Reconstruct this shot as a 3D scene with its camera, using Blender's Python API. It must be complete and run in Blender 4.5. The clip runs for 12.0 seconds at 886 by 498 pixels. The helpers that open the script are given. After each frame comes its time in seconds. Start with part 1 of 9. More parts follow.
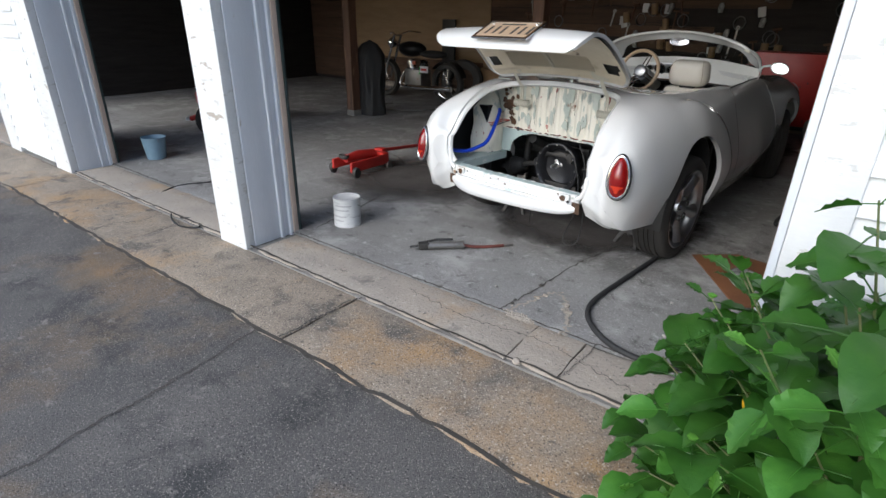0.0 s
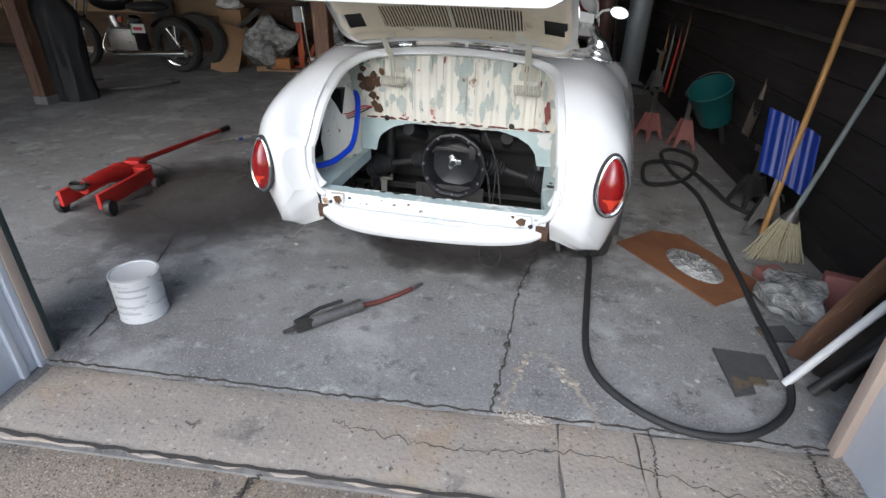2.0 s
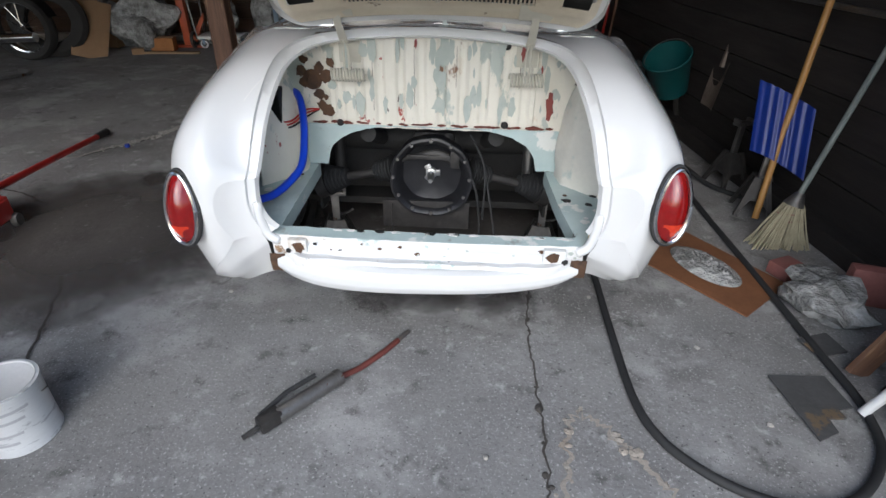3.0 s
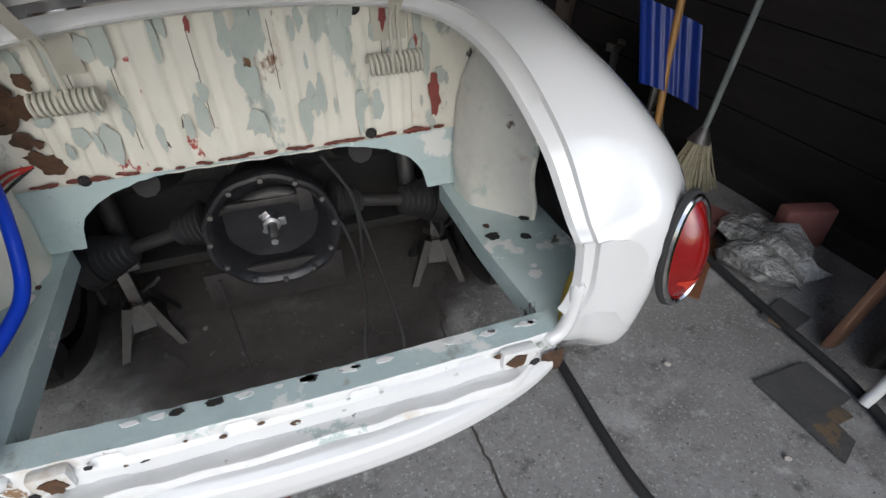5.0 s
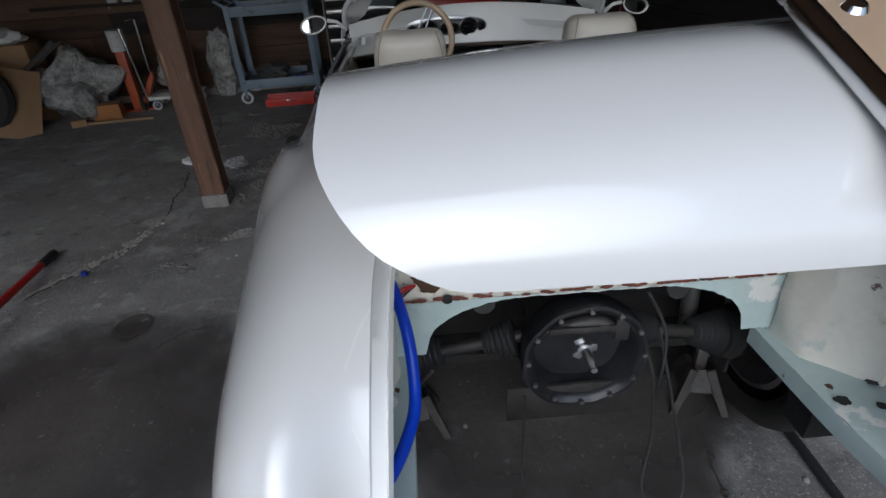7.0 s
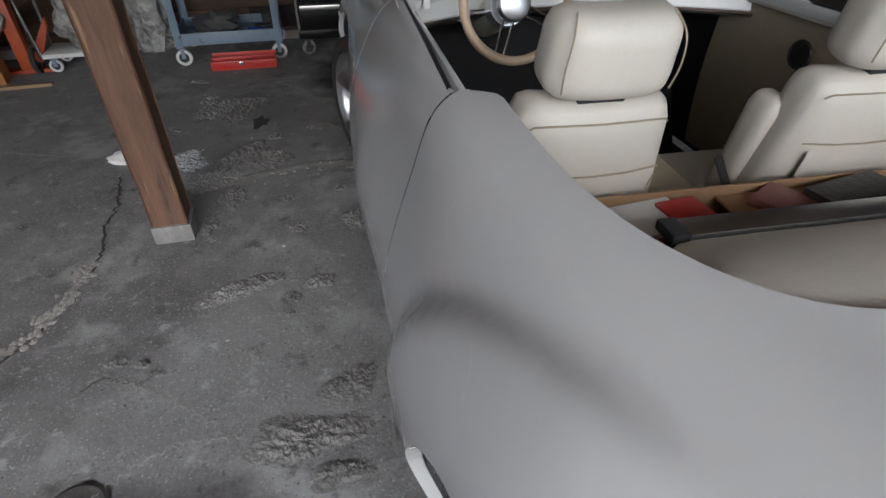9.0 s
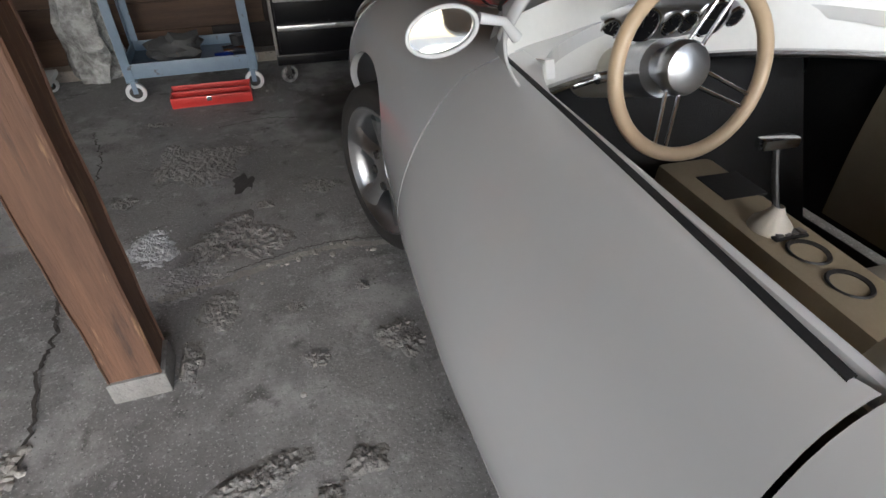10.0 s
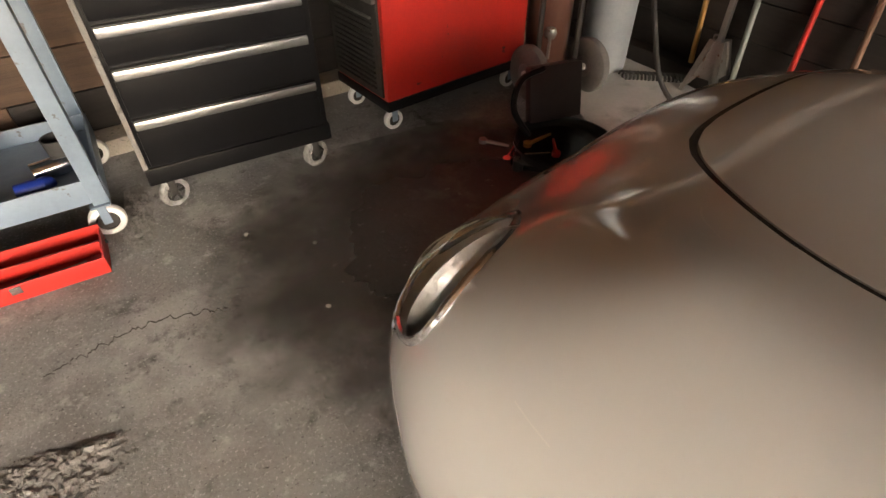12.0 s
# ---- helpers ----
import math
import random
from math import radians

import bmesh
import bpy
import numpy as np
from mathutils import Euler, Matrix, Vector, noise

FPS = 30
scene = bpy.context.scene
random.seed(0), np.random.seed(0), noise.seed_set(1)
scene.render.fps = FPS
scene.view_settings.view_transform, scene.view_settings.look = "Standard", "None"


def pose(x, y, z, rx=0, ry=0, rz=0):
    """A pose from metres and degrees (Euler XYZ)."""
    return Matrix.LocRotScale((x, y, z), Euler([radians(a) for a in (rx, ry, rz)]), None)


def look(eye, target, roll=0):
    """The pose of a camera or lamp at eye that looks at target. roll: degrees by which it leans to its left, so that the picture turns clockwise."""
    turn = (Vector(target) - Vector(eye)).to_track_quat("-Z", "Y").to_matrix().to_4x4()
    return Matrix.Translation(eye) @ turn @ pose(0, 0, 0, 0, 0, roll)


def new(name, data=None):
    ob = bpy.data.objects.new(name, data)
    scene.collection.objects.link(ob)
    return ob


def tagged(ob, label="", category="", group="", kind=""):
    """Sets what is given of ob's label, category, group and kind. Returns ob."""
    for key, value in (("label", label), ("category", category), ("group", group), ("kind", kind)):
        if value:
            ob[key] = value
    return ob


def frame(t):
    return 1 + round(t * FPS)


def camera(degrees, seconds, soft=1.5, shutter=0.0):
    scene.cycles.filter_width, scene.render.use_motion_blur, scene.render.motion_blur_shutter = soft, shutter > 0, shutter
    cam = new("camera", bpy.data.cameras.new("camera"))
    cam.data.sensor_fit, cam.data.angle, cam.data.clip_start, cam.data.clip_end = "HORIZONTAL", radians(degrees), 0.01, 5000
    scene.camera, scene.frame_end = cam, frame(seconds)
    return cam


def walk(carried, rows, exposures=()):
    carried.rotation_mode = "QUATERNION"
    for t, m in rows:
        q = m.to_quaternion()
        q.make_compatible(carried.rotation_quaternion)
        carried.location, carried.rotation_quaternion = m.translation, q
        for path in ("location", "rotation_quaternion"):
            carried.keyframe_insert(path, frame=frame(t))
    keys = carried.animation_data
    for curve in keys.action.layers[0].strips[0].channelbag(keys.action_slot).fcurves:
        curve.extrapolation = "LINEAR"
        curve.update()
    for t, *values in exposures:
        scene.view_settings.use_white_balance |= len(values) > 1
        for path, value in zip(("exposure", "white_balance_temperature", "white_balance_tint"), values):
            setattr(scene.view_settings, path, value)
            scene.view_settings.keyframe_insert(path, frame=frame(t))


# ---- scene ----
cam = camera(80.1, 12.0)
PATH = [
    (0, (1.721, -2.18, 1.349), (0.466, -0.854, 0.532), 0.9),
    (0.5, (1.387, -2.128, 1.333), (0.472, -0.581, 0.457), 1.4),
    (1, (1.114, -1.942, 1.267), (0.434, -0.331, 0.296), 1.5),
    (1.5, (0.796, -1.771, 1.306), (0.182, -0.178, 0.264), 0.6),
    (2, (0.498, -1.587, 1.305), (0.083, 0.116, 0.342), 1.3),
    (2.5, (0.304, -1.387, 1.297), (0.057, 0.363, 0.361), 1.3),
    (2.7, (0.216, -1.257, 1.264), (0.033, 0.478, 0.287), 1.4),
    (4.3, (-0.023, -0.673, 1.263), (0.396, 0.801, -0.023), -0.8),
    (4.5, (0.023, -0.581, 1.213), (0.481, 0.854, -0.103), -0.5),
    (5, (0.067, -0.365, 1.206), (0.528, 1.115, -0.057), -0.7),
    (5.5, (0.024, -0.321, 1.264), (0.291, 1.244, 0.048), -2.5),
    (6, (-0.131, -0.312, 1.221), (-0.059, 1.238, -0.041), -3.6),
    (6.5, (-0.29, -0.271, 1.223), (-0.307, 1.311, 0.0), -4.1),
    (7, (-0.373, -0.242, 1.357), (-0.321, 1.472, 0.328), -3.4),
    (7.2, (-0.398, -0.229, 1.372), (-0.356, 1.489, 0.348), -3.6),
    (8.8, (-0.854, 0.682, 1.265), (-0.656, 2.258, 0.049), -0.6),
    (9, (-0.884, 0.79, 1.281), (-0.586, 2.363, 0.082), 0.3),
    (9.5, (-0.958, 1.185, 1.236), (-0.591, 2.703, -0.013), 0.7),
    (10, (-1.073, 1.586, 1.252), (-0.647, 3.12, 0.042), 0.6),
    (10.5, (-1.099, 2.007, 1.257), (-0.59, 3.505, 0.034), 1.4),
    (11, (-0.988, 2.505, 1.236), (-0.577, 3.99, -0.039), -0.5),
    (11.5, (-0.98, 2.976, 1.19), (-0.415, 4.395, -0.101), 0.2),
    (12, (-0.978, 3.35, 1.185), (-0.3, 4.676, -0.149), -0.3),
]
walk(cam, [(t, look(*p)) for t, *p in PATH],
     exposures=[(0, 0.35, 5700, 7), (1.5, 0.5, 5600, 8), (2.5, 0.4, 5550, 8), (4.3, 0.0, 5650, 8), (5.5, -0.15, 5750, 8), (6.2, -0.28, 5600, 8), (7.2, -0.15, 5350, 8), (8.8, 0.85, 5450, 8), (9.5, 1.25, 5550, 8), (10, 1.5, 5650, 8), (10.5, 1.85, 5750, 8), (11, 2.25, 6400, 10), (11.5, 2.8, 6900, 11), (12, 3.4, 7250, 12)])

# ---- light ----
world = bpy.data.worlds.new("sky")
scene.world = world
world.use_nodes = True
wn = world.node_tree
bg = wn.nodes["Background"]
sky = wn.nodes.new("ShaderNodeTexSky")
sky.sky_type = "NISHITA"
sky.sun_disc = False
SUN_EL, SUN_ROT = radians(33), radians(185)
sky.sun_elevation, sky.sun_rotation = SUN_EL, SUN_ROT
sky.air_density, sky.dust_density, sky.ozone_density = 1.0, 3.0, 1.0
wn.links.new(sky.outputs[0], bg.inputs[0])
bg.inputs[1].default_value = 0.15
sun = new("sun", bpy.data.lights.new("sun", "SUN"))
sun.data.energy, sun.data.angle, sun.data.color = 1.4, radians(60), (1.0, 0.97, 0.93)
sun.matrix_world = look((-0.9, -9.4, 6.2), (0, 0, 0))

# ---- helpers ----
def pchip(xs, ys):
    """A smooth, monotone curve through a few knots."""
    xs, ys = np.array(xs, float), np.array(ys, float)
    h, d = np.diff(xs), np.diff(ys) / np.diff(xs)
    m = np.zeros(len(xs))
    for i in range(1, len(xs) - 1):
        if d[i - 1] * d[i] > 0:
            a, b = 2 * h[i] + h[i - 1], h[i] + 2 * h[i - 1]
            m[i] = (a + b) / (a / d[i - 1] + b / d[i])
    m[0], m[-1] = d[0], d[-1]

    def value(x):
        x = np.clip(np.asarray(x, float), xs[0], xs[-1])
        i = np.clip(np.searchsorted(xs, x) - 1, 0, len(h) - 1)
        t = (x - xs[i]) / h[i]
        return ((1 + 2 * t) * (1 - t) ** 2 * ys[i] + t * (1 - t) ** 2 * h[i] * m[i]
                + t * t * (3 - 2 * t) * ys[i + 1] + t * t * (t - 1) * h[i] * m[i + 1])
    return value


def spline(points, n=60, closed=False):
    """Catmull-Rom through a few points."""
    p = [Vector(q) for q in points]
    k = len(p)
    out = []
    spans = k if closed else k - 1
    for j in range(spans):
        a, b, c, d = [p[(j + o) % k] if closed else p[min(max(j + o, 0), k - 1)] for o in (-1, 0, 1, 2)]
        steps = max(2, n // spans)
        for s in range(steps):
            t = s / steps
            out.append(0.5 * (2 * b + (c - a) * t + (2 * a - 5 * b + 4 * c - d) * t * t + (3 * b - a - 3 * c + d) * t ** 3))
    if not closed:
        out.append(p[-1].copy())
    return out


class Geo:
    """Collects verts and faces of one mesh."""

    def __init__(self):
        self.v, self.f = [], []

    def add(self, v, f):
        o = len(self.v)
        self.v += [tuple(q) for q in v]
        self.f += [tuple(i + o for i in g) for g in f]
        return self

    def box(self, x0, y0, z0, x1, y1, z1, m=None, c=0.0):
        """A box, its edges chamfered by c."""
        if c <= 0:
            v = [Vector((x, y, z)) for z in (z0, z1) for y in (y0, y1) for x in (x0, x1)]
            f = [(0, 2, 3, 1), (4, 5, 7, 6), (0, 1, 5, 4), (2, 6, 7, 3), (0, 4, 6, 2), (1, 3, 7, 5)]
        else:
            bm = bmesh.new()
            bmesh.ops.create_cube(bm, size=1)
            for q in bm.verts:
                q.co = Vector(((x0 + x1) / 2 + q.co.x * (x1 - x0), (y0 + y1) / 2 + q.co.y * (y1 - y0), (z0 + z1) / 2 + q.co.z * (z1 - z0)))
            bmesh.ops.bevel(bm, geom=bm.edges[:], offset=c, segments=2, affect="EDGES", profile=0.6)
            bm.verts.index_update()
            v = [q.co.copy() for q in bm.verts]
            f = [[q.index for q in g.verts] for g in bm.faces]
            bm.free()
        if m is not None:
            v = [m @ Vector(q) for q in v]
        return self.add(v, f)

    def tube(self, path, r, n=8, caps=True, m=None):
        """A round bar along a path; r: a number or one for each point."""
        p = [Vector(q) for q in path]
        rs = [r] * len(p) if isinstance(r, (int, float)) else list(r)
        v, f = [], []
        up = None
        for i, q in enumerate(p):
            t = (p[min(i + 1, len(p) - 1)] - p[max(i - 1, 0)]).normalized()
            if up is None:
                up = t.orthogonal().normalized()
            up = (up - t * up.dot(t))
            up = up.normalized() if up.length > 1e-6 else t.orthogonal().normalized()
            w = t.cross(up)
            for k in range(n):
                a = 2 * math.pi * k / n
                v.append(q + (up * math.cos(a) + w * math.sin(a)) * rs[i])
        for i in range(len(p) - 1):
            for k in range(n):
                k2 = (k + 1) % n
                f.append((i * n + k, i * n + k2, (i + 1) * n + k2, (i + 1) * n + k))
        if caps:
            f.append(tuple(range(n - 1, -1, -1)))
            f.append(tuple((len(p) - 1) * n + k for k in range(n)))
        if m is not None:
            v = [m @ q for q in v]
        return self.add(v, f)

    def lathe(self, prof, n=24, m=None, close=False):
        """Turns a profile of (radius, height) about z."""
        v, f = [], []
        k = len(prof)
        for i in range(n):
            a = 2 * math.pi * i / n
            for r, z in prof:
                v.append(Vector((r * math.cos(a), r * math.sin(a), z)))
        for i in range(n):
            j = (i + 1) % n
            for q in range(k if close else k - 1):
                q2 = (q + 1) % k
                f.append((i * k + q, j * k + q, j * k + q2, i * k + q2))
        if m is not None:
            v = [m @ q for q in v]
        return self.add(v, f)

    def sheet(self, fn, nu, nv, m=None, wrap=False):
        """A grid of fn(u, v), both 0 to 1."""
        v = [Vector(fn(i / nu, j / nv)) for i in range(nu + 1) for j in range(nv + 1)]
        f = [(i * (nv + 1) + j, (i + 1) * (nv + 1) + j, (i + 1) * (nv + 1) + j + 1, i * (nv + 1) + j + 1) for i in range(nu) for j in range(nv)]
        if m is not None:
            v = [m @ q for q in v]
        return self.add(v, f)

    def blob(self, c, r, m=None, seed=0, rough=0.25, n=2):
        """A lump of uneven shape."""
        bm = bmesh.new()
        bmesh.ops.create_icosphere(bm, subdivisions=n, radius=1)
        v = []
        for q in bm.verts:
            k = 1 + rough * noise.noise(q.co * 1.7 + Vector((seed * 3.1, seed, 0)))
            v.append(Vector((c[0] + q.co.x * r[0] * k, c[1] + q.co.y * r[1] * k, c[2] + q.co.z * r[2] * k)))
        f = [[q.index for q in g.verts] for g in bm.faces]
        bm.free()
        if m is not None:
            v = [m @ q for q in v]
        return self.add(v, f)

    def mesh(self, name, material, smooth=True, angle=40):
        me = bpy.data.meshes.new(name)
        me.from_pydata(self.v, [], self.f)
        me.materials.append(material)
        if smooth:
            me.polygons.foreach_set("use_smooth", [True] * len(me.polygons))
            me.set_sharp_from_angle(angle=radians(angle))
        me.update()
        return me


def part(name, geo, material, parent, label="", smooth=True, angle=40, m=None):
    """One mesh object under a thing or a part."""
    ob = new(name, geo.mesh(name, material, smooth, angle))
    ob.parent = parent
    if m is not None:
        ob.matrix_basis = m
    if label:
        tagged(ob, label)
    return ob


def thing(name, label, category, m=None, group="", kind=""):
    """An Empty at a thing's base."""
    ob = new(name)
    ob.empty_display_size = 0.1
    if m is not None:
        ob.matrix_basis = m
    return tagged(ob, label, category, group, kind)


def solo(name, geo, material, label, category, m=None, group="", kind="", smooth=True, angle=40):
    """A thing that is one mesh."""
    ob = new(name, geo.mesh(name, material, smooth, angle))
    if m is not None:
        ob.matrix_basis = m
    return tagged(ob, label, category, group, kind)


def structure(name, geo, material, label, smooth=False, m=None, category=""):
    ob = new(name, geo.mesh(name, material, smooth))
    if m is not None:
        ob.matrix_basis = m
    return tagged(ob, label, category, "", "structure")


# ---- materials ----
def mat(name, a, b=None, rough=0.6, metal=0.0, scale=6.0, mix=0.5, bump=0.15, grain=60.0, rvar=0.15, coat=0.0, spec=0.5, spots=None, stretch=None, random=0.0, dist=0.01, detail=5, scratch=0.0):
    """A two-scale procedural surface: a and b blend by broad and fine noise; spots: (colour, amount, scale) for worn or stained places."""
    ma = bpy.data.materials.new(name)
    ma.use_nodes = True
    nt = ma.node_tree
    N, L = nt.nodes, nt.links
    bs = N["Principled BSDF"]
    b = b or tuple(min(1, c * 0.8) for c in a)
    tc = N.new("ShaderNodeTexCoord")
    src = tc.outputs["Object"]
    if stretch:
        mp = N.new("ShaderNodeMapping")
        mp.inputs["Scale"].default_value = stretch
        L.new(src, mp.inputs[0])
        src = mp.outputs[0]
    n1, n2 = N.new("ShaderNodeTexNoise"), N.new("ShaderNodeTexNoise")
    for n, s, d in ((n1, scale, detail), (n2, grain, 3)):
        n.inputs["Scale"].default_value = s
        n.inputs["Detail"].default_value = d
        n.inputs["Roughness"].default_value = 0.62
        L.new(src, n.inputs["Vector"])
    add = N.new("ShaderNodeMath")
    add.operation = "MULTIPLY_ADD"
    L.new(n2.outputs[0], add.inputs[0])
    add.inputs[1].default_value = 0.45
    L.new(n1.outputs[0], add.inputs[2])
    ramp = N.new("ShaderNodeValToRGB")
    ramp.color_ramp.elements[0].position, ramp.color_ramp.elements[1].position = 0.72 - mix * 0.5, 0.72 + mix * 0.5
    ramp.color_ramp.elements[0].color, ramp.color_ramp.elements[1].color = (*a, 1), (*b, 1)
    L.new(add.outputs[0], ramp.inputs[0])
    col = ramp.outputs[0]
    if random:
        oi = N.new("ShaderNodeObjectInfo")
        hs = N.new("ShaderNodeHueSaturation")
        mr = N.new("ShaderNodeMapRange")
        mr.inputs[3].default_value, mr.inputs[4].default_value = 1 - random, 1 + random
        L.new(oi.outputs["Random"], mr.inputs[0])
        L.new(mr.outputs[0], hs.inputs["Value"])
        L.new(col, hs.inputs["Color"])
        col = hs.outputs[0]
    for k, (sc, amount, ss, *soft_) in enumerate(spots or ()):
        n3 = N.new("ShaderNodeTexNoise")
        n3.inputs["Scale"].default_value, n3.inputs["Detail"].default_value, n3.inputs["Roughness"].default_value = ss, 6, 0.65
        off = N.new("ShaderNodeVectorMath")
        off.inputs[1].default_value = (3.7 * k + 1.3, 9.1 * k, 5.3)
        L.new(src, off.inputs[0])
        L.new(off.outputs[0], n3.inputs["Vector"])
        r3 = N.new("ShaderNodeValToRGB")
        r3.color_ramp.elements[0].position, r3.color_ramp.elements[1].position = 0.68 - amount * 0.4, 0.68 - amount * 0.4 + (soft_[0] if soft_ else 0.03)
        L.new(n3.outputs[0], r3.inputs[0])
        mx = N.new("ShaderNodeMix")
        mx.data_type = "RGBA"
        L.new(r3.outputs[0], mx.inputs[0])
        L.new(col, mx.inputs[6])
        mx.inputs[7].default_value = (*sc, 1)
        col = mx.outputs[2]
    if scratch:                      # thin wandering scuffs in a few places
        q1, q2 = N.new("ShaderNodeTexNoise"), N.new("ShaderNodeTexNoise")
        for q, s, d in ((q1, 3.2, 1.0), (q2, 5.0, 2.0)):
            q.inputs["Scale"].default_value, q.inputs["Detail"].default_value = s, d
        sh = N.new("ShaderNodeMapping")
        sh.inputs["Scale"].default_value = (1.0, 0.45, 1.0)
        sh.inputs["Rotation"].default_value = (0.3, 0.2, 0.5)
        L.new(src, sh.inputs[0])
        L.new(sh.outputs[0], q1.inputs["Vector"])
        L.new(src, q2.inputs["Vector"])
        m2, m3, m4 = [N.new("ShaderNodeMath") for _ in range(3)]
        m2.operation, m3.operation, m4.operation = "COMPARE", "GREATER_THAN", "MULTIPLY"
        L.new(q1.outputs[0], m2.inputs[0])
        m2.inputs[1].default_value, m2.inputs[2].default_value = 0.5, 0.0014
        L.new(q2.outputs[0], m3.inputs[0])
        m3.inputs[1].default_value = 0.575
        L.new(m2.outputs[0], m4.inputs[0])
        L.new(m3.outputs[0], m4.inputs[1])
        m5 = N.new("ShaderNodeMath")
        m5.operation = "MULTIPLY"
        L.new(m4.outputs[0], m5.inputs[0])
        m5.inputs[1].default_value = scratch
        ms = N.new("ShaderNodeMix")
        ms.data_type = "RGBA"
        L.new(m5.outputs[0], ms.inputs[0])
        L.new(col, ms.inputs[6])
        ms.inputs[7].default_value = (0.92, 0.90, 0.85, 1)
        col = ms.outputs[2]
    L.new(col, bs.inputs["Base Color"])
    rr = N.new("ShaderNodeMapRange")
    rr.inputs[3].default_value, rr.inputs[4].default_value = max(0.02, rough - rvar), min(1, rough + rvar)
    L.new(n1.outputs[0], rr.inputs[0])
    L.new(rr.outputs[0], bs.inputs["Roughness"])
    bs.inputs["Metallic"].default_value = metal
    bs.inputs["Coat Weight"].default_value = coat
    bs.inputs["Coat Roughness"].default_value = 0.12
    bs.inputs["Specular IOR Level"].default_value = spec
    if bump:
        bp = N.new("ShaderNodeBump")
        bp.inputs["Strength"].default_value, bp.inputs["Distance"].default_value = bump, dist
        L.new(add.outputs[0], bp.inputs["Height"])
        L.new(bp.outputs[0], bs.inputs["Normal"])
    return ma


M_WHITE = mat("peeling_white_paint", (0.78, 0.79, 0.80), (0.70, 0.71, 0.71), 0.55, scale=3, bump=0.25, grain=40, spots=[((0.42, 0.38, 0.33), 0.10, 5.0), ((0.60, 0.60, 0.58), 0.2, 11)], stretch=(1, 1, 2.5))
M_JAMB = mat("jamb_paint", (0.70, 0.73, 0.78), (0.64, 0.67, 0.72), 0.5, scale=2, bump=0.15, grain=30, spots=[((0.45, 0.40, 0.33), 0.03, 6)], stretch=(4, 4, 0.6))
M_CREAMTRIM = mat("tan_trim_paint", (0.56, 0.45, 0.37), (0.50, 0.40, 0.33), 0.6)
M_DGREEN = mat("dark_green_paint", (0.02, 0.035, 0.035), (0.03, 0.05, 0.05), 0.5)
M_FLOOR = mat("oily_concrete_floor", (0.29, 0.285, 0.277), (0.19, 0.185, 0.18), 0.80, scale=1.6, bump=0.8, grain=70, mix=0.42, dist=0.006, detail=9,
              spots=[((0.10, 0.095, 0.09), 0.34, 1.1, 0.2), ((0.36, 0.355, 0.345), 0.40, 3.1, 0.12), ((0.40, 0.395, 0.385), 0.22, 14, 0.10), ((0.11, 0.105, 0.10), 0.24, 9, 0.12), ((0.45, 0.44, 0.43), 0.24, 120, 0.05), ((0.08, 0.077, 0.075), 0.18, 110, 0.06), ((0.06, 0.057, 0.055), 0.04, 45, 0.05)])
M_APRON = mat("stained_concrete_apron", (0.37, 0.30, 0.225), (0.22, 0.19, 0.155), 0.9, scale=2.2, bump=1.0, grain=120, mix=0.42, dist=0.008, detail=10,
              spots=[((0.44, 0.27, 0.12), 0.46, 1.3, 0.2), ((0.13, 0.115, 0.10), 0.36, 5, 0.12), ((0.58, 0.51, 0.42), 0.27, 130, 0.05), ((0.07, 0.06, 0.05), 0.27, 110, 0.05), ((0.15, 0.13, 0.11), 0.16, 26, 0.06)])
M_LEDGE = mat("pale_concrete_ledge", (0.44, 0.385, 0.32), (0.31, 0.28, 0.245), 0.9, scale=3, bump=0.9, grain=70, mix=0.7, dist=0.008,
              spots=[((0.40, 0.29, 0.18), 0.3, 1.7, 0.2), ((0.19, 0.175, 0.16), 0.2, 4, 0.1), ((0.50, 0.45, 0.39), 0.2, 45, 0.08), ((0.12, 0.11, 0.10), 0.2, 60, 0.06)])
M_ASPHALT = mat("worn_asphalt", (0.155, 0.145, 0.135), (0.085, 0.082, 0.08), 0.9, scale=1.2, bump=1.0, grain=170, mix=0.36, dist=0.010, detail=10,
                spots=[((0.25, 0.165, 0.085), 0.42, 0.9, 0.2), ((0.055, 0.055, 0.055), 0.36, 3, 0.14), ((0.24, 0.22, 0.20), 0.22, 12, 0.10), ((0.36, 0.33, 0.30), 0.26, 170, 0.05), ((0.02, 0.02, 0.02), 0.26, 130, 0.05)])
M_DARKJOINT = mat("dirt_filled_joint", (0.05, 0.045, 0.04), (0.09, 0.08, 0.07), 0.95, bump=0.8, grain=80)
M_RUBBLE = mat("crumbled_mortar", (0.42, 0.40, 0.36), (0.28, 0.26, 0.24), 0.95, scale=8, bump=0.8, grain=60)
M_DIRT = mat("caked_grey_dirt", (0.27, 0.26, 0.245), (0.18, 0.172, 0.162), 0.95, scale=6, bump=1.0, grain=40, dist=0.02)
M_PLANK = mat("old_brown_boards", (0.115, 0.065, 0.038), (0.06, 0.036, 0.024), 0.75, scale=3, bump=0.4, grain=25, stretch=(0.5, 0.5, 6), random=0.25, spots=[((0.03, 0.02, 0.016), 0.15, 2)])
M_DPLANK = mat("dark_brown_boards", (0.032, 0.026, 0.023), (0.016, 0.013, 0.012), 0.8, scale=3, bump=0.4, grain=25, stretch=(0.6, 0.6, 5), random=0.25)
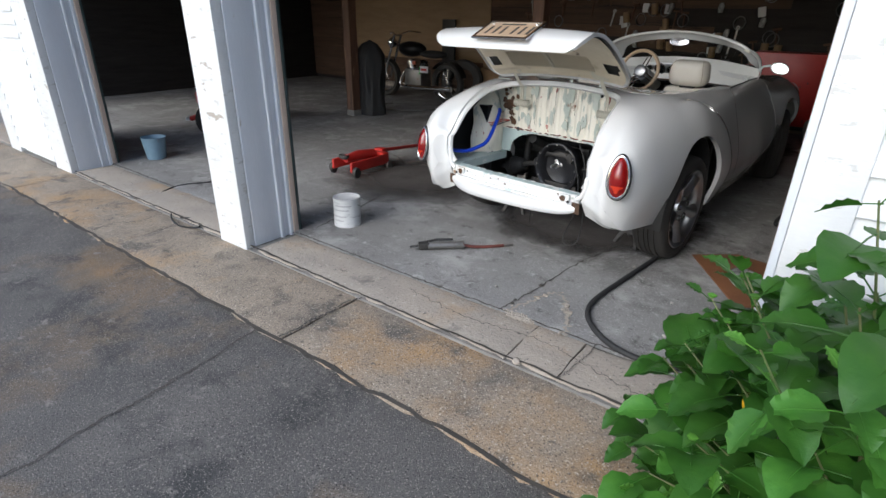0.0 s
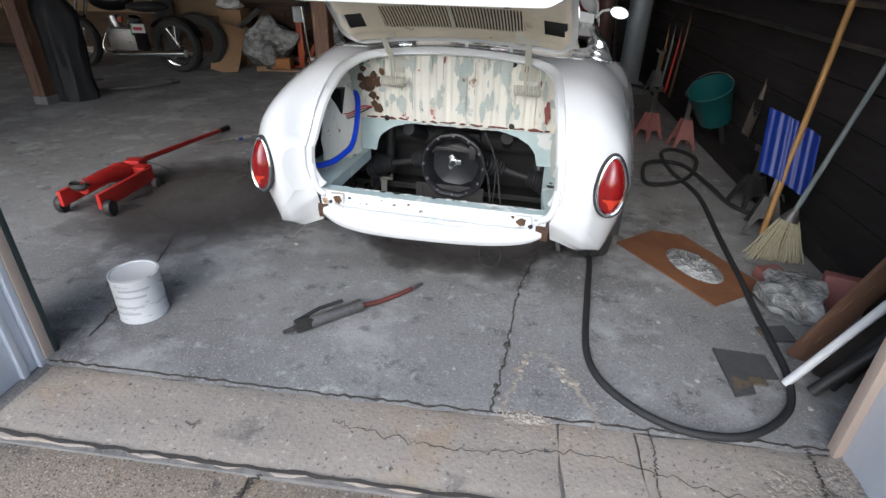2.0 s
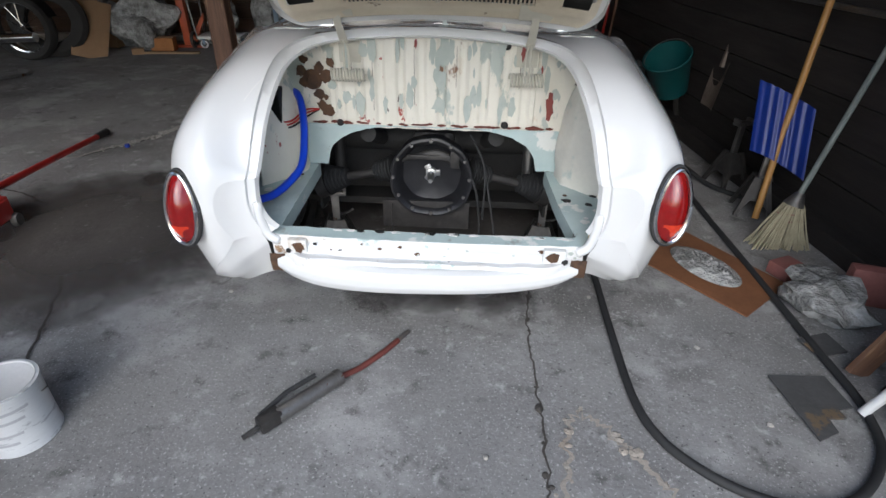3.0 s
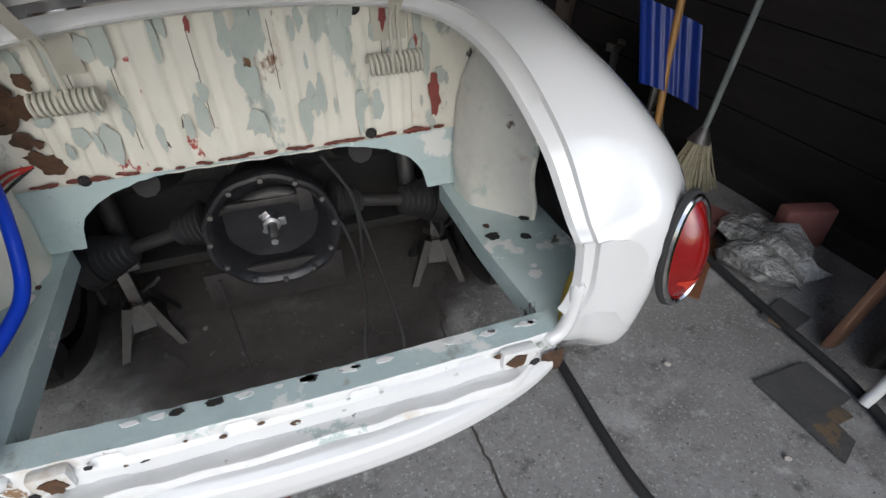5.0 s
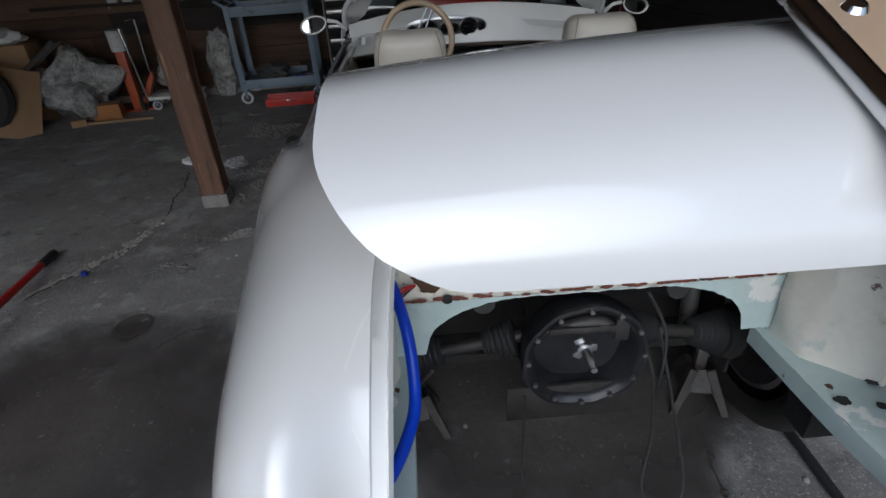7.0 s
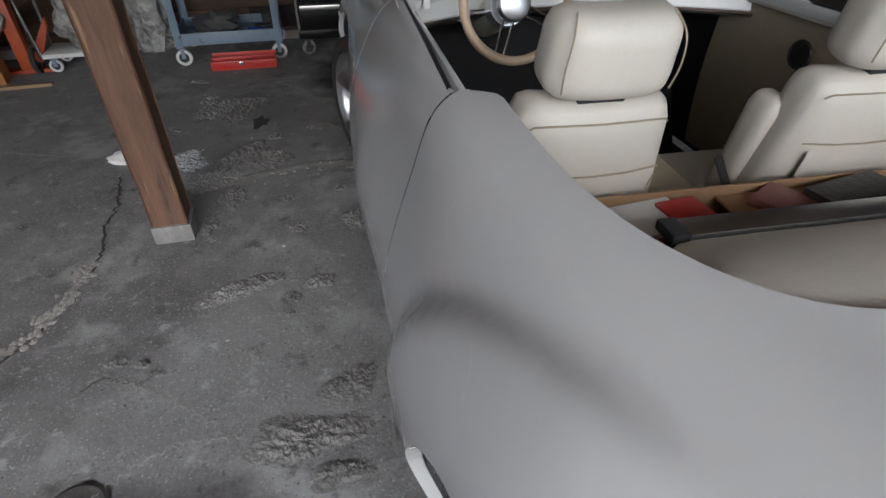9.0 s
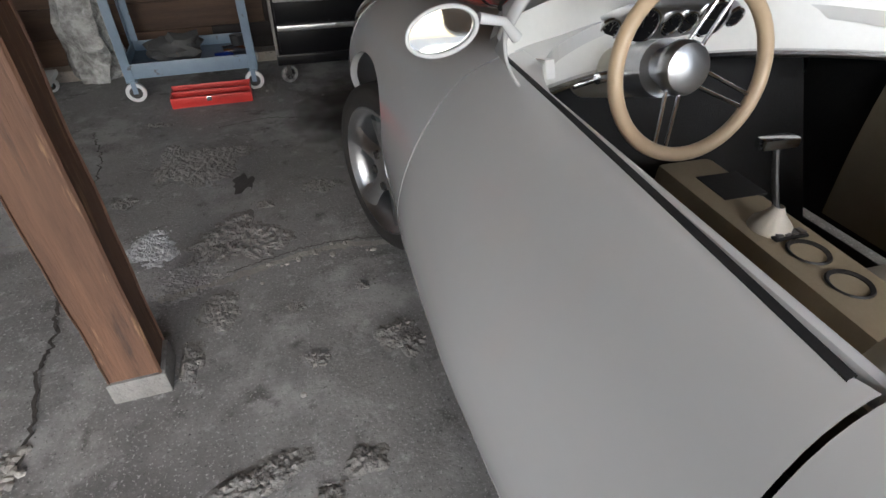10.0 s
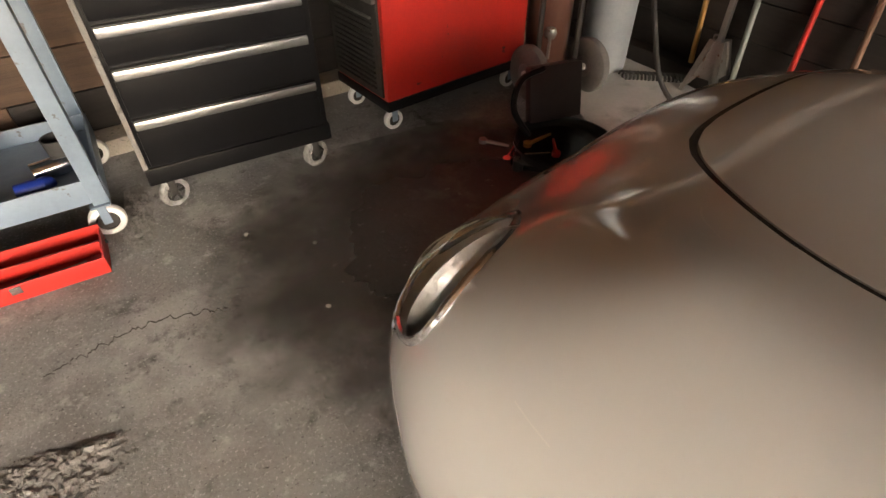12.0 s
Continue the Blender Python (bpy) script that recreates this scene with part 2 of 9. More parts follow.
M_POST = mat("worn_timber_post", (0.17, 0.088, 0.05), (0.085, 0.046, 0.03), 0.7, scale=3, bump=0.5, grain=20, stretch=(5, 5, 0.5), spots=[((0.30, 0.18, 0.095), 0.2, 6, 0.10), ((0.04, 0.025, 0.02), 0.22, 3, 0.12)])
M_PLY = mat("tan_plywood", (0.33, 0.22, 0.12), (0.25, 0.165, 0.09), 0.7, scale=2, stretch=(1, 1, 5))
M_CARD = mat("brown_cardboard", (0.38, 0.235, 0.125), (0.31, 0.19, 0.10), 0.85, scale=4, bump=0.1)
M_BLACK = mat("black_rubber", (0.018, 0.018, 0.019), (0.03, 0.03, 0.03), 0.7, bump=0.2)
M_TYRE = mat("tyre_rubber", (0.022, 0.021, 0.02), (0.04, 0.036, 0.032), 0.75, bump=0.35, grain=90)
M_CHROME = mat("chrome", (0.75, 0.75, 0.76), (0.65, 0.65, 0.66), 0.16, 1.0, bump=0.02, rvar=0.08)
M_ALU = mat("brushed_aluminium", (0.62, 0.63, 0.64), (0.5, 0.5, 0.51), 0.33, 1.0, bump=0.05)
M_STEEL = mat("dull_steel", (0.34, 0.33, 0.32), (0.2, 0.19, 0.18), 0.45, 0.9, bump=0.15, spots=[((0.16, 0.08, 0.045), 0.12, 12)])
M_RED = mat("red_enamel", (0.52, 0.03, 0.022), (0.40, 0.022, 0.018), 0.35, scale=4, bump=0.05, spots=[((0.12, 0.03, 0.025), 0.1, 9)])
M_BLUEGREY = mat("blue_grey_enamel", (0.20, 0.265, 0.34), (0.155, 0.205, 0.27), 0.42, bump=0.08, spots=[((0.10, 0.10, 0.11), 0.1, 14)])
M_BLACKENAMEL = mat("black_enamel", (0.006, 0.006, 0.007), (0.010, 0.010, 0.011), 0.30, bump=0.02, spec=0.2, rvar=0.05)
M_GUN = mat("grimy_black_metal", (0.026, 0.025, 0.025), (0.06, 0.056, 0.052), 0.5, 0.3, scale=12, bump=0.35, grain=50)
M_BLUE = mat("blue_plastic", (0.006, 0.022, 0.19), (0.009, 0.034, 0.25), 0.4, bump=0.05)
M_HOSEBLUE = mat("blue_rubber_hose", (0.008, 0.055, 0.62), (0.01, 0.045, 0.5), 0.35, bump=0.03)
M_TEAL = mat("teal_plastic", (0.012, 0.095, 0.095), (0.01, 0.07, 0.075), 0.5)
M_YELLOWWOOD = mat("varnished_ash_handle", (0.46, 0.25, 0.07), (0.38, 0.20, 0.055), 0.45, stretch=(6, 6, 0.5))
M_GREYWOOD = mat("weathered_handle", (0.24, 0.27, 0.25), (0.16, 0.18, 0.17), 0.7, stretch=(6, 6, 0.5))
M_STRAW = mat("dry_straw", (0.42, 0.38, 0.26), (0.30, 0.27, 0.18), 0.9, scale=20)
M_TINWHITE = mat("white_labelled_tin", (0.66, 0.67, 0.67), (0.56, 0.57, 0.57), 0.5, spots=[((0.40, 0.41, 0.42), 0.22, 14)], stretch=(1, 1, 5))
M_PAPER = mat("white_paper", (0.74, 0.74, 0.73), (0.66, 0.66, 0.65), 0.8)
M_CLEARBAG = mat("crinkled_clear_plastic", (0.20, 0.20, 0.19), (0.42, 0.42, 0.41), 0.2, scale=9, bump=1.0, grain=18, dist=0.03, mix=0.3)
M_ORANGE = mat("orange_red_paint", (0.46, 0.09, 0.025), (0.36, 0.06, 0.02), 0.45)
M_PINK = mat("faded_red_paint", (0.32, 0.13, 0.11), (0.22, 0.09, 0.08), 0.6)
M_BROWNSTEEL = mat("rusty_brown_sheet", (0.22, 0.095, 0.04), (0.15, 0.065, 0.03), 0.7, scale=5)
M_GREYFELT = mat("grey_felt_mat", (0.085, 0.085, 0.085), (0.05, 0.05, 0.05), 0.9, spots=[((0.14, 0.10, 0.06), 0.2, 5)])
M_CEIL = mat("bare_tan_ceiling_boards", (0.42, 0.255, 0.135), (0.32, 0.185, 0.095), 0.8, scale=2, bump=0.3, grain=25, stretch=(0.5, 5, 1), spots=[((0.22, 0.14, 0.085), 0.25, 1.5, 0.15)])

# ---- garage ----
GM = pose(0, -0.68, 0, 0, 0, 6.5)      # the garage's own axes: u along the front, v inwards
V_BACK, U_RIGHT, U_LEFT, Z_CEIL = 6.62, 2.05, -8.4, 2.75


def uv(u, v, z=0.0):
    return GM @ Vector((u, v, z))


# ground: the asphalt yard reaches the horizon
def ground_z(x, y):
    return -0.055 + 0.008 * noise.noise(Vector((x * 0.9, y * 0.9, 0))) if -9 < x < 9 and -9 < y < 1 else -0.055


g = Geo()
xs = [-400, -120, -40, -15] + [-9 + i * 0.3 for i in range(61)] + [15, 40, 120, 400]
ys = [-400, -120, -40, -15] + [-9 + i * 0.3 for i in range(30)]
vs = [(x, y, ground_z(x, y)) for y in ys for x in xs] + [(x, -0.505, -0.055) for x in xs]
ny = len(ys) + 1
g.add(vs, [(j * len(xs) + i, j * len(xs) + i + 1, (j + 1) * len(xs) + i + 1, (j + 1) * len(xs) + i) for j in range(ny - 1) for i in range(len(xs) - 1)])
structure("ground", g, M_ASPHALT, "worn grey asphalt yard with brown stains", True, GM)
g = Geo()
g.box(-400, -0.505, -0.3, 400, 400, -0.075)
structure("subsoil", g, M_DIRT, "packed earth under the building", False, GM)


def slab(u0, v0, u1, v1, z, seed, chip=0.012, drop=0.2, step=0.05):
    """A concrete slab with ragged edges."""
    nu, nv = max(4, int((u1 - u0) / step)), max(4, int((v1 - v0) / step))

    def fn(a, b):
        u, v = u0 + (u1 - u0) * a, v0 + (v1 - v0) * b
        rag = chip * noise.noise(Vector((u * 9, v * 9, seed))) + 0.6 * chip * noise.noise(Vector((u * 27, v * 27, seed)))
        if b in (0, 1):
            v += rag * (1.6 if b == 0 else -1) + (0.006 if b == 0 else -0.006)
        if a in (0, 1):
            u += 0.5 * rag + (0.003 if a == 0 else -0.003)
        edge = min(a * nu, (1 - a) * nu, b * nv, (1 - b) * nv)
        dz = 0.004 * noise.noise(Vector((u * 2, v * 2, seed))) - (0.008 if edge < 0.5 else 0)
        return (u, v, z + dz)
    geo = Geo().sheet(fn, nu, nv)
    ring = [i * (nv + 1) for i in range(nu + 1)] + [nu * (nv + 1) + j for j in range(1, nv + 1)] + [i * (nv + 1) + nv for i in range(nu - 1, -1, -1)] + [j for j in range(nv - 1, 0, -1)]
    o = len(geo.v)
    geo.v += [(geo.v[i][0], geo.v[i][1], z - drop) for i in ring]
    k = len(ring)
    geo.f += [(ring[i], o + i, o + (i + 1) % k, ring[(i + 1) % k]) for i in range(k)]
    return geo


apron = thing("apron", "cracked tan concrete apron slabs before the doors", "pavement", GM, kind="structure")
cuts = [-7.5, -5.6, -3.86, -2.0, -0.28, 1.85, 4.2, 6.5]
for i in range(len(cuts) - 1):
    part("apron_slab", slab(cuts[i], -0.5, cuts[i + 1], 0.0, -0.028 + 0.004 * (i % 2), i), M_APRON, apron)
ledge = thing("threshold", "pale worn concrete threshold strip with broken edges", "threshold", GM, kind="structure")
for i, (a, b) in enumerate([(-8.1, -5.5), (-3.9, -2.75), (-2.75, -1.55), (-1.18, 0.62), (0.62, 0.86), (0.86, 1.50)]):
    part("threshold_slab", slab(a, 0.0, b, 0.318, 0.0 - 0.003 * (i % 2), 20 + i, 0.016), M_LEDGE, ledge)


structure("joint_fill", Geo().box(-8.1, -0.48, -0.3, 6.4, -0.01, -0.048).box(-8.1, -0.01, -0.3, 1.52, 0.34, -0.022), M_DIRT, "sandy dirt in the slab joints", False, GM)


# floor: slabs with wandering cracks between them
CRACKS = []


def floor_z(x, y):
    return 0.006 * noise.noise(Vector((x * 0.7, y * 0.7, 3.0))) + 0.002 * noise.noise(Vector((x * 6, y * 6, 1)))


def floor_fn(a, b):
    u, v = U_LEFT + (U_RIGHT - U_LEFT) * a, 0.30 + (V_BACK - 0.30) * b
    w = GM @ Vector((u, v, 0))
    z = floor_z(w.x, w.y)
    d = math.hypot(w.x + 1.64, w.y - 1.575)
    if d < 0.075:                     # the drain hole in the floor
        z -= 0.075 * (1 - (d / 0.075) ** 4)
    if b == 0:
        v += 0.008 * noise.noise(Vector((u * 8, 0, 0))) + 0.008
        z -= 0.006
    return (u, v, z)


structure("floor", Geo().sheet(floor_fn, 300, 190), M_FLOOR, "oil-stained grey concrete garage floor", True, GM)


def crack(points, w, material, label, seed, rough=0.02, h=0.004, n=90, name="floor_crack", rubble=0):
    """A ragged seam that lies in the floor along a line of world points."""
    p = spline([(x, y, 0) for x, y in points], n)
    geo = Geo()
    vv = []
    for i, q in enumerate(p):
        t = (p[min(i + 1, len(p) - 1)] - p[max(i - 1, 0)]).normalized()
        s = Vector((-t.y, t.x, 0))
        q = q + s * rough * (noise.noise(Vector((i * 0.31, seed, 0))) + 0.7 * noise.noise(Vector((i * 0.9, seed, 2))))
        k = w * (0.55 + 0.8 * abs(noise.noise(Vector((i * 0.45, seed * 2.0, 5)))))
        for o in (-1, 1):
            e = q + s * k * o
            vv.append((e.x, e.y, floor_z(e.x, e.y) + h))
    geo.add(vv, [(2 * i, 2 * i + 1, 2 * i + 3, 2 * i + 2) for i in range(len(p) - 1)])
    rnd = random.Random(seed)
    for _ in range(rubble):
        q = p[rnd.randrange(len(p))]
        s = rnd.uniform(0.005, 0.017)
        geo.blob((q.x + rnd.gauss(0, w), q.y + rnd.gauss(0, w), floor_z(q.x, q.y) + s * 0.2), (s, s * rnd.uniform(0.6, 1.6), s * 0.4), seed=rnd.random() * 50, n=1)
    return solo(name, geo, material, label, "crack", kind="structure", smooth=False)


crack([(-2.35, 1.75), (-2.02, 2.15), (-1.94, 2.44), (-1.91, 2.68), (-1.96, 2.89), (-1.95, 3.02), (-1.99, 3.2), (-2.02, 3.33)], 0.009, M_DARKJOINT, "dark open crack in the floor", 1, rubble=0)
crack([(-2.55, 1.45), (-2.2, 1.95), (-1.99, 2.25), (-1.94, 2.44), (-1.93, 2.6)], 0.018, M_RUBBLE, "crumbling pale mortar along a floor crack", 2, 0.025, 0.005, rubble=170)
crack([(-4.4, 4.05), (-3.6, 3.95), (-2.9, 3.78), (-2.41, 3.63), (-2.15, 3.59), (-1.95, 3.5)], 0.007, M_RUBBLE, "thin pale seam across the floor", 3, 0.012)
crack([(-1.66, 3.13), (-1.42, 3.19), (-1.24, 3.25), (-1.1, 3.28), (-0.98, 3.29), (-0.83, 3.27), (-0.3, 3.3)], 0.024, M_RUBBLE, "pale filled seam across the floor", 4, 0.014, rubble=30)
crack([(-1.44, 3.22), (-1.24, 3.285), (-1.05, 3.32), (-0.83, 3.305)], 0.0035, M_DARKJOINT, "dark edge of the filled seam", 12, 0.014, 0.007)
crack([(-1.98, 3.14), (-1.92, 3.11), (-1.79, 3.06), (-1.7, 3.04)], 0.004, M_RUBBLE, "thin pale crack by the post", 13, 0.01)
crack([(-2.2, 4.66), (-2.18, 4.58), (-2.09, 4.31), (-2.06, 4.01)], 0.005, M_DARKJOINT, "thin dark crack in the floor", 14, 0.02)
crack([(-1.55, 4.56), (-1.47, 4.59), (-1.28, 4.63), (-1.07, 4.59)], 0.004, M_DARKJOINT, "thin dark crack in the floor", 15, 0.02)
crack([(-1.75, 1.96), (-1.71, 2.0), (-1.68, 2.0), (-1.62, 1.97)], 0.0035, M_DARKJOINT, "thin dark crack in the floor", 16, 0.01)
crack([(-2.2, 0.72), (-1.78, 0.88), (-1.3, 1.06), (-0.95, 1.15)], 0.006, M_RUBBLE, "thin pale crack in the floor", 5, 0.02)
crack([(-1.9, 1.16), (-1.6, 1.3), (-1.4, 1.5), (-1.28, 1.52)], 0.005, M_DARKJOINT, "thin dark crack in the floor", 6, 0.02)
crack([(-1.62, 1.6), (-1.45, 1.72), (-1.25, 1.72)], 0.005, M_RUBBLE, "thin pale crack by the drain", 7, 0.02)
crack([(0.36, -0.32), (0.37, 0.0), (0.36, 0.4), (0.40, 0.75), (0.5, 1.3)], 0.005, M_DARKJOINT, "dark joint between floor slabs", 8, 0.012, rubble=16)
crack([(0.40, -0.30), (0.47, 0.02), (0.62, -0.12), (0.72, -0.3)], 0.012, M_LEDGE, "pale chipped patch in the floor", 9, 0.03, rubble=16)
crack([(-1.2, -0.35), (-1.35, 0.2), (-1.62, 0.75), (-2.1, 1.25), (-2.6, 1.4)], 0.008, M_DARKJOINT, "dark joint between floor slabs", 10, 0.015)
crack([(-1.70, 2.02), (-1.51, 1.90), (-1.33, 1.77)], 0.004, M_RUBBLE, "thin pale crack in the floor", 11, 0.02)
g = Geo().lathe([(0.080, 0.004), (0.070, 0.009), (0.060, 0.003), (0.056, -0.02), (0.0, -0.024)], 28)
solo("floor_drain", g, M_DARKJOINT, "round drain hole in the concrete floor", "drain", pose(-1.64, 1.575, 0), kind="structure")


# caked dirt on the floor beside the car
CRUMB = [(0, 0, -1), (0.72, 0.53, -0.45), (-0.28, 0.85, -0.45), (-0.89, 0, -0.45), (-0.28, -0.85, -0.45), (0.72, -0.53, -0.45), (0.28, 0.85, 0.45), (-0.72, 0.53, 0.45), (-0.72, -0.53, 0.45), (0.28, -0.85, 0.45), (0.89, 0, 0.45), (0, 0, 1)]
CRUMB_F = [(0, 2, 1), (0, 3, 2), (0, 4, 3), (0, 5, 4), (0, 1, 5), (1, 2, 6), (2, 3, 7), (3, 4, 8), (4, 5, 9), (5, 1, 10), (1, 6, 10), (2, 7, 6), (3, 8, 7), (4, 9, 8), (5, 10, 9), (11, 10, 6), (11, 6, 7), (11, 7, 8), (11, 8, 9), (11, 9, 10)]


def dirt_patch(x, y, rx, ry, seed, h=0.03, material=M_DIRT, turn=0, crumbs=90):
    """A low ragged crust with crumbs on it."""
    rnd = random.Random(int(seed * 10))

    def reach(t):
        return 0.85 + 0.45 * noise.noise(Vector((math.cos(t) * 1.1 + seed, math.sin(t) * 1.1, 4))) + 0.12 * noise.noise(Vector((math.cos(t) * 4, math.sin(t) * 4, seed)))

    def fn(a, b):
        t = b * 2 * math.pi
        r = a * reach(t)
        px, py = math.cos(t) * r * rx, math.sin(t) * r * ry
        n = noise.noise(Vector((px * 16, py * 16, seed))) * 0.5 + noise.noise(Vector((px * 48, py * 48, seed))) * 0.6 + noise.noise(Vector((px * 110, py * 110, seed))) * 0.3
        return (px, py, h * 0.36 * (n + 0.42) * ease_((1 - a) * 2) - 0.004 * a - 0.001)
    geo = Geo().sheet(fn, 40, 130)
    for _ in range(crumbs):
        t, q = rnd.uniform(0, 2 * math.pi), abs(rnd.gauss(0, 0.55))
        px, py = math.cos(t) * q * rx * reach(t), math.sin(t) * q * ry * reach(t)
        s = rnd.uniform(0.0022, 0.0075) * (1.2 if q < 0.7 else 0.7) * (0.6 + h * 12)
        e, f_, tw = s * rnd.uniform(0.7, 1.4), s * rnd.uniform(0.3, 0.6), rnd.uniform(0, 3)
        c_, s_ = math.cos(tw), math.sin(tw)
        geo.add([(px + e * c_ * u - s * s_ * w, py + e * s_ * u + s * c_ * w, f_ * (zz + 0.5) + 0.002 * rnd.random()) for u, w, zz in CRUMB], CRUMB_F)
    return solo("dirt_patch", geo, material, "crusted grey dirt caked on the floor", "dirt", pose(x, y, 0.003, 0, 0, turn), "dirt on the floor", "stuff", smooth=False)


def ease_(t):
    t = min(1.0, max(0.0, t))
    return t * t * (3 - 2 * t)


for i, (x, y, rx, ry, hh, tw) in enumerate([(-1.42, 3.43, 0.25, 0.24, 0.040, 0), (-1.58, 4.13, 0.27, 0.30, 0.030, 20), (-1.75, 4.28, 0.10, 0.16, 0.022, 0), (-1.33, 2.37, 0.19, 0.075, 0.038, 22), (-1.05, 2.36, 0.075, 0.055, 0.030, 0),
                                           (-0.89, 2.76, 0.10, 0.12, 0.045, 0), (-1.45, 3.03, 0.10, 0.13, 0.030, 0), (-1.06, 3.78, 0.13, 0.09, 0.026, 10), (-1.16, 2.28, 0.05, 0.045, 0.030, 0), (-1.16, 2.20, 0.03, 0.025, 0.03, 0), (-1.90, 3.84, 0.10, 0.07, 0.026, 0), (-1.88, 4.68, 0.11, 0.05, 0.022, 0), (-1.30, 5.2, 0.10, 0.26, 0.030, 0),
                                           (-1.5, 4.24, 0.2, 0.12, 0.03, 0), (-0.96, 1.86, 0.13, 0.07, 0.018, 30), (-1.15, 2.73, 0.06, 0.045, 0.024, 0), (-0.97, 3.03, 0.035, 0.03, 0.025, 0), (-1.52, 2.82, 0.05, 0.12, 0.025, 0), (-1.68, 2.06, 0.045, 0.03, 0.02, 0), (-1.6, 2.04, 0.03, 0.02, 0.02, 0), (-1.3, 3.68, 0.06, 0.05, 0.025, 0), (-1.2, 2.98, 0.05, 0.04, 0.018, 0), (-1.09, 1.69, 0.20, 0.09, 0.024, 0), (-0.99, 1.57, 0.10, 0.05, 0.02, 0)]):
    dirt_patch(x, y, rx, ry, i * 2.3 + 0.4, hh * 1.2, turn=tw)
M_DUST = mat("pale_floor_dust", (0.42, 0.41, 0.40), (0.30, 0.29, 0.28), 0.95, scale=7, bump=0.9, grain=60)
dirt_patch(-1.55, 3.22, 0.22, 0.16, 61, 0.016, M_DUST, crumbs=120)
dirt_patch(-1.73, 3.47, 0.13, 0.20, 60, 0.030, mat("chalky_spill", (0.56, 0.58, 0.60), (0.38, 0.38, 0.38), 0.95, scale=9, bump=0.9, grain=40), crumbs=160)


# ---- outer walls ----
def clapboard(u0, u1, z0, z1, pitch=0.107, name="siding", m=GM, facing=-1):
    """Lapped boards, each a wedge of its own."""
    w = thing(name, "white clapboard siding with flaking paint", "wall", m, kind="structure")
    n = int((z1 - z0) / pitch)
    me = None
    for i in range(n):
        if me is None:
            geo = Geo()
            k = 24
            for j in range(k + 1):
                u = u0 + (u1 - u0) * j / k
                e = 0.003 * noise.noise(Vector((u * 3, 0, 0)))
                geo.v += [(u, 0.02, pitch + 0.012), (u, -0.004, pitch + 0.012), (u, -0.022 + e, 0.0 + e), (u, 0.0, 0.0)]
            for j in range(k):
                for q in range(3):
                    geo.f.append((j * 4 + q, j * 4 + q + 1, j * 4 + q + 5, j * 4 + q + 4))
            geo.f += [(0, 1, 2, 3), tuple(k * 4 + q for q in (3, 2, 1, 0))]
            me = geo.mesh("board", M_WHITE, False)
        ob = new("board", me)
        ob.parent = w
        ob.location = (0, -0.004, z0 + i * pitch)
    return w


def panel(name, u0, v0, z0, u1, v1, z1, material, label, c=0.006):
    return structure(name, Geo().box(u0, v0, z0, u1, v1, z1, None, c), material, label, False, GM)


panel("wall_front_left", -5.2, 0.03, -0.03, -4.27, 0.18, 3.0, M_WHITE, "white boarded front wall")
clapboard(-5.2, -4.27, 0.03, 3.0, name="siding_left")
panel("wall_front_end", U_LEFT - 0.15, 0.03, -0.03, -8.1, 0.18, 3.0, M_WHITE, "white boarded front wall")
panel("wall_front_right", 1.60, 0.03, -0.03, U_RIGHT + 1.9, 0.18, 3.0, M_WHITE, "white boarded front wall")
clapboard(1.62, U_RIGHT + 1.9, 0.03, 3.0, name="siding_right")
panel("wall_front_header", -8.4, 0.03, 2.35, 1.6, 0.2, 3.0, M_WHITE, "white header over the garage doors")
panel("roof", U_LEFT - 0.5, -0.25, 3.0, U_RIGHT + 0.45, V_BACK + 0.5, 3.15, M_DPLANK, "dark boarded roof")
panel("ceiling", U_LEFT, 0.18, Z_CEIL, U_RIGHT, V_BACK, Z_CEIL + 0.06, M_CEIL, "tan boarded garage ceiling")
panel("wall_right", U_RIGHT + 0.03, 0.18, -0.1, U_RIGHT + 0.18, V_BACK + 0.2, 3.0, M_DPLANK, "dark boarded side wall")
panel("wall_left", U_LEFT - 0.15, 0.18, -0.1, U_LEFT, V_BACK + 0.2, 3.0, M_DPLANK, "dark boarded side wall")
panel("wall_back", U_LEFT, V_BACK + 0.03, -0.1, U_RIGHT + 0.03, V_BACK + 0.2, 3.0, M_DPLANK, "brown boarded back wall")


def door_post(name, u0, u1, turn=1):
    """A boxed post between the doors: a flat board to the yard, a boarded reveal with mouldings."""
    t = thing(name, "white boxed door post with mouldings and flaking paint", "door post", GM, kind="structure")
    part("post_front", Geo().box(u0, -0.02, -0.03, u1, 0.045, 2.6, None, 0.006), M_WHITE, t)
    part("post_core", Geo().box(u0 + 0.01, 0.045, -0.03, u1 - 0.006, 0.40, 2.6, None, 0.004), M_JAMB, t)
    for s, ux in ((1, u1), (-1, u0)):
        e = lambda a: ux + s * a
        for nm, v0, v1, th, ma in (("reveal_board", 0.046, 0.235, 0.006, M_JAMB), ("moulding", 0.236, 0.262, 0.022, M_JAMB), ("moulding", 0.263, 0.30, 0.012, M_JAMB), ("moulding", 0.301, 0.325, 0.03, M_JAMB), ("door_stop", 0.326, 0.365, 0.034, M_CREAMTRIM), ("seal", 0.366, 0.385, 0.038, M_DGREEN)):
            a, b = sorted((e(-0.006), e(th)))
            part(nm, Geo().box(a, v0, -0.02, b, v1, 2.6, None, 0.004), ma, t)
    return t


door_post("door_post_middle", -1.535, -1.25)
door_post("door_post_left", -4.27, -3.93)
door_post("door_post_outer", -5.5, -5.2)
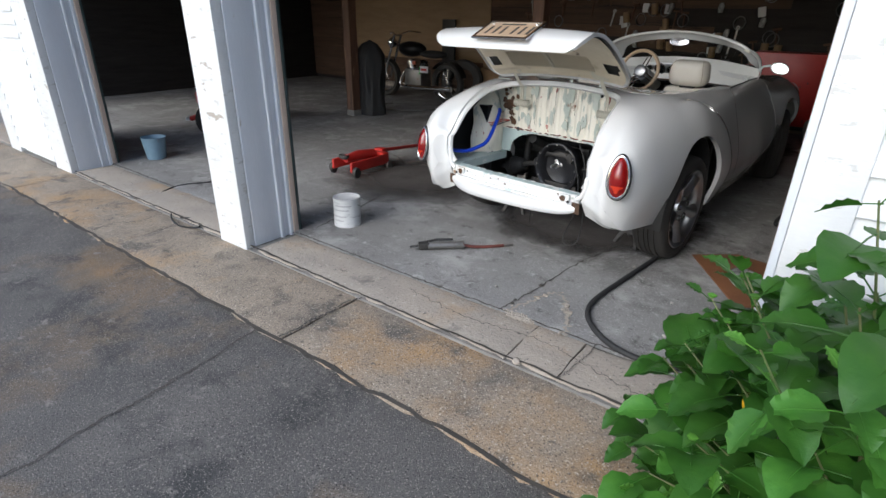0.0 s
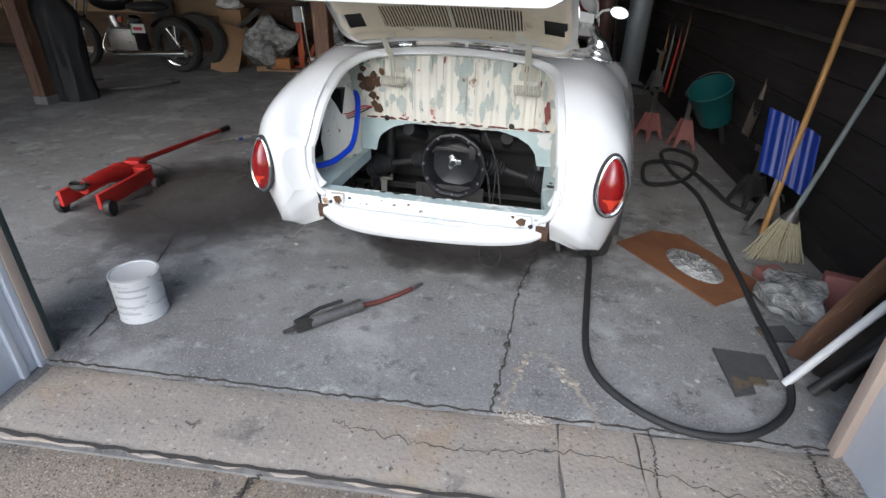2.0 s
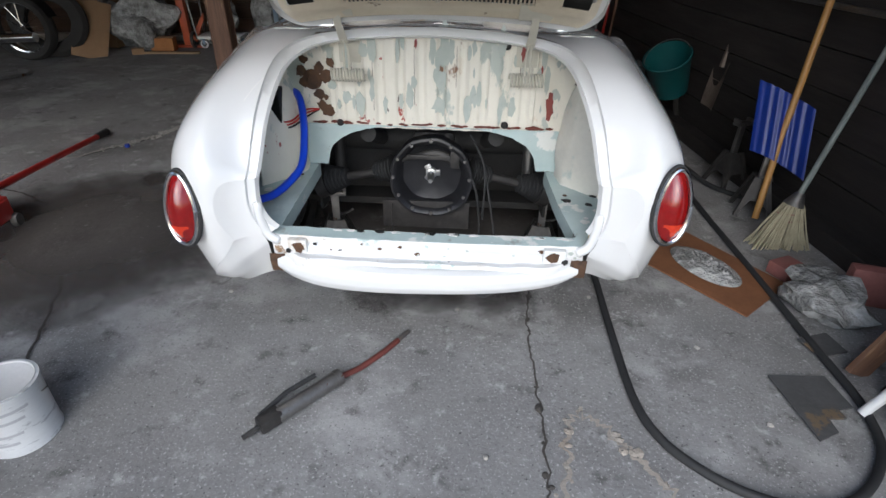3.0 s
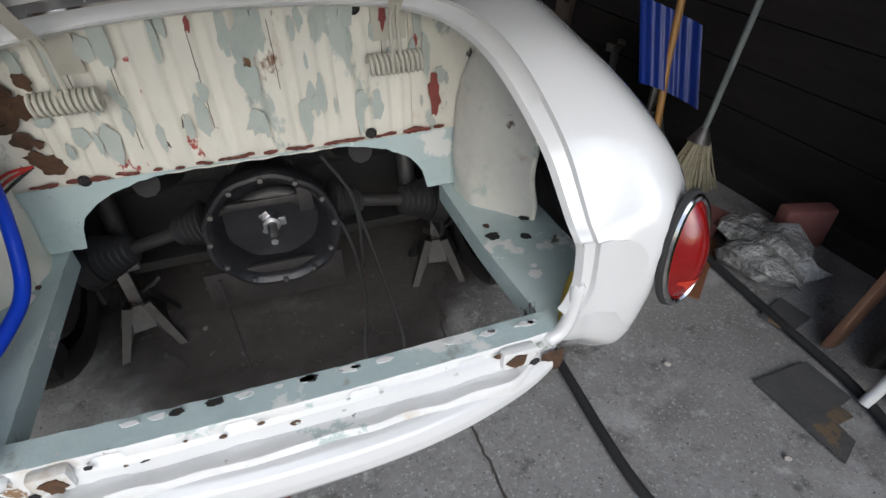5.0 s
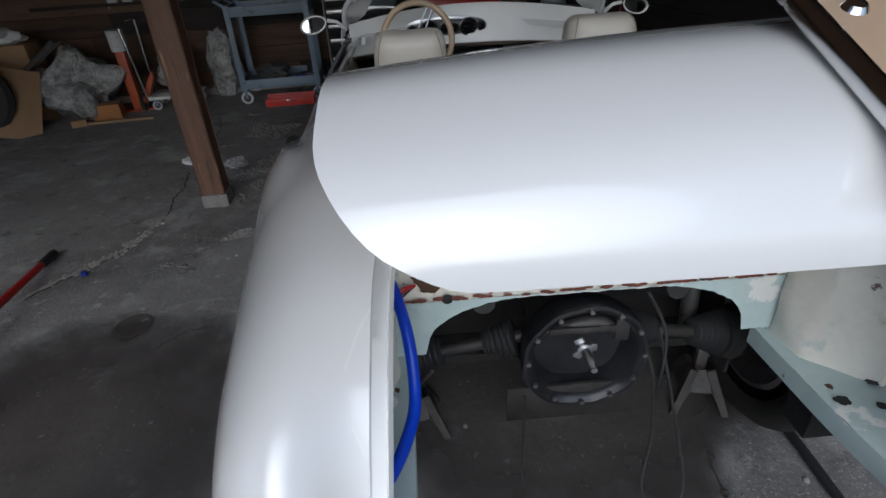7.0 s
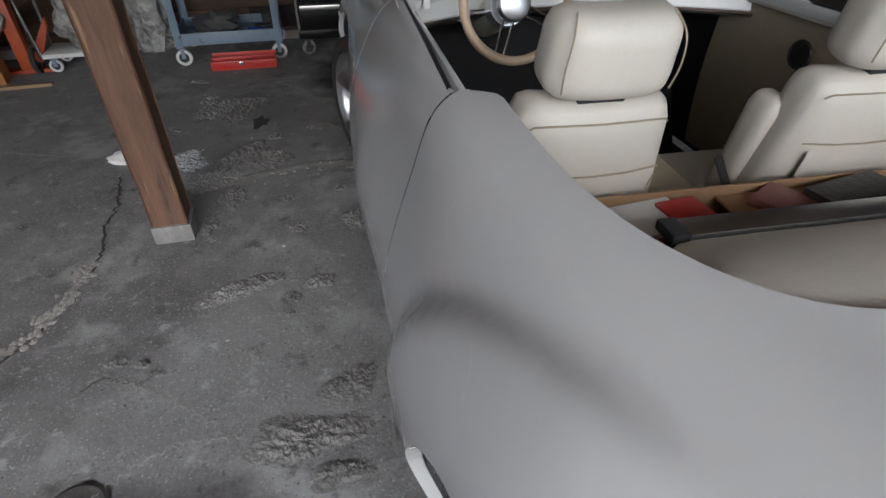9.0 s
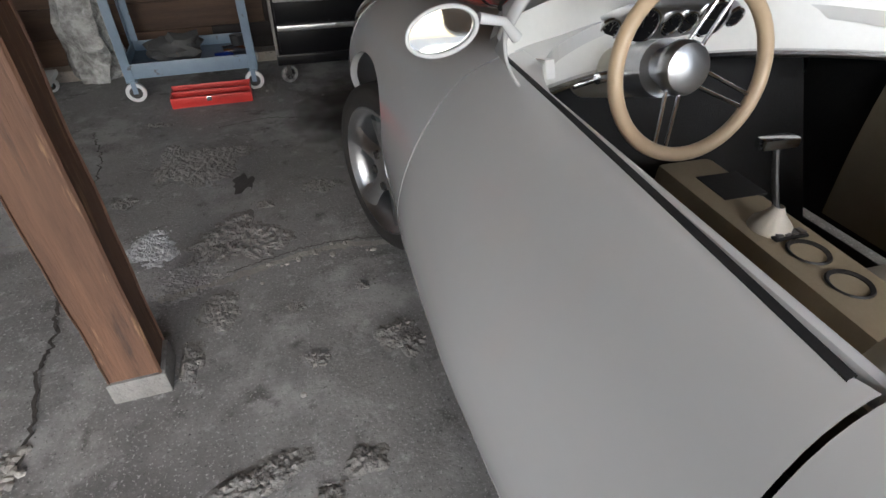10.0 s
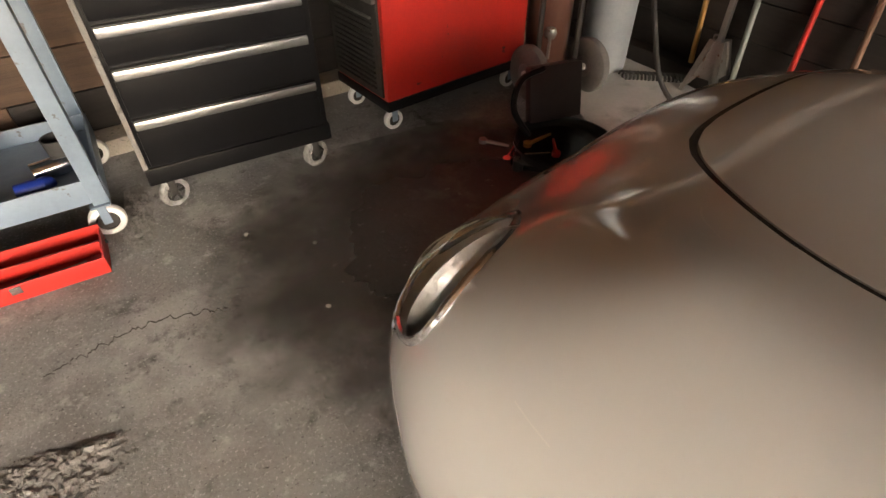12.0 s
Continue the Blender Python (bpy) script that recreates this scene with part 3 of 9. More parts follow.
# right jamb: a wide casing and the boarded reveal
t = thing("door_jamb_right", "white door casing with flaking paint", "door frame", GM, kind="structure")
part("casing", Geo().box(1.485, -0.03, -0.03, 1.62, 0.05, 2.6, None, 0.006), M_WHITE, t)
part("reveal_board", Geo().box(1.47, 0.052, -0.02, 1.60, 0.30, 2.6, None, 0.005), M_JAMB, t)
part("moulding", Geo().box(1.46, 0.012, -0.02, 1.483, 0.048, 2.6, None, 0.004), M_JAMB, t)
part("door_stop", Geo().box(1.445, 0.30, -0.02, 1.60, 0.34, 2.6, None, 0.005), M_CREAMTRIM, t)

# interior boards
t = thing("back_boards", "brown horizontal boards of the back wall", "wall", GM, kind="structure")
rnd = random.Random(4)
z = 0.06
while z < Z_CEIL:
    h = rnd.uniform(0.17, 0.22)
    u = U_LEFT
    while u < U_RIGHT:
        w = rnd.uniform(2.2, 3.6)
        e = min(U_RIGHT, u + w)
        # boards that end past u 0.7 take the darker brown
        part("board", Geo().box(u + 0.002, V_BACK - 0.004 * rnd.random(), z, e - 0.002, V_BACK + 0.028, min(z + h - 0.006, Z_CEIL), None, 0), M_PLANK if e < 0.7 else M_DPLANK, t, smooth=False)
        u = e
    z += h
t = thing("side_boards", "dark horizontal boards of the side wall", "wall", GM, kind="structure")
z = 0.05
while z < Z_CEIL:
    h = rnd.uniform(0.17, 0.22)
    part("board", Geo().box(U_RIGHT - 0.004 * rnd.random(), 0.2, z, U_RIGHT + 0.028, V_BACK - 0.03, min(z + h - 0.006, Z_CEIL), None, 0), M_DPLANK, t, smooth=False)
    z += h
panel("sill_plate", -6.5, V_BACK - 0.14, -0.03, 1.9, V_BACK - 0.006, 0.07, M_LEDGE, "rough pale footing under the back wall", 0.01)
panel("wall_plate", U_RIGHT - 0.10, 0.4, -0.03, U_RIGHT - 0.006, V_BACK - 0.2, 0.09, M_DPLANK, "dark timber plate along the wall foot", 0.006)
for i in range(5):
    panel("ceiling_joist", U_LEFT, 0.9 + i * 1.25, Z_CEIL - 0.19, U_RIGHT, 0.945 + i * 1.25, Z_CEIL, M_CEIL, "tan timber joist", 0.004)

# the timber post inside
def timber_post(x, y, label):
    t = thing("timber_post", label, "post", pose(x, y, 0, 0, 0, 4), kind="structure")
    g = Geo()
    n = 40
    for i in range(n + 1):
        zz = 0.075 + (Z_CEIL - 0.075) * i / n
        for sx, sy in ((-1, -1), (1, -1), (1, 1), (-1, 1)):
            k = 0.068 + 0.0035 * noise.noise(Vector((sx * 3, sy * 3, zz * 6)))
            c = 0.006
            g.v += [(sx * k - (c * sx if sx == sy else 0), sy * k - (0 if sx == sy else c * sy), zz), (sx * k - (0 if sx == sy else c * sx), sy * k - (c * sy if sx == sy else 0), zz)]
    g.f = [(i * 8 + k, i * 8 + (k + 1) % 8, (i + 1) * 8 + (k + 1) % 8, (i + 1) * 8 + k) for i in range(n) for k in range(8)] + [tuple(range(7, -1, -1))]
    part("timber", g, M_POST, t, smooth=False)
    part("pad", Geo().box(-0.075, -0.072, -0.01, 0.078, 0.07, 0.076, None, 0.008), M_DIRT, t)


timber_post(-1.645, 2.785, "worn brown timber post on a concrete pad")
timber_post(-4.5, 2.5, "brown timber post in the dim bay")

g = Geo()
pp = spline([(-0.9, -3.2, 0), (-0.50, -2.6, 0), (-0.19, -2.28, 0), (-0.24, -1.96, 0), (-0.28, -1.69, 0), (-0.42, -1.20, 0)], 80)
vv = []
for i, q in enumerate(pp):
    d = (pp[min(i + 1, len(pp) - 1)] - pp[max(i - 1, 0)]).normalized()
    s = Vector((-d.y, d.x, 0))
    q = q + s * 0.018 * (noise.noise(Vector((i * 0.33, 0, 0))) + 0.6 * noise.noise(Vector((i * 0.9, 4, 0))))
    for o in (-1, 1):
        e = q + s * o * (0.003 + 0.005 * abs(noise.noise(Vector((i * 0.5, 7, 0)))))
        l = GM.inverted() @ e
        vv.append((e.x, e.y, ground_z(l.x, l.y) + 0.006))
g.add(vv, [(2 * i, 2 * i + 1, 2 * i + 3, 2 * i + 2) for i in range(len(pp) - 1)])
solo("yard_crack", g, M_DARKJOINT, "dark crack across the asphalt yard", "crack", kind="structure", smooth=False)

structure("concrete_pad", Geo().sheet(lambda a, b: ((0.50 + 0.30 * b + 0.05 * noise.noise(Vector((b * 6, 0, 3)))) * (1 - a) + a * 1.30, 4.72 + 0.80 * b + 0.15 * a + 0.04 * noise.noise(Vector((a * 5, b * 5, 8))), 0.010 + 0.003 * noise.noise(Vector((a * 9, b * 9, 1)))), 20, 24), mat("pale_dusty_concrete", (0.52, 0.51, 0.50), (0.42, 0.41, 0.40), 0.9, scale=4, bump=0.6, grain=60, spots=[((0.30, 0.29, 0.28), 0.25, 5, 0.15)]), "pale dusty concrete pad in the back corner", True)

# dirt lines and hairline cracks in the slabs before the doors
rnd = random.Random(77)


def slab_crack(points, w, label, seed, h, rough=0.012, material=M_DARKJOINT):
    return crack([tuple(uv(u, v))[:2] for u, v in points], w, material, label, seed, rough, h, 140)


slab_crack([(-3.9, 0.004), (-2.6, 0.0), (-1.2, 0.008), (0.0, 0.0), (1.52, 0.004)], 0.010, "dirty joint along the threshold", 31, -0.002)
slab_crack([(-7.4, -0.503), (-4.5, -0.50), (-2.0, -0.506), (0.5, -0.50), (3.0, -0.504)], 0.016, "dirty joint between apron and yard", 32, -0.030, 0.02)
slab_crack([(-3.9, 0.325), (-2.75, 0.32)], 0.010, "dirty joint behind the threshold", 33, 0.002)
slab_crack([(-1.2, 0.322), (0.2, 0.318), (1.5, 0.324)], 0.007, "dirty joint behind the threshold", 34, 0.002)
slab_crack([(0.90, 0.32), (0.905, 0.24), (0.89, 0.13), (0.885, 0.05), (0.87, -0.01)], 0.0035, "crack across the threshold", 40, 0.003, 0.012)
slab_crack([(1.38, 0.33), (1.37, 0.25), (1.36, 0.17), (1.335, 0.08), (1.33, 0.0)], 0.007, "broken joint near the threshold's end", 41, 0.003, 0.02)
slab_crack([(1.36, 0.17), (1.42, 0.14), (1.47, 0.17), (1.53, 0.21)], 0.004, "crack in the broken threshold end", 42, 0.003, 0.02)
slab_crack([(1.42, 0.14), (1.41, 0.08), (1.43, 0.01)], 0.004, "crack in the broken threshold end", 43, 0.003, 0.02)
slab_crack([(-0.56, 0.13), (-0.53, 0.12), (-0.515, 0.14)], 0.004, "dark scar in the threshold", 44, 0.003, 0.012)
slab_crack([(-0.25, -0.005), (-0.285, -0.10), (-0.27, -0.18), (-0.285, -0.30), (-0.275, -0.40), (-0.29, -0.50)], 0.009, "open crack across the apron", 50, -0.018, 0.02)
slab_crack([(-0.25, -0.17), (-0.225, -0.24), (-0.25, -0.31), (-0.265, -0.40), (-0.28, -0.46)], 0.0025, "thin crack in the apron", 51, -0.018, 0.02)
slab_crack([(-2.3, -0.01), (-2.25, -0.2), (-2.35, -0.35), (-2.3, -0.5)], 0.005, "crack across the apron", 52, -0.018, 0.03)
for x, y, rx, ry, q, hh in ((1.25, -0.40, 0.13, 0.13, 70, 0.020), (1.41, -0.32, 0.09, 0.12, 71, 0.026), (1.33, -0.47, 0.07, 0.07, 72, 0.022), (0.47, -0.31, 0.10, 0.035, 73, 0.034)):
    ob = dirt_patch(x, y, rx, ry, q, hh, M_LEDGE, 6, 150)
    tagged(ob, "broken concrete crumbs on the worn threshold", "rubble", "", "stuff")
slab_crack([(-0.1, 0.2), (0.3, 0.15), (0.7, 0.19), (1.15, 0.10), (1.48, 0.14)], 0.0025, "hairline crack along the threshold", 60, 0.003, 0.02)

# ---- the car: its body is one lofted skin, cut at its openings ----
M_BODY = mat("white_primer_paint", (0.722, 0.726, 0.72), (0.708, 0.708, 0.70), 0.20, scale=2.5, bump=0.006, grain=30, rvar=0.02, coat=1.0, scratch=0.25)
M_BODY.node_tree.nodes["Principled BSDF"].inputs["Coat Roughness"].default_value = 0.05
M_CREAM = mat("old_cream_paint", (0.60, 0.57, 0.48), (0.52, 0.50, 0.42), 0.45, scale=4, bump=0.1)
M_BODY.node_tree.nodes["Principled BSDF"].inputs["Coat Roughness"].default_value = 0.05
M_BAY = mat("peeling_cream_paint", (0.82, 0.79, 0.69), (0.72, 0.69, 0.60), 0.45, scale=5, bump=0.3, grain=35,
            spots=[((0.47, 0.51, 0.46), 0.30, 4.2, 0.02), ((0.50, 0.36, 0.22), 0.2, 5.5, 0.10), ((0.24, 0.13, 0.07), 0.13, 7.5, 0.03), ((0.07, 0.05, 0.04), 0.05, 11.0, 0.02), ((0.36, 0.08, 0.06), 0.06, 14, 0.02)], stretch=(1, 1, 0.5))
M_BAYGREEN = mat("pale_green_primer", (0.50, 0.59, 0.58), (0.40, 0.50, 0.50), 0.5, scale=6, bump=0.35, grain=30, spots=[((0.72, 0.73, 0.70), 0.24, 6), ((0.34, 0.36, 0.34), 0.16, 9, 0.05), ((0.09, 0.07, 0.055), 0.10, 10)])
M_SILL = mat("chipped_white_sill", (0.80, 0.80, 0.79), (0.70, 0.70, 0.68), 0.42, scale=7, bump=0.25, grain=30, spots=[((0.45, 0.53, 0.51), 0.18, 7), ((0.50, 0.40, 0.28), 0.16, 5, 0.12), ((0.28, 0.18, 0.10), 0.10, 10), ((0.05, 0.045, 0.04), 0.085, 13)])
M_LEATHER = mat("cream_vinyl", (0.71, 0.67, 0.59), (0.65, 0.61, 0.53), 0.42, scale=5, bump=0.12, grain=160)
M_TAN = mat("tan_trim_panel", (0.40, 0.34, 0.24), (0.34, 0.29, 0.20), 0.6, scale=5, bump=0.15, grain=120)
M_CARPET = mat("black_carpet", (0.010, 0.010, 0.011), (0.02, 0.02, 0.02), 0.95, bump=0.4, grain=200)
M_UNDER = mat("black_underseal", (0.012, 0.012, 0.012), (0.025, 0.024, 0.023), 0.75, bump=0.4, grain=60)

REAR_AXLE, FRONT_AXLE, NOSE = 0.94, 3.31, 4.15
K_W = pchip([0.085, 0.1, 0.12, 0.145, 0.2, 0.3, 0.45, 0.7, 0.95, 1.3, 1.6, 1.85, 2.05, 2.3, 2.6, 2.9, 3.15, 3.4, 3.6, 3.7, 3.8, 3.92, 4.03, 4.11, 4.15], [0.56, 0.615, 0.655, 0.688, 0.714, 0.742, 0.768, 0.8, 0.822, 0.835, 0.845, 0.856, 0.872, 0.888, 0.888, 0.872, 0.868, 0.890, 0.890, 0.872, 0.83, 0.73, 0.59, 0.45, 0.33])
K_ZM = pchip([0.085, 0.3, 0.9, 1.6, 2.4, 3.3, 3.8, 4.15], [0.61, 0.59, 0.58, 0.46, 0.44, 0.55, 0.58, 0.48])
K_ZB = pchip([0.085, 0.1, 0.13, 0.17, 0.22, 0.45, 1.3, 2.0, 2.8, 3.8, 4.15], [0.53, 0.485, 0.43, 0.38, 0.342, 0.325, 0.25, 0.24, 0.25, 0.3, 0.4])
K_XB = pchip([0.085, 0.12, 0.2, 0.3, 0.9, 1.6, 2.1, 2.6, 3.4, 3.9, 4.15], [0.535, 0.60, 0.655, 0.685, 0.76, 0.78, 0.80, 0.80, 0.79, 0.62, 0.3])
K_XS = pchip([0.085, 0.12, 0.2, 0.5, 0.9, 1.4, 1.8, 2.6, 3.0, 3.4, 3.6, 3.75, 3.95, 4.15], [0.555, 0.642, 0.685, 0.705, 0.735, 0.765, 0.77, 0.795, 0.80, 0.815, 0.825, 0.80, 0.64, 0.29])
K_ZS = pchip([0.085, 0.12, 0.2, 0.5, 0.9, 1.4, 1.8, 2.6, 3.0, 3.4, 3.65, 3.78, 3.95, 4.15], [0.665, 0.715, 0.755, 0.815, 0.85, 0.79, 0.76, 0.765, 0.775, 0.785, 0.765, 0.705, 0.60, 0.48])
K_XC = pchip([0.085, 0.12, 0.2, 0.5, 0.9, 1.4, 1.75, 2.6, 3.0, 3.5, 3.75, 3.95, 4.15], [0.53, 0.585, 0.6, 0.58, 0.6, 0.655, 0.69, 0.7, 0.68, 0.67, 0.645, 0.54, 0.24])
K_ZC = pchip([0.085, 0.1, 0.14, 0.2, 0.3, 0.5, 0.75, 1.1, 1.45, 1.75, 2.5, 2.75, 3.1, 3.5, 3.68, 3.8, 3.92, 4.05, 4.15], [0.69, 0.725, 0.775, 0.82, 0.862, 0.918, 0.95, 0.935, 0.918, 0.915, 0.915, 0.91, 0.897, 0.878, 0.828, 0.745, 0.655, 0.57, 0.49])
K_ZV = pchip([0.085, 0.14, 0.2, 0.3, 0.5, 0.7, 1.1, 1.6, 2.5, 2.75, 3.1, 3.5, 3.75, 3.9, 4.03, 4.15], [0.62, 0.70, 0.78, 0.85, 0.935, 0.965, 0.945, 0.94, 0.94, 0.94, 0.912, 0.852, 0.785, 0.715, 0.625, 0.50])
K_ZT = pchip([0.085, 0.14, 0.19, 0.26, 0.36, 0.5, 0.7, 1.1, 1.6, 2.5, 2.75, 3.1, 3.5, 3.75, 3.9, 4.03, 4.15], [0.56, 0.62, 0.7, 0.8, 0.89, 0.962, 0.988, 0.965, 0.96, 0.96, 0.955, 0.935, 0.90, 0.85, 0.79, 0.69, 0.51])


def half_section(y, n=46):
    W, zm, zb, xb, xs_, zs, xc, zc, zv, zt = [float(k(y)) for k in (K_W, K_ZM, K_ZB, K_XB, K_XS, K_ZS, K_XC, K_ZC, K_ZV, K_ZT)]
    xv = xc * 0.66
    pts = [(2 * xb - W, zb - 0.12), (xb, zb), (W, zm), (xs_, zs), (xc, zc), (xv, zv), (0, zt), (-xv, zv)]
    p = [np.array(q) for q in pts]
    knots = [0.0]
    for a, b in zip(p[:-1], p[1:]):
        knots.append(knots[-1] + max(1e-4, np.linalg.norm(b - a)) ** 0.5)
    out = []
    ts = np.linspace(knots[1], knots[6], n + 1)
    for t in ts:
        j = min(max(int(np.searchsorted(knots, t, "right")) - 1, 1), 5)
        t0, t1, t2, t3 = knots[j - 1:j + 3]
        p0, p1, p2, p3 = p[j - 1:j + 3]
        a1 = (t1 - t) / (t1 - t0) * p0 + (t - t0) / (t1 - t0) * p1
        a2 = (t2 - t) / (t2 - t1) * p1 + (t - t1) / (t2 - t1) * p2
        a3 = (t3 - t) / (t3 - t2) * p2 + (t - t2) / (t3 - t2) * p3
        b1 = (t2 - t) / (t2 - t0) * a1 + (t - t0) / (t2 - t0) * a2
        b2 = (t3 - t) / (t3 - t1) * a2 + (t - t1) / (t3 - t1) * a3
        out.append((t2 - t) / (t2 - t1) * b1 + (t - t1) / (t2 - t1) * b2)
    return out


def ease(t):
    t = min(1.0, max(0.0, t))
    return t * t * (3 - 2 * t)


def hip(x, y, z):
    """The flared haunch over the rear wheel."""
    r = math.hypot((y - 0.85) / 0.66, (z - 0.45) / 0.485)
    k = 0.026 * ease((1.0 - r) / 0.055) * (0.15 + 0.85 * ease((r - 0.3) / 0.65)) * ease((x - 0.60) / 0.08) * ease((y - 0.75) / 0.3)
    q = radians(68) * ease((z - 0.62) / 0.28)
    return (x + k * math.cos(q), z + k * math.sin(q))


def body_skin():
    """The whole outer skin as verts and quads."""
    ys = list(np.concatenate([[0.085, 0.088, 0.093, 0.1, 0.108, 0.117, 0.128], np.arange(0.14, 0.3, 0.02), np.arange(0.3, 3.7, 0.02), np.arange(3.7, 3.98, 0.02), [3.985, 4.0, 4.012, 4.022, 4.031, 4.039, 4.045, NOSE]]))
    n = 46
    v, f = [], []
    for y in ys:
        h = half_section(y, n)
        h = [hip(q[0], y, q[1]) for q in h]
        v += [(-q[0], y, q[1]) for q in h[:-1]] + [(0, y, h[-1][1])] + [(q[0], y, q[1]) for q in h[-2::-1]]
    k = 2 * n + 1
    for i in range(len(ys) - 1):
        for j in range(k - 1):
            f.append((i * k + j, i * k + j + 1, (i + 1) * k + j + 1, (i + 1) * k + j))
    # the flat ends, as strips from side to side
    for row, turn in ((0, False), (len(ys) - 1, True)):
        o = row * k
        for j in range(n):
            if not turn and v[o + j + 1][2] < v[o + j][2]:
                break
            a, b = o + j, o + j + 1
            c, d = o + k - 2 - j, o + k - 1 - j
            cols = 40
            left, right = [a] + [0] * (cols - 1) + [d], [b] + [0] * (cols - 1) + [c]
            for m in range(1, cols):
                t = m / cols
                for s_, (e0, e1) in ((left, (a, d)), (right, (b, c))):
                    s_[m] = len(v)
                    v.append(tuple(v[e0][i] + t * (v[e1][i] - v[e0][i]) for i in range(3)))
            for m in range(cols):
                q = (left[m], left[m + 1], right[m + 1], right[m])
                f.append(q if turn else q[::-1])
    # one side sags a little at the tail
    v = [(a, b, c - 0.042 * ease((0.75 - b) / 0.5) * ease((-a - 0.25) / 0.35) * ease((0.86 - c) / 0.3)) for a, b, c in v]
    # the tail turns in towards the lid's opening
    v = [(a, b + 0.055 * ease((0.59 - abs(a)) / 0.10) * ease((0.44 - b) / 0.36), c) for a, b, c in v]
    return v, f


def clip(v, f, fn):
    """Keeps what lies where fn(p) > 0, cut along its edge. Returns verts, faces and the cut's edges."""
    val = [fn(p) for p in v]
    nv, nf, cutedges = list(v), [], []
    made = {}

    def cross(a, b):
        key = (a, b) if a < b else (b, a)
        if key not in made:
            t = val[key[0]] / (val[key[0]] - val[key[1]])
            p, q = v[key[0]], v[key[1]]
            made[key] = len(nv)
            nv.append(tuple(p[i] + t * (q[i] - p[i]) for i in range(3)))
        return made[key]
    for g_ in f:
        s = [val[i] > 0 for i in g_]
        if all(s):
            nf.append(g_)
        elif any(s):
            out, marks = [], []
            for i, a in enumerate(g_):
                b = g_[(i + 1) % len(g_)]
                if val[a] > 0:
                    out.append(a)
                if (val[a] > 0) != (val[b] > 0):
                    c = cross(a, b)
                    out.append(c)
                    marks.append(c)
            if len(out) > 2:
                nf.append(tuple(out))
                if len(marks) == 2:
                    cutedges.append(tuple(marks))
    used = sorted({i for g_ in nf for i in g_} | {i for e in cutedges for i in e})
    re = {o: i for i, o in enumerate(used)}
    return [nv[i] for i in used], [tuple(re[i] for i in g_) for g_ in nf], [(re[a], re[b]) for a, b in cutedges]


def flange(v, f, edges, move):
    """A turned-in edge along a cut."""
    made = {}
    for e in edges:
        for i in e:
            if i not in made:
                made[i] = len(v)
                v.append(tuple(move(v[i])))
    for a, b in edges:
        f.append((b, a, made[a], made[b]))
    return v, f


def lip(v, f, edges, move):
    """One fold of a rolled edge; returns the new edge too."""
    made = {}
    for q in edges:
        for i in q:
            if i not in made:
                made[i] = len(v)
                v.append(tuple(move(v[i])))
    for a, b in edges:
        f.append((b, a, made[a], made[b]))
    return v, f, [(made[a], made[b]) for a, b in edges]


def f_arch(y0, zc, r):
    def fn(p):
        if abs(p[0]) < 0.45:
            return 1.0
        return math.hypot(p[1] - y0, (p[2] - zc) * (0.93 if p[2] > zc else 1.0)) - r
    return fn


def f_trunk(p, k=0.0):
    if p[1] > 0.74:
        return 1.0
    a = abs(p[0]) / (0.487 - 0.03 * max(0, (p[2] - 0.6) / 0.35) - k)
    b = (0.722 - p[2]) / (0.252 - k) if p[2] < 0.722 else (p[1] - 0.16) / (0.505 - k)
    b = max(b, 0.0)
    return (a ** 5.5 + b ** 5.5) ** (1 / 5.5) - 1


def f_cockpit(p, k=0.0):
    if p[2] < 0.75:
        return 1.0
    y = p[1] + (0.62 * p[0] ** 2 if p[1] > 1.9 else 0)
    w = 0.598 + 0.074 * ease((p[1] - 1.665) / 0.09)
    a, b = abs(p[0]) / (w - k), (y - 1.90) / ((0.855 if y < 1.9 else 0.87) - k)
    q = 5.3 if y < 1.9 else 9
    return (a ** q + abs(b) ** q) ** (1 / q) - 1


def f_door(p, k=0.0):
    """Below zero within a door's outline."""
    if abs(p[0]) < 0.6:
        return 1.0
    z = p[2]
    rear = 1.70 + 0.035 * max(0, (z - 0.5) / 0.42) + 0.10 * max(0, (0.42 - z) / 0.12) ** 2
    front = 2.575 + 0.17 * (1 - math.exp(min(0, (z - 0.92) / 0.16))) - 0.03 * max(0, (0.40 - z) / 0.15) ** 2
    d = min(p[1] - rear, front - p[1], (z - 0.30) * 0.8)
    return -(d - k)


def f_hood(p, k=0.0):
    if p[2] < 0.55 or p[1] < 2.7:
        return 1.0
    w = 0.480 + 0.077 * ease((3.25 - p[1]) / 0.35) - 0.135 * ease((p[1] - 3.42) / 0.40)
    a = abs(p[0]) / (w - k)
    b = (p[1] - 0.07 * (1 - a * a) * ease((3.2 - p[1]) / 0.3) - 3.353) / (0.457 - k)
    return (a ** 6 + abs(b) ** 6) ** (1 / 6) - 1


LAMP_C, LAMP_N = Vector((0.725, 3.735, 0.72)), Vector((0.16, 0.97, 0.16)).normalized()
LAMP_UP = (Vector((0, 0, 1)) - LAMP_N * LAMP_N.z).normalized()
LAMP_SIDE = LAMP_N.cross(LAMP_UP)


def f_lamp(p, k=0.0):
    """Below nought inside the oval of a headlamp."""
    if p[1] < 3.5 or p[2] < 0.55:
        return 1.0
    d = Vector((abs(p[0]), p[1], p[2])) - LAMP_C
    return math.hypot(d.dot(LAMP_SIDE) / (0.122 - k), d.dot(LAMP_UP) / (0.088 - k)) - 1


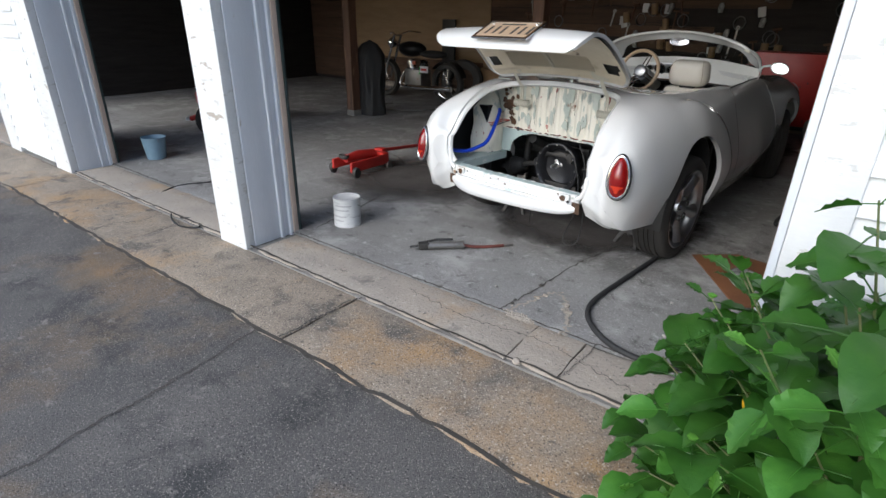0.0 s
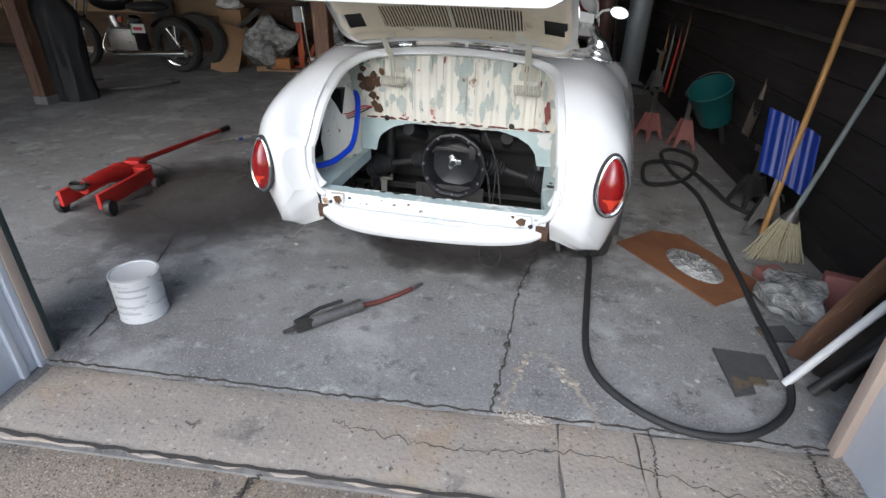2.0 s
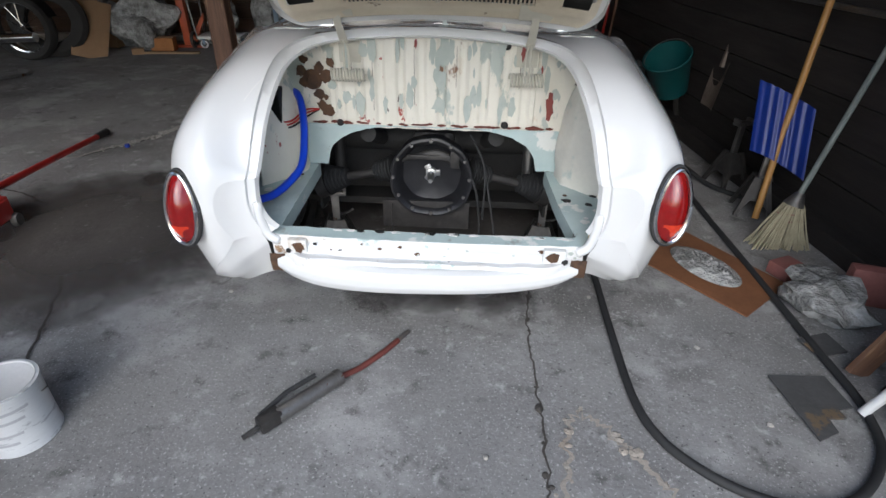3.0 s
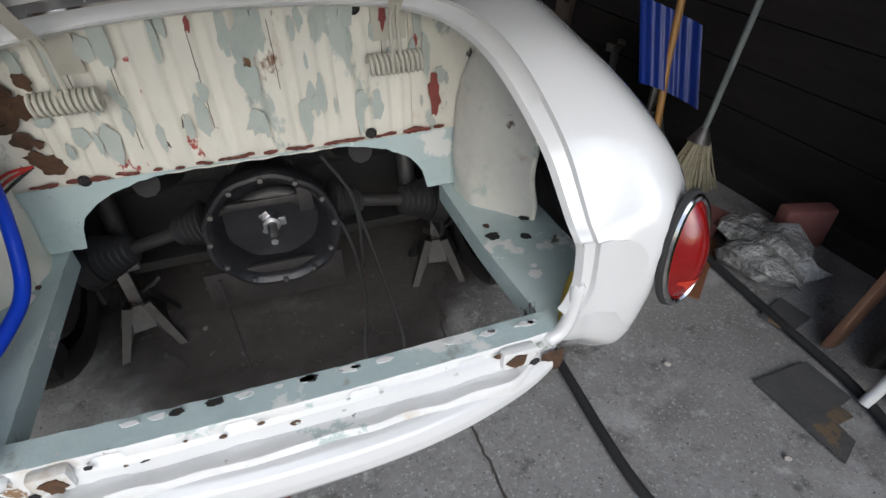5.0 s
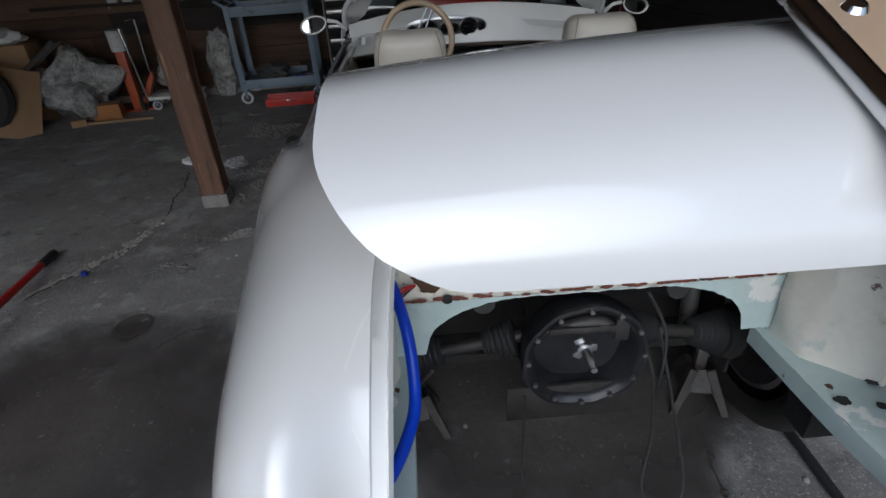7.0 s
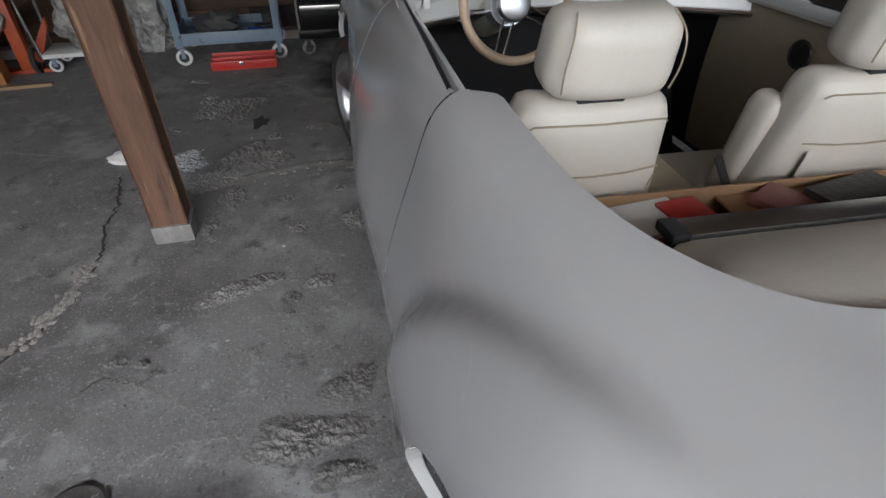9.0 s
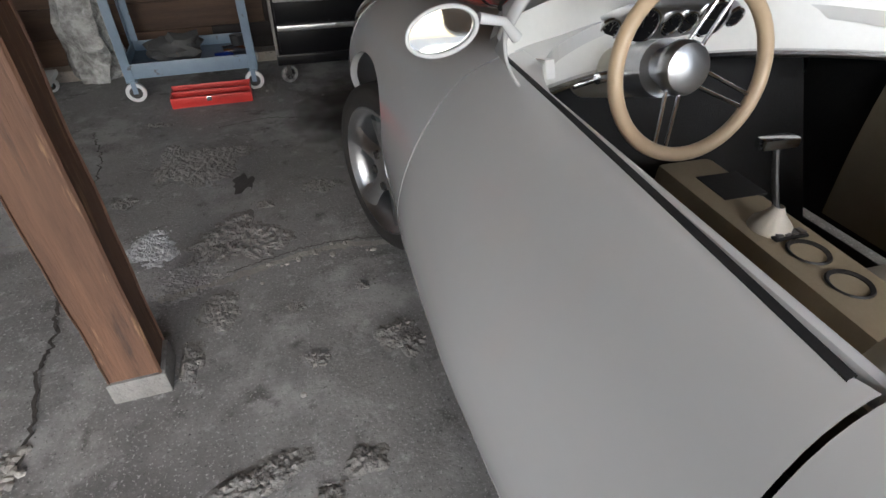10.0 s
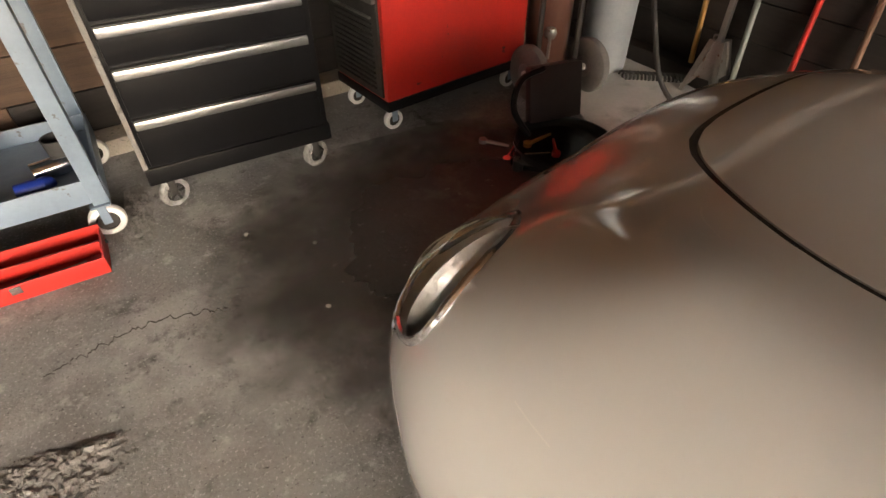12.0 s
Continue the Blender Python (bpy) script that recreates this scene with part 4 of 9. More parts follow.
car = thing("roadster", "white primed two-seat convertible with its rear lid open and engine out", "car")
skin_v, skin_f = body_skin()
v, f = list(skin_v), list(skin_f)
v, f, e = clip(v, f, lambda p: f_trunk(p))
v, f, e = lip(v, f, e, lambda p: (p[0] * 0.996, p[1] + 0.010, 0.722 + (p[2] - 0.722) * 0.985 - 0.004))
v, f, e = lip(v, f, e, lambda p: (p[0] * 0.955, p[1] + 0.006, 0.722 + (p[2] - 0.722) * 0.935 - 0.002))
v, f, e = lip(v, f, e, lambda p: (p[0] * 0.995, p[1] - 0.010, 0.722 + (p[2] - 0.722) * 0.99))
v, f, e = lip(v, f, e, lambda p: (p[0] * 0.985, p[1] + 0.014, 0.722 + (p[2] - 0.722) * 0.97))
v, f, e = clip(v, f, f_cockpit)
v, f = flange(v, f, e, lambda p: (p[0] * 0.985, p[1], p[2] - 0.03))
for ya, r in ((REAR_AXLE, 0.372), (FRONT_AXLE, 0.350)):
    v, f, e = clip(v, f, f_arch(ya, 0.345, r))
    v, f = flange(v, f, e, lambda p: (p[0] - math.copysign(0.028, p[0]), p[1], p[2]))
v, f, e = clip(v, f, f_door)
v, f = flange(v, f, e, lambda p: (p[0] - math.copysign(0.02, p[0]), p[1], p[2]))
v, f, e = clip(v, f, f_hood)
v, f = flange(v, f, e, lambda p: (p[0], p[1], p[2] - 0.025))
v, f, e = clip(v, f, f_lamp)
v, f = flange(v, f, e, lambda p: (p[0] - math.copysign(0.05 * LAMP_N.x, p[0]), p[1] - 0.05 * LAMP_N.y, p[2] - 0.05 * LAMP_N.z))
body = part("body", Geo().add(v, f), M_BODY, car, angle=50)

dv, df, _ = clip(skin_v, skin_f, lambda p: -f_door(p, 0.006))
dv, df, e = clip(dv, df, lambda p: f_cockpit(p, -0.004))
dv, df = flange(dv, df, e, lambda p: (p[0] * 0.99, p[1], p[2] - 0.02))
for s, label in ((-1, "closed driver's door"), (1, "closed passenger's door")):
    keep = [g_ for g_ in df if s * dv[g_[0]][0] > 0]
    used = sorted({i for g_ in keep for i in g_})
    re_ = {o: i for i, o in enumerate(used)}
    part("door", Geo().add([dv[i] for i in used], [tuple(re_[i] for i in g_) for g_ in keep]), M_BODY, car, label, angle=50)
hv, hf, e = clip(skin_v, skin_f, lambda p: -f_hood(p, 0.011))
part("hood", Geo().add(*flange(hv, hf, e, lambda p: (p[0], p[1], p[2] - 0.015))), M_BODY, car, "closed front lid", angle=50)

# rear lid: the piece that fills the opening, swung up on its hinges
HINGE = Vector((0, 0.615, 0.99))
LID = Matrix.Translation((0.010, 0.606, 1.032)) @ Matrix.Rotation(radians(-58.8), 4, "X") @ Matrix.Rotation(radians(-0.6), 4, "Y") @ Matrix.Diagonal((1, 0.89, 0.89, 1)) @ Matrix.Translation(-HINGE)
LID_Y = pchip([0, 0.12, 0.27, 0.42, 0.58, 0.70, 0.82, 0.92, 0.97, 1], [0.615, 0.500, 0.368, 0.228, 0.112, 0.068, 0.056, 0.078, 0.114, 0.158])
LID_Z = pchip([0, 0.12, 0.27, 0.42, 0.58, 0.70, 0.82, 0.92, 0.97, 1], [0.990, 0.955, 0.898, 0.823, 0.720, 0.640, 0.563, 0.502, 0.479, 0.471])


def lid_point(x, t, d=0.0):
    """A point of the lid when shut: t runs from the hinge to its lower edge, d inwards."""
    t = 0.955 * t
    y, z = float(LID_Y(t)), float(LID_Z(t))
    ty, tz = float(LID_Y(t + 0.01) - LID_Y(t - 0.01)), float(LID_Z(t + 0.01) - LID_Z(t - 0.01))
    q = math.hypot(ty, tz)
    k = d + (0.045 * (1 - t) ** 2 + 0.014) * abs(x / 0.48) ** 2.4
    return (x, y - tz / q * k, z + ty / q * k)


def lid_edge(t):
    """Half the lid's width."""
    e0, e1 = max(0.0, (0.13 - t) / 0.13), max(0.0, (t - 0.80) / 0.20)
    return 0.462 - 0.014 * ease((t - 0.1) / 0.4) - 0.10 * (1 - math.sqrt(max(0, 1 - e0 ** 2))) - 0.09 * (1 - math.sqrt(max(0, 1 - e1 ** 2)))


def lid_sheet(d0, inset=0.0):
    def fn(a, b):
        t = 0.5 - 0.5 * math.cos(math.pi * (0.02 + 0.96 * b))
        t = inset + (1 - 2 * inset) * t
        return lid_point((2 * a - 1) * (lid_edge(t) - inset), t, d0)
    return fn


lg = Geo().sheet(lid_sheet(0.0), 40, 44)
n = 45
ring = [i * n for i in range(41)] + [40 * n + j for j in range(1, n)] + [i * n + n - 1 for i in range(39, -1, -1)] + [j for j in range(n - 2, 0, -1)]
inner = Geo().sheet(lid_sheet(0.020), 40, 44).v
o = len(lg.v)
lg.v += [inner[i] for i in ring]
for i in range(len(ring)):
    j = (i + 1) % len(ring)
    lg.f.append((ring[j], ring[i], o + i, o + j))
lid = part("rear_lid", lg, M_BODY, car, "open rear lid", angle=50, m=LID)

# black floor pan and wheel houses under the skin
pan = Geo()
pan.box(-0.70, 0.98, 0.20, 0.70, 3.0, 0.235, None, 0.01)
part("floor_pan", pan, M_UNDER, car)
for s in (-1, 1):
    part("door_backing", Geo().box(s * 0.70 - 0.012, 1.55, 0.27, s * 0.70 + 0.012, 2.95, 0.80, None, 0.004), M_UNDER, car)
for ya, r in ((REAR_AXLE, 0.392), (FRONT_AXLE, 0.372)):
    for s in (-1, 1):
        g = Geo().sheet(lambda a, b: (s * (0.50 + 0.275 * b), ya + r * math.cos(math.pi * (1.06 * a - 0.03)), 0.32 + r * math.sin(math.pi * (1.06 * a - 0.03)) * 1.05), 24, 3)
        k0 = 0.80 if ya == REAR_AXLE else 0.0
        g.sheet(lambda a, b: (s * 0.50, ya + r * (k0 + (1 - k0) * b) * math.cos(math.pi * (1.06 * a - 0.03)), 0.32 + r * (k0 + (1 - k0) * b) * math.sin(math.pi * (1.06 * a - 0.03)) * 1.05), 24, 1)
        part("wheel_house", g, M_UNDER, car)
part("hood_backing", Geo().sheet(lambda a, b: (-0.47 + 0.94 * a, 2.95 + 1.0 * b, float(K_ZT(2.95 + 1.0 * b)) - 0.09 - 0.10 * abs(2 * a - 1) ** 2), 8, 10), M_UNDER, car)

# ---- rear bay ----
def bottom_edge(x):
    t = min(1, max(0, (abs(x) - 0.13) / 0.25))
    return 0.53 + 0.118 * math.sqrt(1 - t * t) if t < 1 else 0.50


def ribs(x):
    if abs(x) > 0.36:
        return 0.0
    k = (x + 0.36) / 0.072 % 1
    return -0.009 * min(1, max(0, (abs(k - 0.5) - 0.14) * 9)) 


g = Geo().sheet(lambda a, b: (-0.53 + 1.06 * a, 0.715 + ribs(-0.53 + 1.06 * a) * min(1, 6 * b) * min(1, 6 * (1 - b)), 0.640 + 0.325 * b + 0.004 * noise.noise(Vector((a * 30, b * 9, 0)))), 220, 12)
part("firewall", g, M_BAY, car, "ribbed bulkhead with peeling cream paint and rust")
g = Geo().sheet(lambda a, b: (-0.53 + 1.06 * a, 0.706, (bottom_edge(-0.53 + 1.06 * a) + 0.004 * noise.noise(Vector((a * 60, 0, 7)))) * (1 - b) + 0.652 * b), 90, 3)
part("firewall_foot", g, M_BAYGREEN, car, "pale green lower bulkhead with a cut-out arch")
M_RUST = mat("red_brown_rust", (0.20, 0.05, 0.035), (0.09, 0.035, 0.02), 0.8, scale=15, bump=0.5)
for i in range(60):
    x = -0.42 + 0.84 * i / 59
    if noise.noise(Vector((i * 0.37, 5, 0))) < -0.08:
        continue
    r = 0.008 + 0.016 * abs(noise.noise(Vector((i * 0.7, 3, 0))))
    part("rust_patch", Geo().blob((x, 0.7035, 0.659 + 0.006 * noise.noise(Vector((i * 0.5, 9, 0)))), (r * 1.3, 0.0025, r * 0.45), seed=i, n=1), M_RUST, car)
M_BURN = mat("burnt_rust_mark", (0.035, 0.022, 0.015), (0.13, 0.065, 0.03), 0.8, scale=20, bump=0.5)
M_GPATCH = mat("grey_green_bare_patch", (0.40, 0.45, 0.41), (0.50, 0.53, 0.48), 0.6, scale=18, bump=0.2)
M_REDP = mat("old_red_undercoat", (0.28, 0.055, 0.045), (0.20, 0.05, 0.04), 0.6, scale=20, bump=0.2)
rnd = random.Random(11)


def flake(x, y, z, r, s, kx=1.0, kz=1.0, axis="y"):
    """A thin ragged patch of bare or rusty metal on a panel."""
    geo = Geo()
    n = 18
    ring = []
    for i in range(n):
        a = 2 * math.pi * i / n
        k = r * (0.62 + 0.6 * abs(noise.noise(Vector((math.cos(a) * 1.6 + s * 3.3, math.sin(a) * 1.6, s)))))
        ring.append((k * math.cos(a) * kx, k * math.sin(a) * kz))
    for o in (0.0, 0.0016):
        geo.v += [(x + p, y - o, z + q) if axis == "y" else ((x + p, y + q, z + o) if axis == "z" else (x - o, y + p, z + q)) for p, q in ring]
    geo.f += [tuple(range(n, 2 * n))] + [(i, (i + 1) % n, n + (i + 1) % n, n + i) for i in range(n)]
    return geo


for i in range(64):
    x = rnd.uniform(-0.36, 0.44)
    z = rnd.choice([rnd.uniform(0.72, 0.78), rnd.uniform(0.80, 0.95), rnd.uniform(0.88, 0.95)])
    part("paint_flake", flake(x, 0.7042 - 0.00008 * i, z, rnd.uniform(0.008, 0.030), i, rnd.uniform(0.35, 0.9), rnd.uniform(1.0, 2.6)), rnd.choice([M_GPATCH] * 13 + [M_REDP]), car, smooth=False)
for i in range(20):
    part("rust_flake", flake(rnd.uniform(-0.46, -0.34), 0.7035 - 0.0001 * i, rnd.uniform(0.69, 0.93), rnd.uniform(0.01, 0.03), 70 + i), rnd.choice([M_BURN, M_BURN, M_GPATCH]), car, smooth=False)
for k in (1, 2, 4, 6, 9):
    x = -0.36 + 0.072 * k
    z0 = rnd.uniform(0.70, 0.84)
    part("paint_crack", Geo().tube([(x + 0.012 + 0.002 * noise.noise(Vector((j * 0.8, k, 0))), 0.7055, z0 + (rnd.uniform(0.90, 0.95) - z0) * j / 12) for j in range(13)], 0.0009, 4), M_BURN, car)
part("rust_ring", Geo().lathe([(0.0, 0.002), (0.016, 0.002), (0.017, 0.006), (0.03, 0.004), (0.034, 0.0)], 20, pose(-0.415, 0.7035, 0.805, 90, 0, 0)), M_BURN, car, "rusty hole")
for x, z in ((-0.33, 0.658), (0.26, 0.668), (-0.29, 0.93), (0.25, 0.93), (0.31, 0.93)):
    part("hole_rim", Geo().lathe([(0.0, 0.0005), (0.008, 0.0005), (0.010, 0.003), (0.013, 0.0)], 14, pose(x, 0.7035, z, 90, 0, 0)), M_UNDER, car)

# inner wheel houses and shelves in the bay
for s in (-1, 1):
    def side(a, b):
        y0 = 0.50 + 0.10 * b ** 2
        y = y0 + (0.722 - y0) * a
        z = 0.49 + (min(0.90, float(K_ZC(y)) - 0.06) - 0.49) * b
        x = 0.440 + 0.13 * (1 - a) ** 2.6 + 0.03 * a ** 6 + 0.09 * max(0, (z - 0.62) / 0.28) ** 2.2
        x += 0.010 * noise.noise(Vector((a * 3.5 + s, b * 5, 2))) + 0.008 * abs(math.sin(a * 7 + 1.5 * noise.noise(Vector((a * 2, b * 3, s))))) * (1 - a)
        return (s * min(x, float(K_W(y)) - 0.05), y, z)
    part("inner_wing", Geo().sheet(side, 44, 32), M_BAY if s < 0 else mat("patchy_cream_paint", (0.70, 0.68, 0.61), (0.58, 0.57, 0.52), 0.45, bump=0.3, spots=[((0.46, 0.52, 0.49), 0.3, 5, 0.06), ((0.40, 0.30, 0.20), 0.16, 6, 0.1), ((0.11, 0.075, 0.055), 0.12, 8, 0.03)]), car)
    part("wing_edge", Geo().tube([side(0.0, k / 20) for k in range(20)], 0.006, 8), M_BAY, car)
    # black sheet added for the shade in the hollow behind the wing skin
    part("fender_liner", Geo().sheet(lambda a, b: (s * (min(0.655, float(K_W(0.17 + 0.5 * a)) - 0.06) - 0.10 * b ** 3), 0.17 + 0.5 * a, 0.48 + (min(0.88, float(K_ZC(0.17 + 0.5 * a)) - 0.07) - 0.48) * b), 16, 12), M_UNDER, car, "black sheet standing in for the shade inside the wing")
    g = Geo().sheet(lambda a, b: (s * (0.425 + 0.19 * b), 0.15 + 0.57 * a, 0.497 + 0.003 * noise.noise(Vector((a * 12, b * 6, s)))), 24, 6)
    g.sheet(lambda a, b: (s * 0.425, 0.15 + 0.57 * a, 0.497 - 0.05 * b), 24, 1)
    part("bay_shelf", g, M_BAYGREEN, car, "pale green side shelf with chipped paint")
    for i in range(9):
        part("paint_flake", flake(s * rnd.uniform(0.45, 0.56), rnd.uniform(0.2, 0.68), 0.5005, rnd.uniform(0.008, 0.022), 100 + i + s * 20, axis="z"), rnd.choice([M_UNDER, M_SILL, M_SILL, M_BURN]), car, smooth=False)
# the rear cross member
prof = [(0.205, 0.470), (0.198, 0.494), (0.160, 0.500), (0.154, 0.494), (0.150, 0.452), (0.142, 0.446), (0.128, 0.450), (0.110, 0.456), (0.104, 0.450), (0.102, 0.42)]


def sill(a, b):
    x = -0.437 + 0.874 * a
    i = b * (len(prof) - 1)
    j = min(int(i), len(prof) - 2)
    y = prof[j][0] + (prof[j + 1][0] - prof[j][0]) * (i - j)
    z = prof[j][1] + (prof[j + 1][1] - prof[j][1]) * (i - j)
    d = noise.noise(Vector((x * 16, b * 3, 5))) * 0.004
    if 0.35 < b < 0.6:
        d += 0.007 * (abs((x * 5.2) % 1 - 0.5) < 0.12)
    return (x, y + d - 0.012 * (1 - (x / 0.455) ** 2) + 0.05 * ease((abs(x) - 0.33) / 0.10) * ease((b - 0.45) / 0.2), z + d * 0.6)


part("rear_sill", Geo().sheet(sill, 120, 24), M_SILL, car, "white rear cross member with dents and chipped paint")
part("sill_cap", Geo().sheet(lambda a, b: (-0.45 + 0.9 * a, 0.152 + 0.052 * b - 0.012 * (1 - (2 * a - 1) ** 2), 0.5015 + 0.003 * noise.noise(Vector((a * 30, b * 3, 2)))), 60, 3), M_BAYGREEN, car)
for s in (-1, 1):
    part("bracket", Geo().box(s * 0.36 - 0.028, 0.128, 0.452, s * 0.36 + 0.028, 0.15, 0.496, None, 0.008), M_SILL, car, "white bumper bracket")
    part("rust_flake", flake(s * 0.355, 0.1272, 0.474, 0.021, 300 + s), M_BURN, car, smooth=False)
    part("rust_flake", flake(s * 0.385, 0.1266, 0.462, 0.011, 310 + s), M_UNDER, car, smooth=False)
for i in range(16):
    x = rnd.uniform(-0.42, 0.42)
    part("paint_flake", flake(x, 0.1325 + 0.012 * (x / 0.45) ** 2, rnd.uniform(0.455, 0.49), rnd.uniform(0.004, 0.011), 200 + i, 1.0, 0.7), rnd.choice([M_GPATCH, M_BURN, M_UNDER]), car, smooth=False)
    part("paint_flake", flake(x * 0.9 + 0.03, 0.178, 0.506, rnd.uniform(0.006, 0.018), 240 + i, 1.3, 0.6, axis="z"), rnd.choice([M_SILL, M_UNDER, M_SILL]), car, smooth=False)
def strip(prof, half, bow, power=2, taper=0.0):
    def fn(a, b):
        x = half * (2 * a - 1)
        i = b * (len(prof) - 1)
        j = min(int(i), len(prof) - 2)
        y, z = [prof[j][q] + (prof[j + 1][q] - prof[j][q]) * (i - j) for q in (0, 1)]
        k = abs(x / half)
        return (x, y + bow * k ** power, z - 0.028 * ease((0.3 - x) / 0.8) * b + taper * k ** 8 * (0.444 - z))
    return fn


part("rear_valance", Geo().sheet(strip([(0.112, 0.444), (0.082, 0.446), (0.066, 0.438), (0.057, 0.42), (0.056, 0.40), (0.063, 0.383), (0.08, 0.374), (0.11, 0.374)], 0.425, 0.075, 2.6, 0.5), 60, 28), M_BODY, car, "white lower rear valance strip")
part("rear_panel", Geo().sheet(strip([(0.148, 0.482), (0.134, 0.474), (0.130, 0.455), (0.132, 0.425), (0.142, 0.402), (0.165, 0.392)], 0.415, 0.02, 5, 0.3), 40, 20), M_BODY, car)
for s in (-1, 1):
    sag = 0.042 if s < 0 else 0.0

    def corner(a, b):
        y = 0.085 + 0.20 * a
        x, z = float(K_XB(y)), float(K_ZB(y))
        outer = Vector((s * x, y, z - sag * ease((0.75 - y) / 0.5) * ease((x - 0.25) / 0.35)))
        inner = Vector((s * 0.476, 0.087, 0.548)).lerp(Vector((s * 0.448, 0.091, 0.474)), min(1, a / 0.25)) if a < 0.25 else Vector((s * 0.448, 0.091, 0.474)).lerp(Vector((s * 0.46, 0.15, 0.385 - sag)), (a - 0.25) / 0.75)
        q = outer.lerp(inner, b)
        q.y += 0.055 * ease((0.59 - abs(q.x)) / 0.10) * ease((0.44 - q.y) / 0.36)
        q.z -= 0.020 * math.sin(b * math.pi) * a
        q.y -= 0.014 * math.sin(b * math.pi) * min(1, a * 3)
        return q
    part("lip_end", Geo().tube(spline([(s * 0.464, 0.156, 0.60), (s * 0.460, 0.153, 0.54), (s * 0.444, 0.150, 0.498), (s * 0.415, 0.149, 0.480)], 16), [0.010] + [0.014] * 14 + [0.010], 10), M_BODY, car)
    part("tail_corner", Geo().sheet(corner, 16, 12), M_BODY, car)
    part("bare_metal_patch", Geo().sheet(lambda a, b: (s * (0.402 + 0.045 * a), 0.136 + 0.003 * noise.noise(Vector((a * 4, b * 4, s))) + 0.012 * max(0, 0.4 - b), 0.402 + 0.062 * b - (0.02 if s < 0 else 0)), 8, 8), M_BURN, car, "scorched bare metal patch")

# gearbox and rear axle
gear = part("gearbox", Geo().lathe([(0.0, 0.0), (0.06, 0.0), (0.075, 0.03), (0.10, 0.12), (0.125, 0.2), (0.14, 0.26)], 24, pose(0, 1.0, 0.46, 90, 0, 0)).box(-0.09, 0.95, 0.36, 0.09, 1.45, 0.55, None, 0.03), M_GUN, car, "grimy black gearbox")
M_BELL = mat("black_bell_housing", (0.012, 0.012, 0.014), (0.03, 0.03, 0.033), 0.35, 0.2, scale=10, bump=0.1)


def bell_ring(r, y):
    """Round above, squared off below."""
    out = []
    for i in range(49):
        a = 2 * math.pi * i / 48
        c, k = math.cos(a), math.sin(a)
        q = r * (1 + (0.05 * abs(math.sin(2 * a)) if k < 0 else 0.0)) * (1 + 0.012 * math.cos(9 * a))
        out.append(Vector((q * c, y, 0.462 + q * k)))
    return out


rings = [bell_ring(*q) for q in ((0.120, 0.80), (0.150, 0.75), (0.156, 0.700), (0.154, 0.688), (0.146, 0.686), (0.138, 0.692), (0.130, 0.70), (0.112, 0.755), (0.06, 0.775), (0.0, 0.775))]
part("bell_housing", Geo().add([q for r_ in rings for q in r_], [(i * 49 + k, i * 49 + k + 1, (i + 1) * 49 + k + 1, (i + 1) * 49 + k) for i in range(len(rings) - 1) for k in range(48)]), M_BELL, gear, "hollow black bell housing")
part("release_arm", Geo().tube(spline([(-0.115, 0.735, 0.515), (-0.05, 0.725, 0.535), (0.03, 0.72, 0.548), (0.095, 0.715, 0.515)], 16), [0.012] * 6 + [0.017] * 11, 10), M_GUN, gear)
part("input_shaft", Geo().lathe([(0.0, 0.085), (0.008, 0.085), (0.009, 0.07), (0.012, 0.066), (0.012, 0.02), (0.02, 0.018), (0.021, 0.0)], 14, pose(0, 0.715, 0.478, 90, 0, 0)), M_ALU, gear, "bright input shaft")
g = Geo()
for a in (90, 210, 330):
    g.box(-0.012, -0.006, 0.0, 0.012, 0.0, 0.034, pose(0, 0.712, 0.478, 0, a, 0), 0.004)
part("shaft_flange", g, M_ALU, gear)
for a in range(0, 360, 30):
    part("housing_bolt", Geo().lathe([(0.0, 0.008), (0.006, 0.008), (0.007, 0.0)], 8, pose(0.143 * math.cos(radians(a)), 0.685, 0.465 + 0.143 * math.sin(radians(a)), 90, 0, 0)), M_STEEL, gear)
part("clutch_fork", Geo().box(-0.09, 0.70, 0.53, 0.085, 0.712, 0.548, pose(0, 0, 0.0, 0, 0, 0), 0.004).box(0.07, 0.698, 0.50, 0.105, 0.71, 0.565, None, 0.005), M_GUN, gear)
part("gearbox_plate", Geo().box(-0.19, 0.705, 0.245, 0.15, 0.717, 0.36, None, 0.004), M_GUN, gear, "black plate under the bell housing")
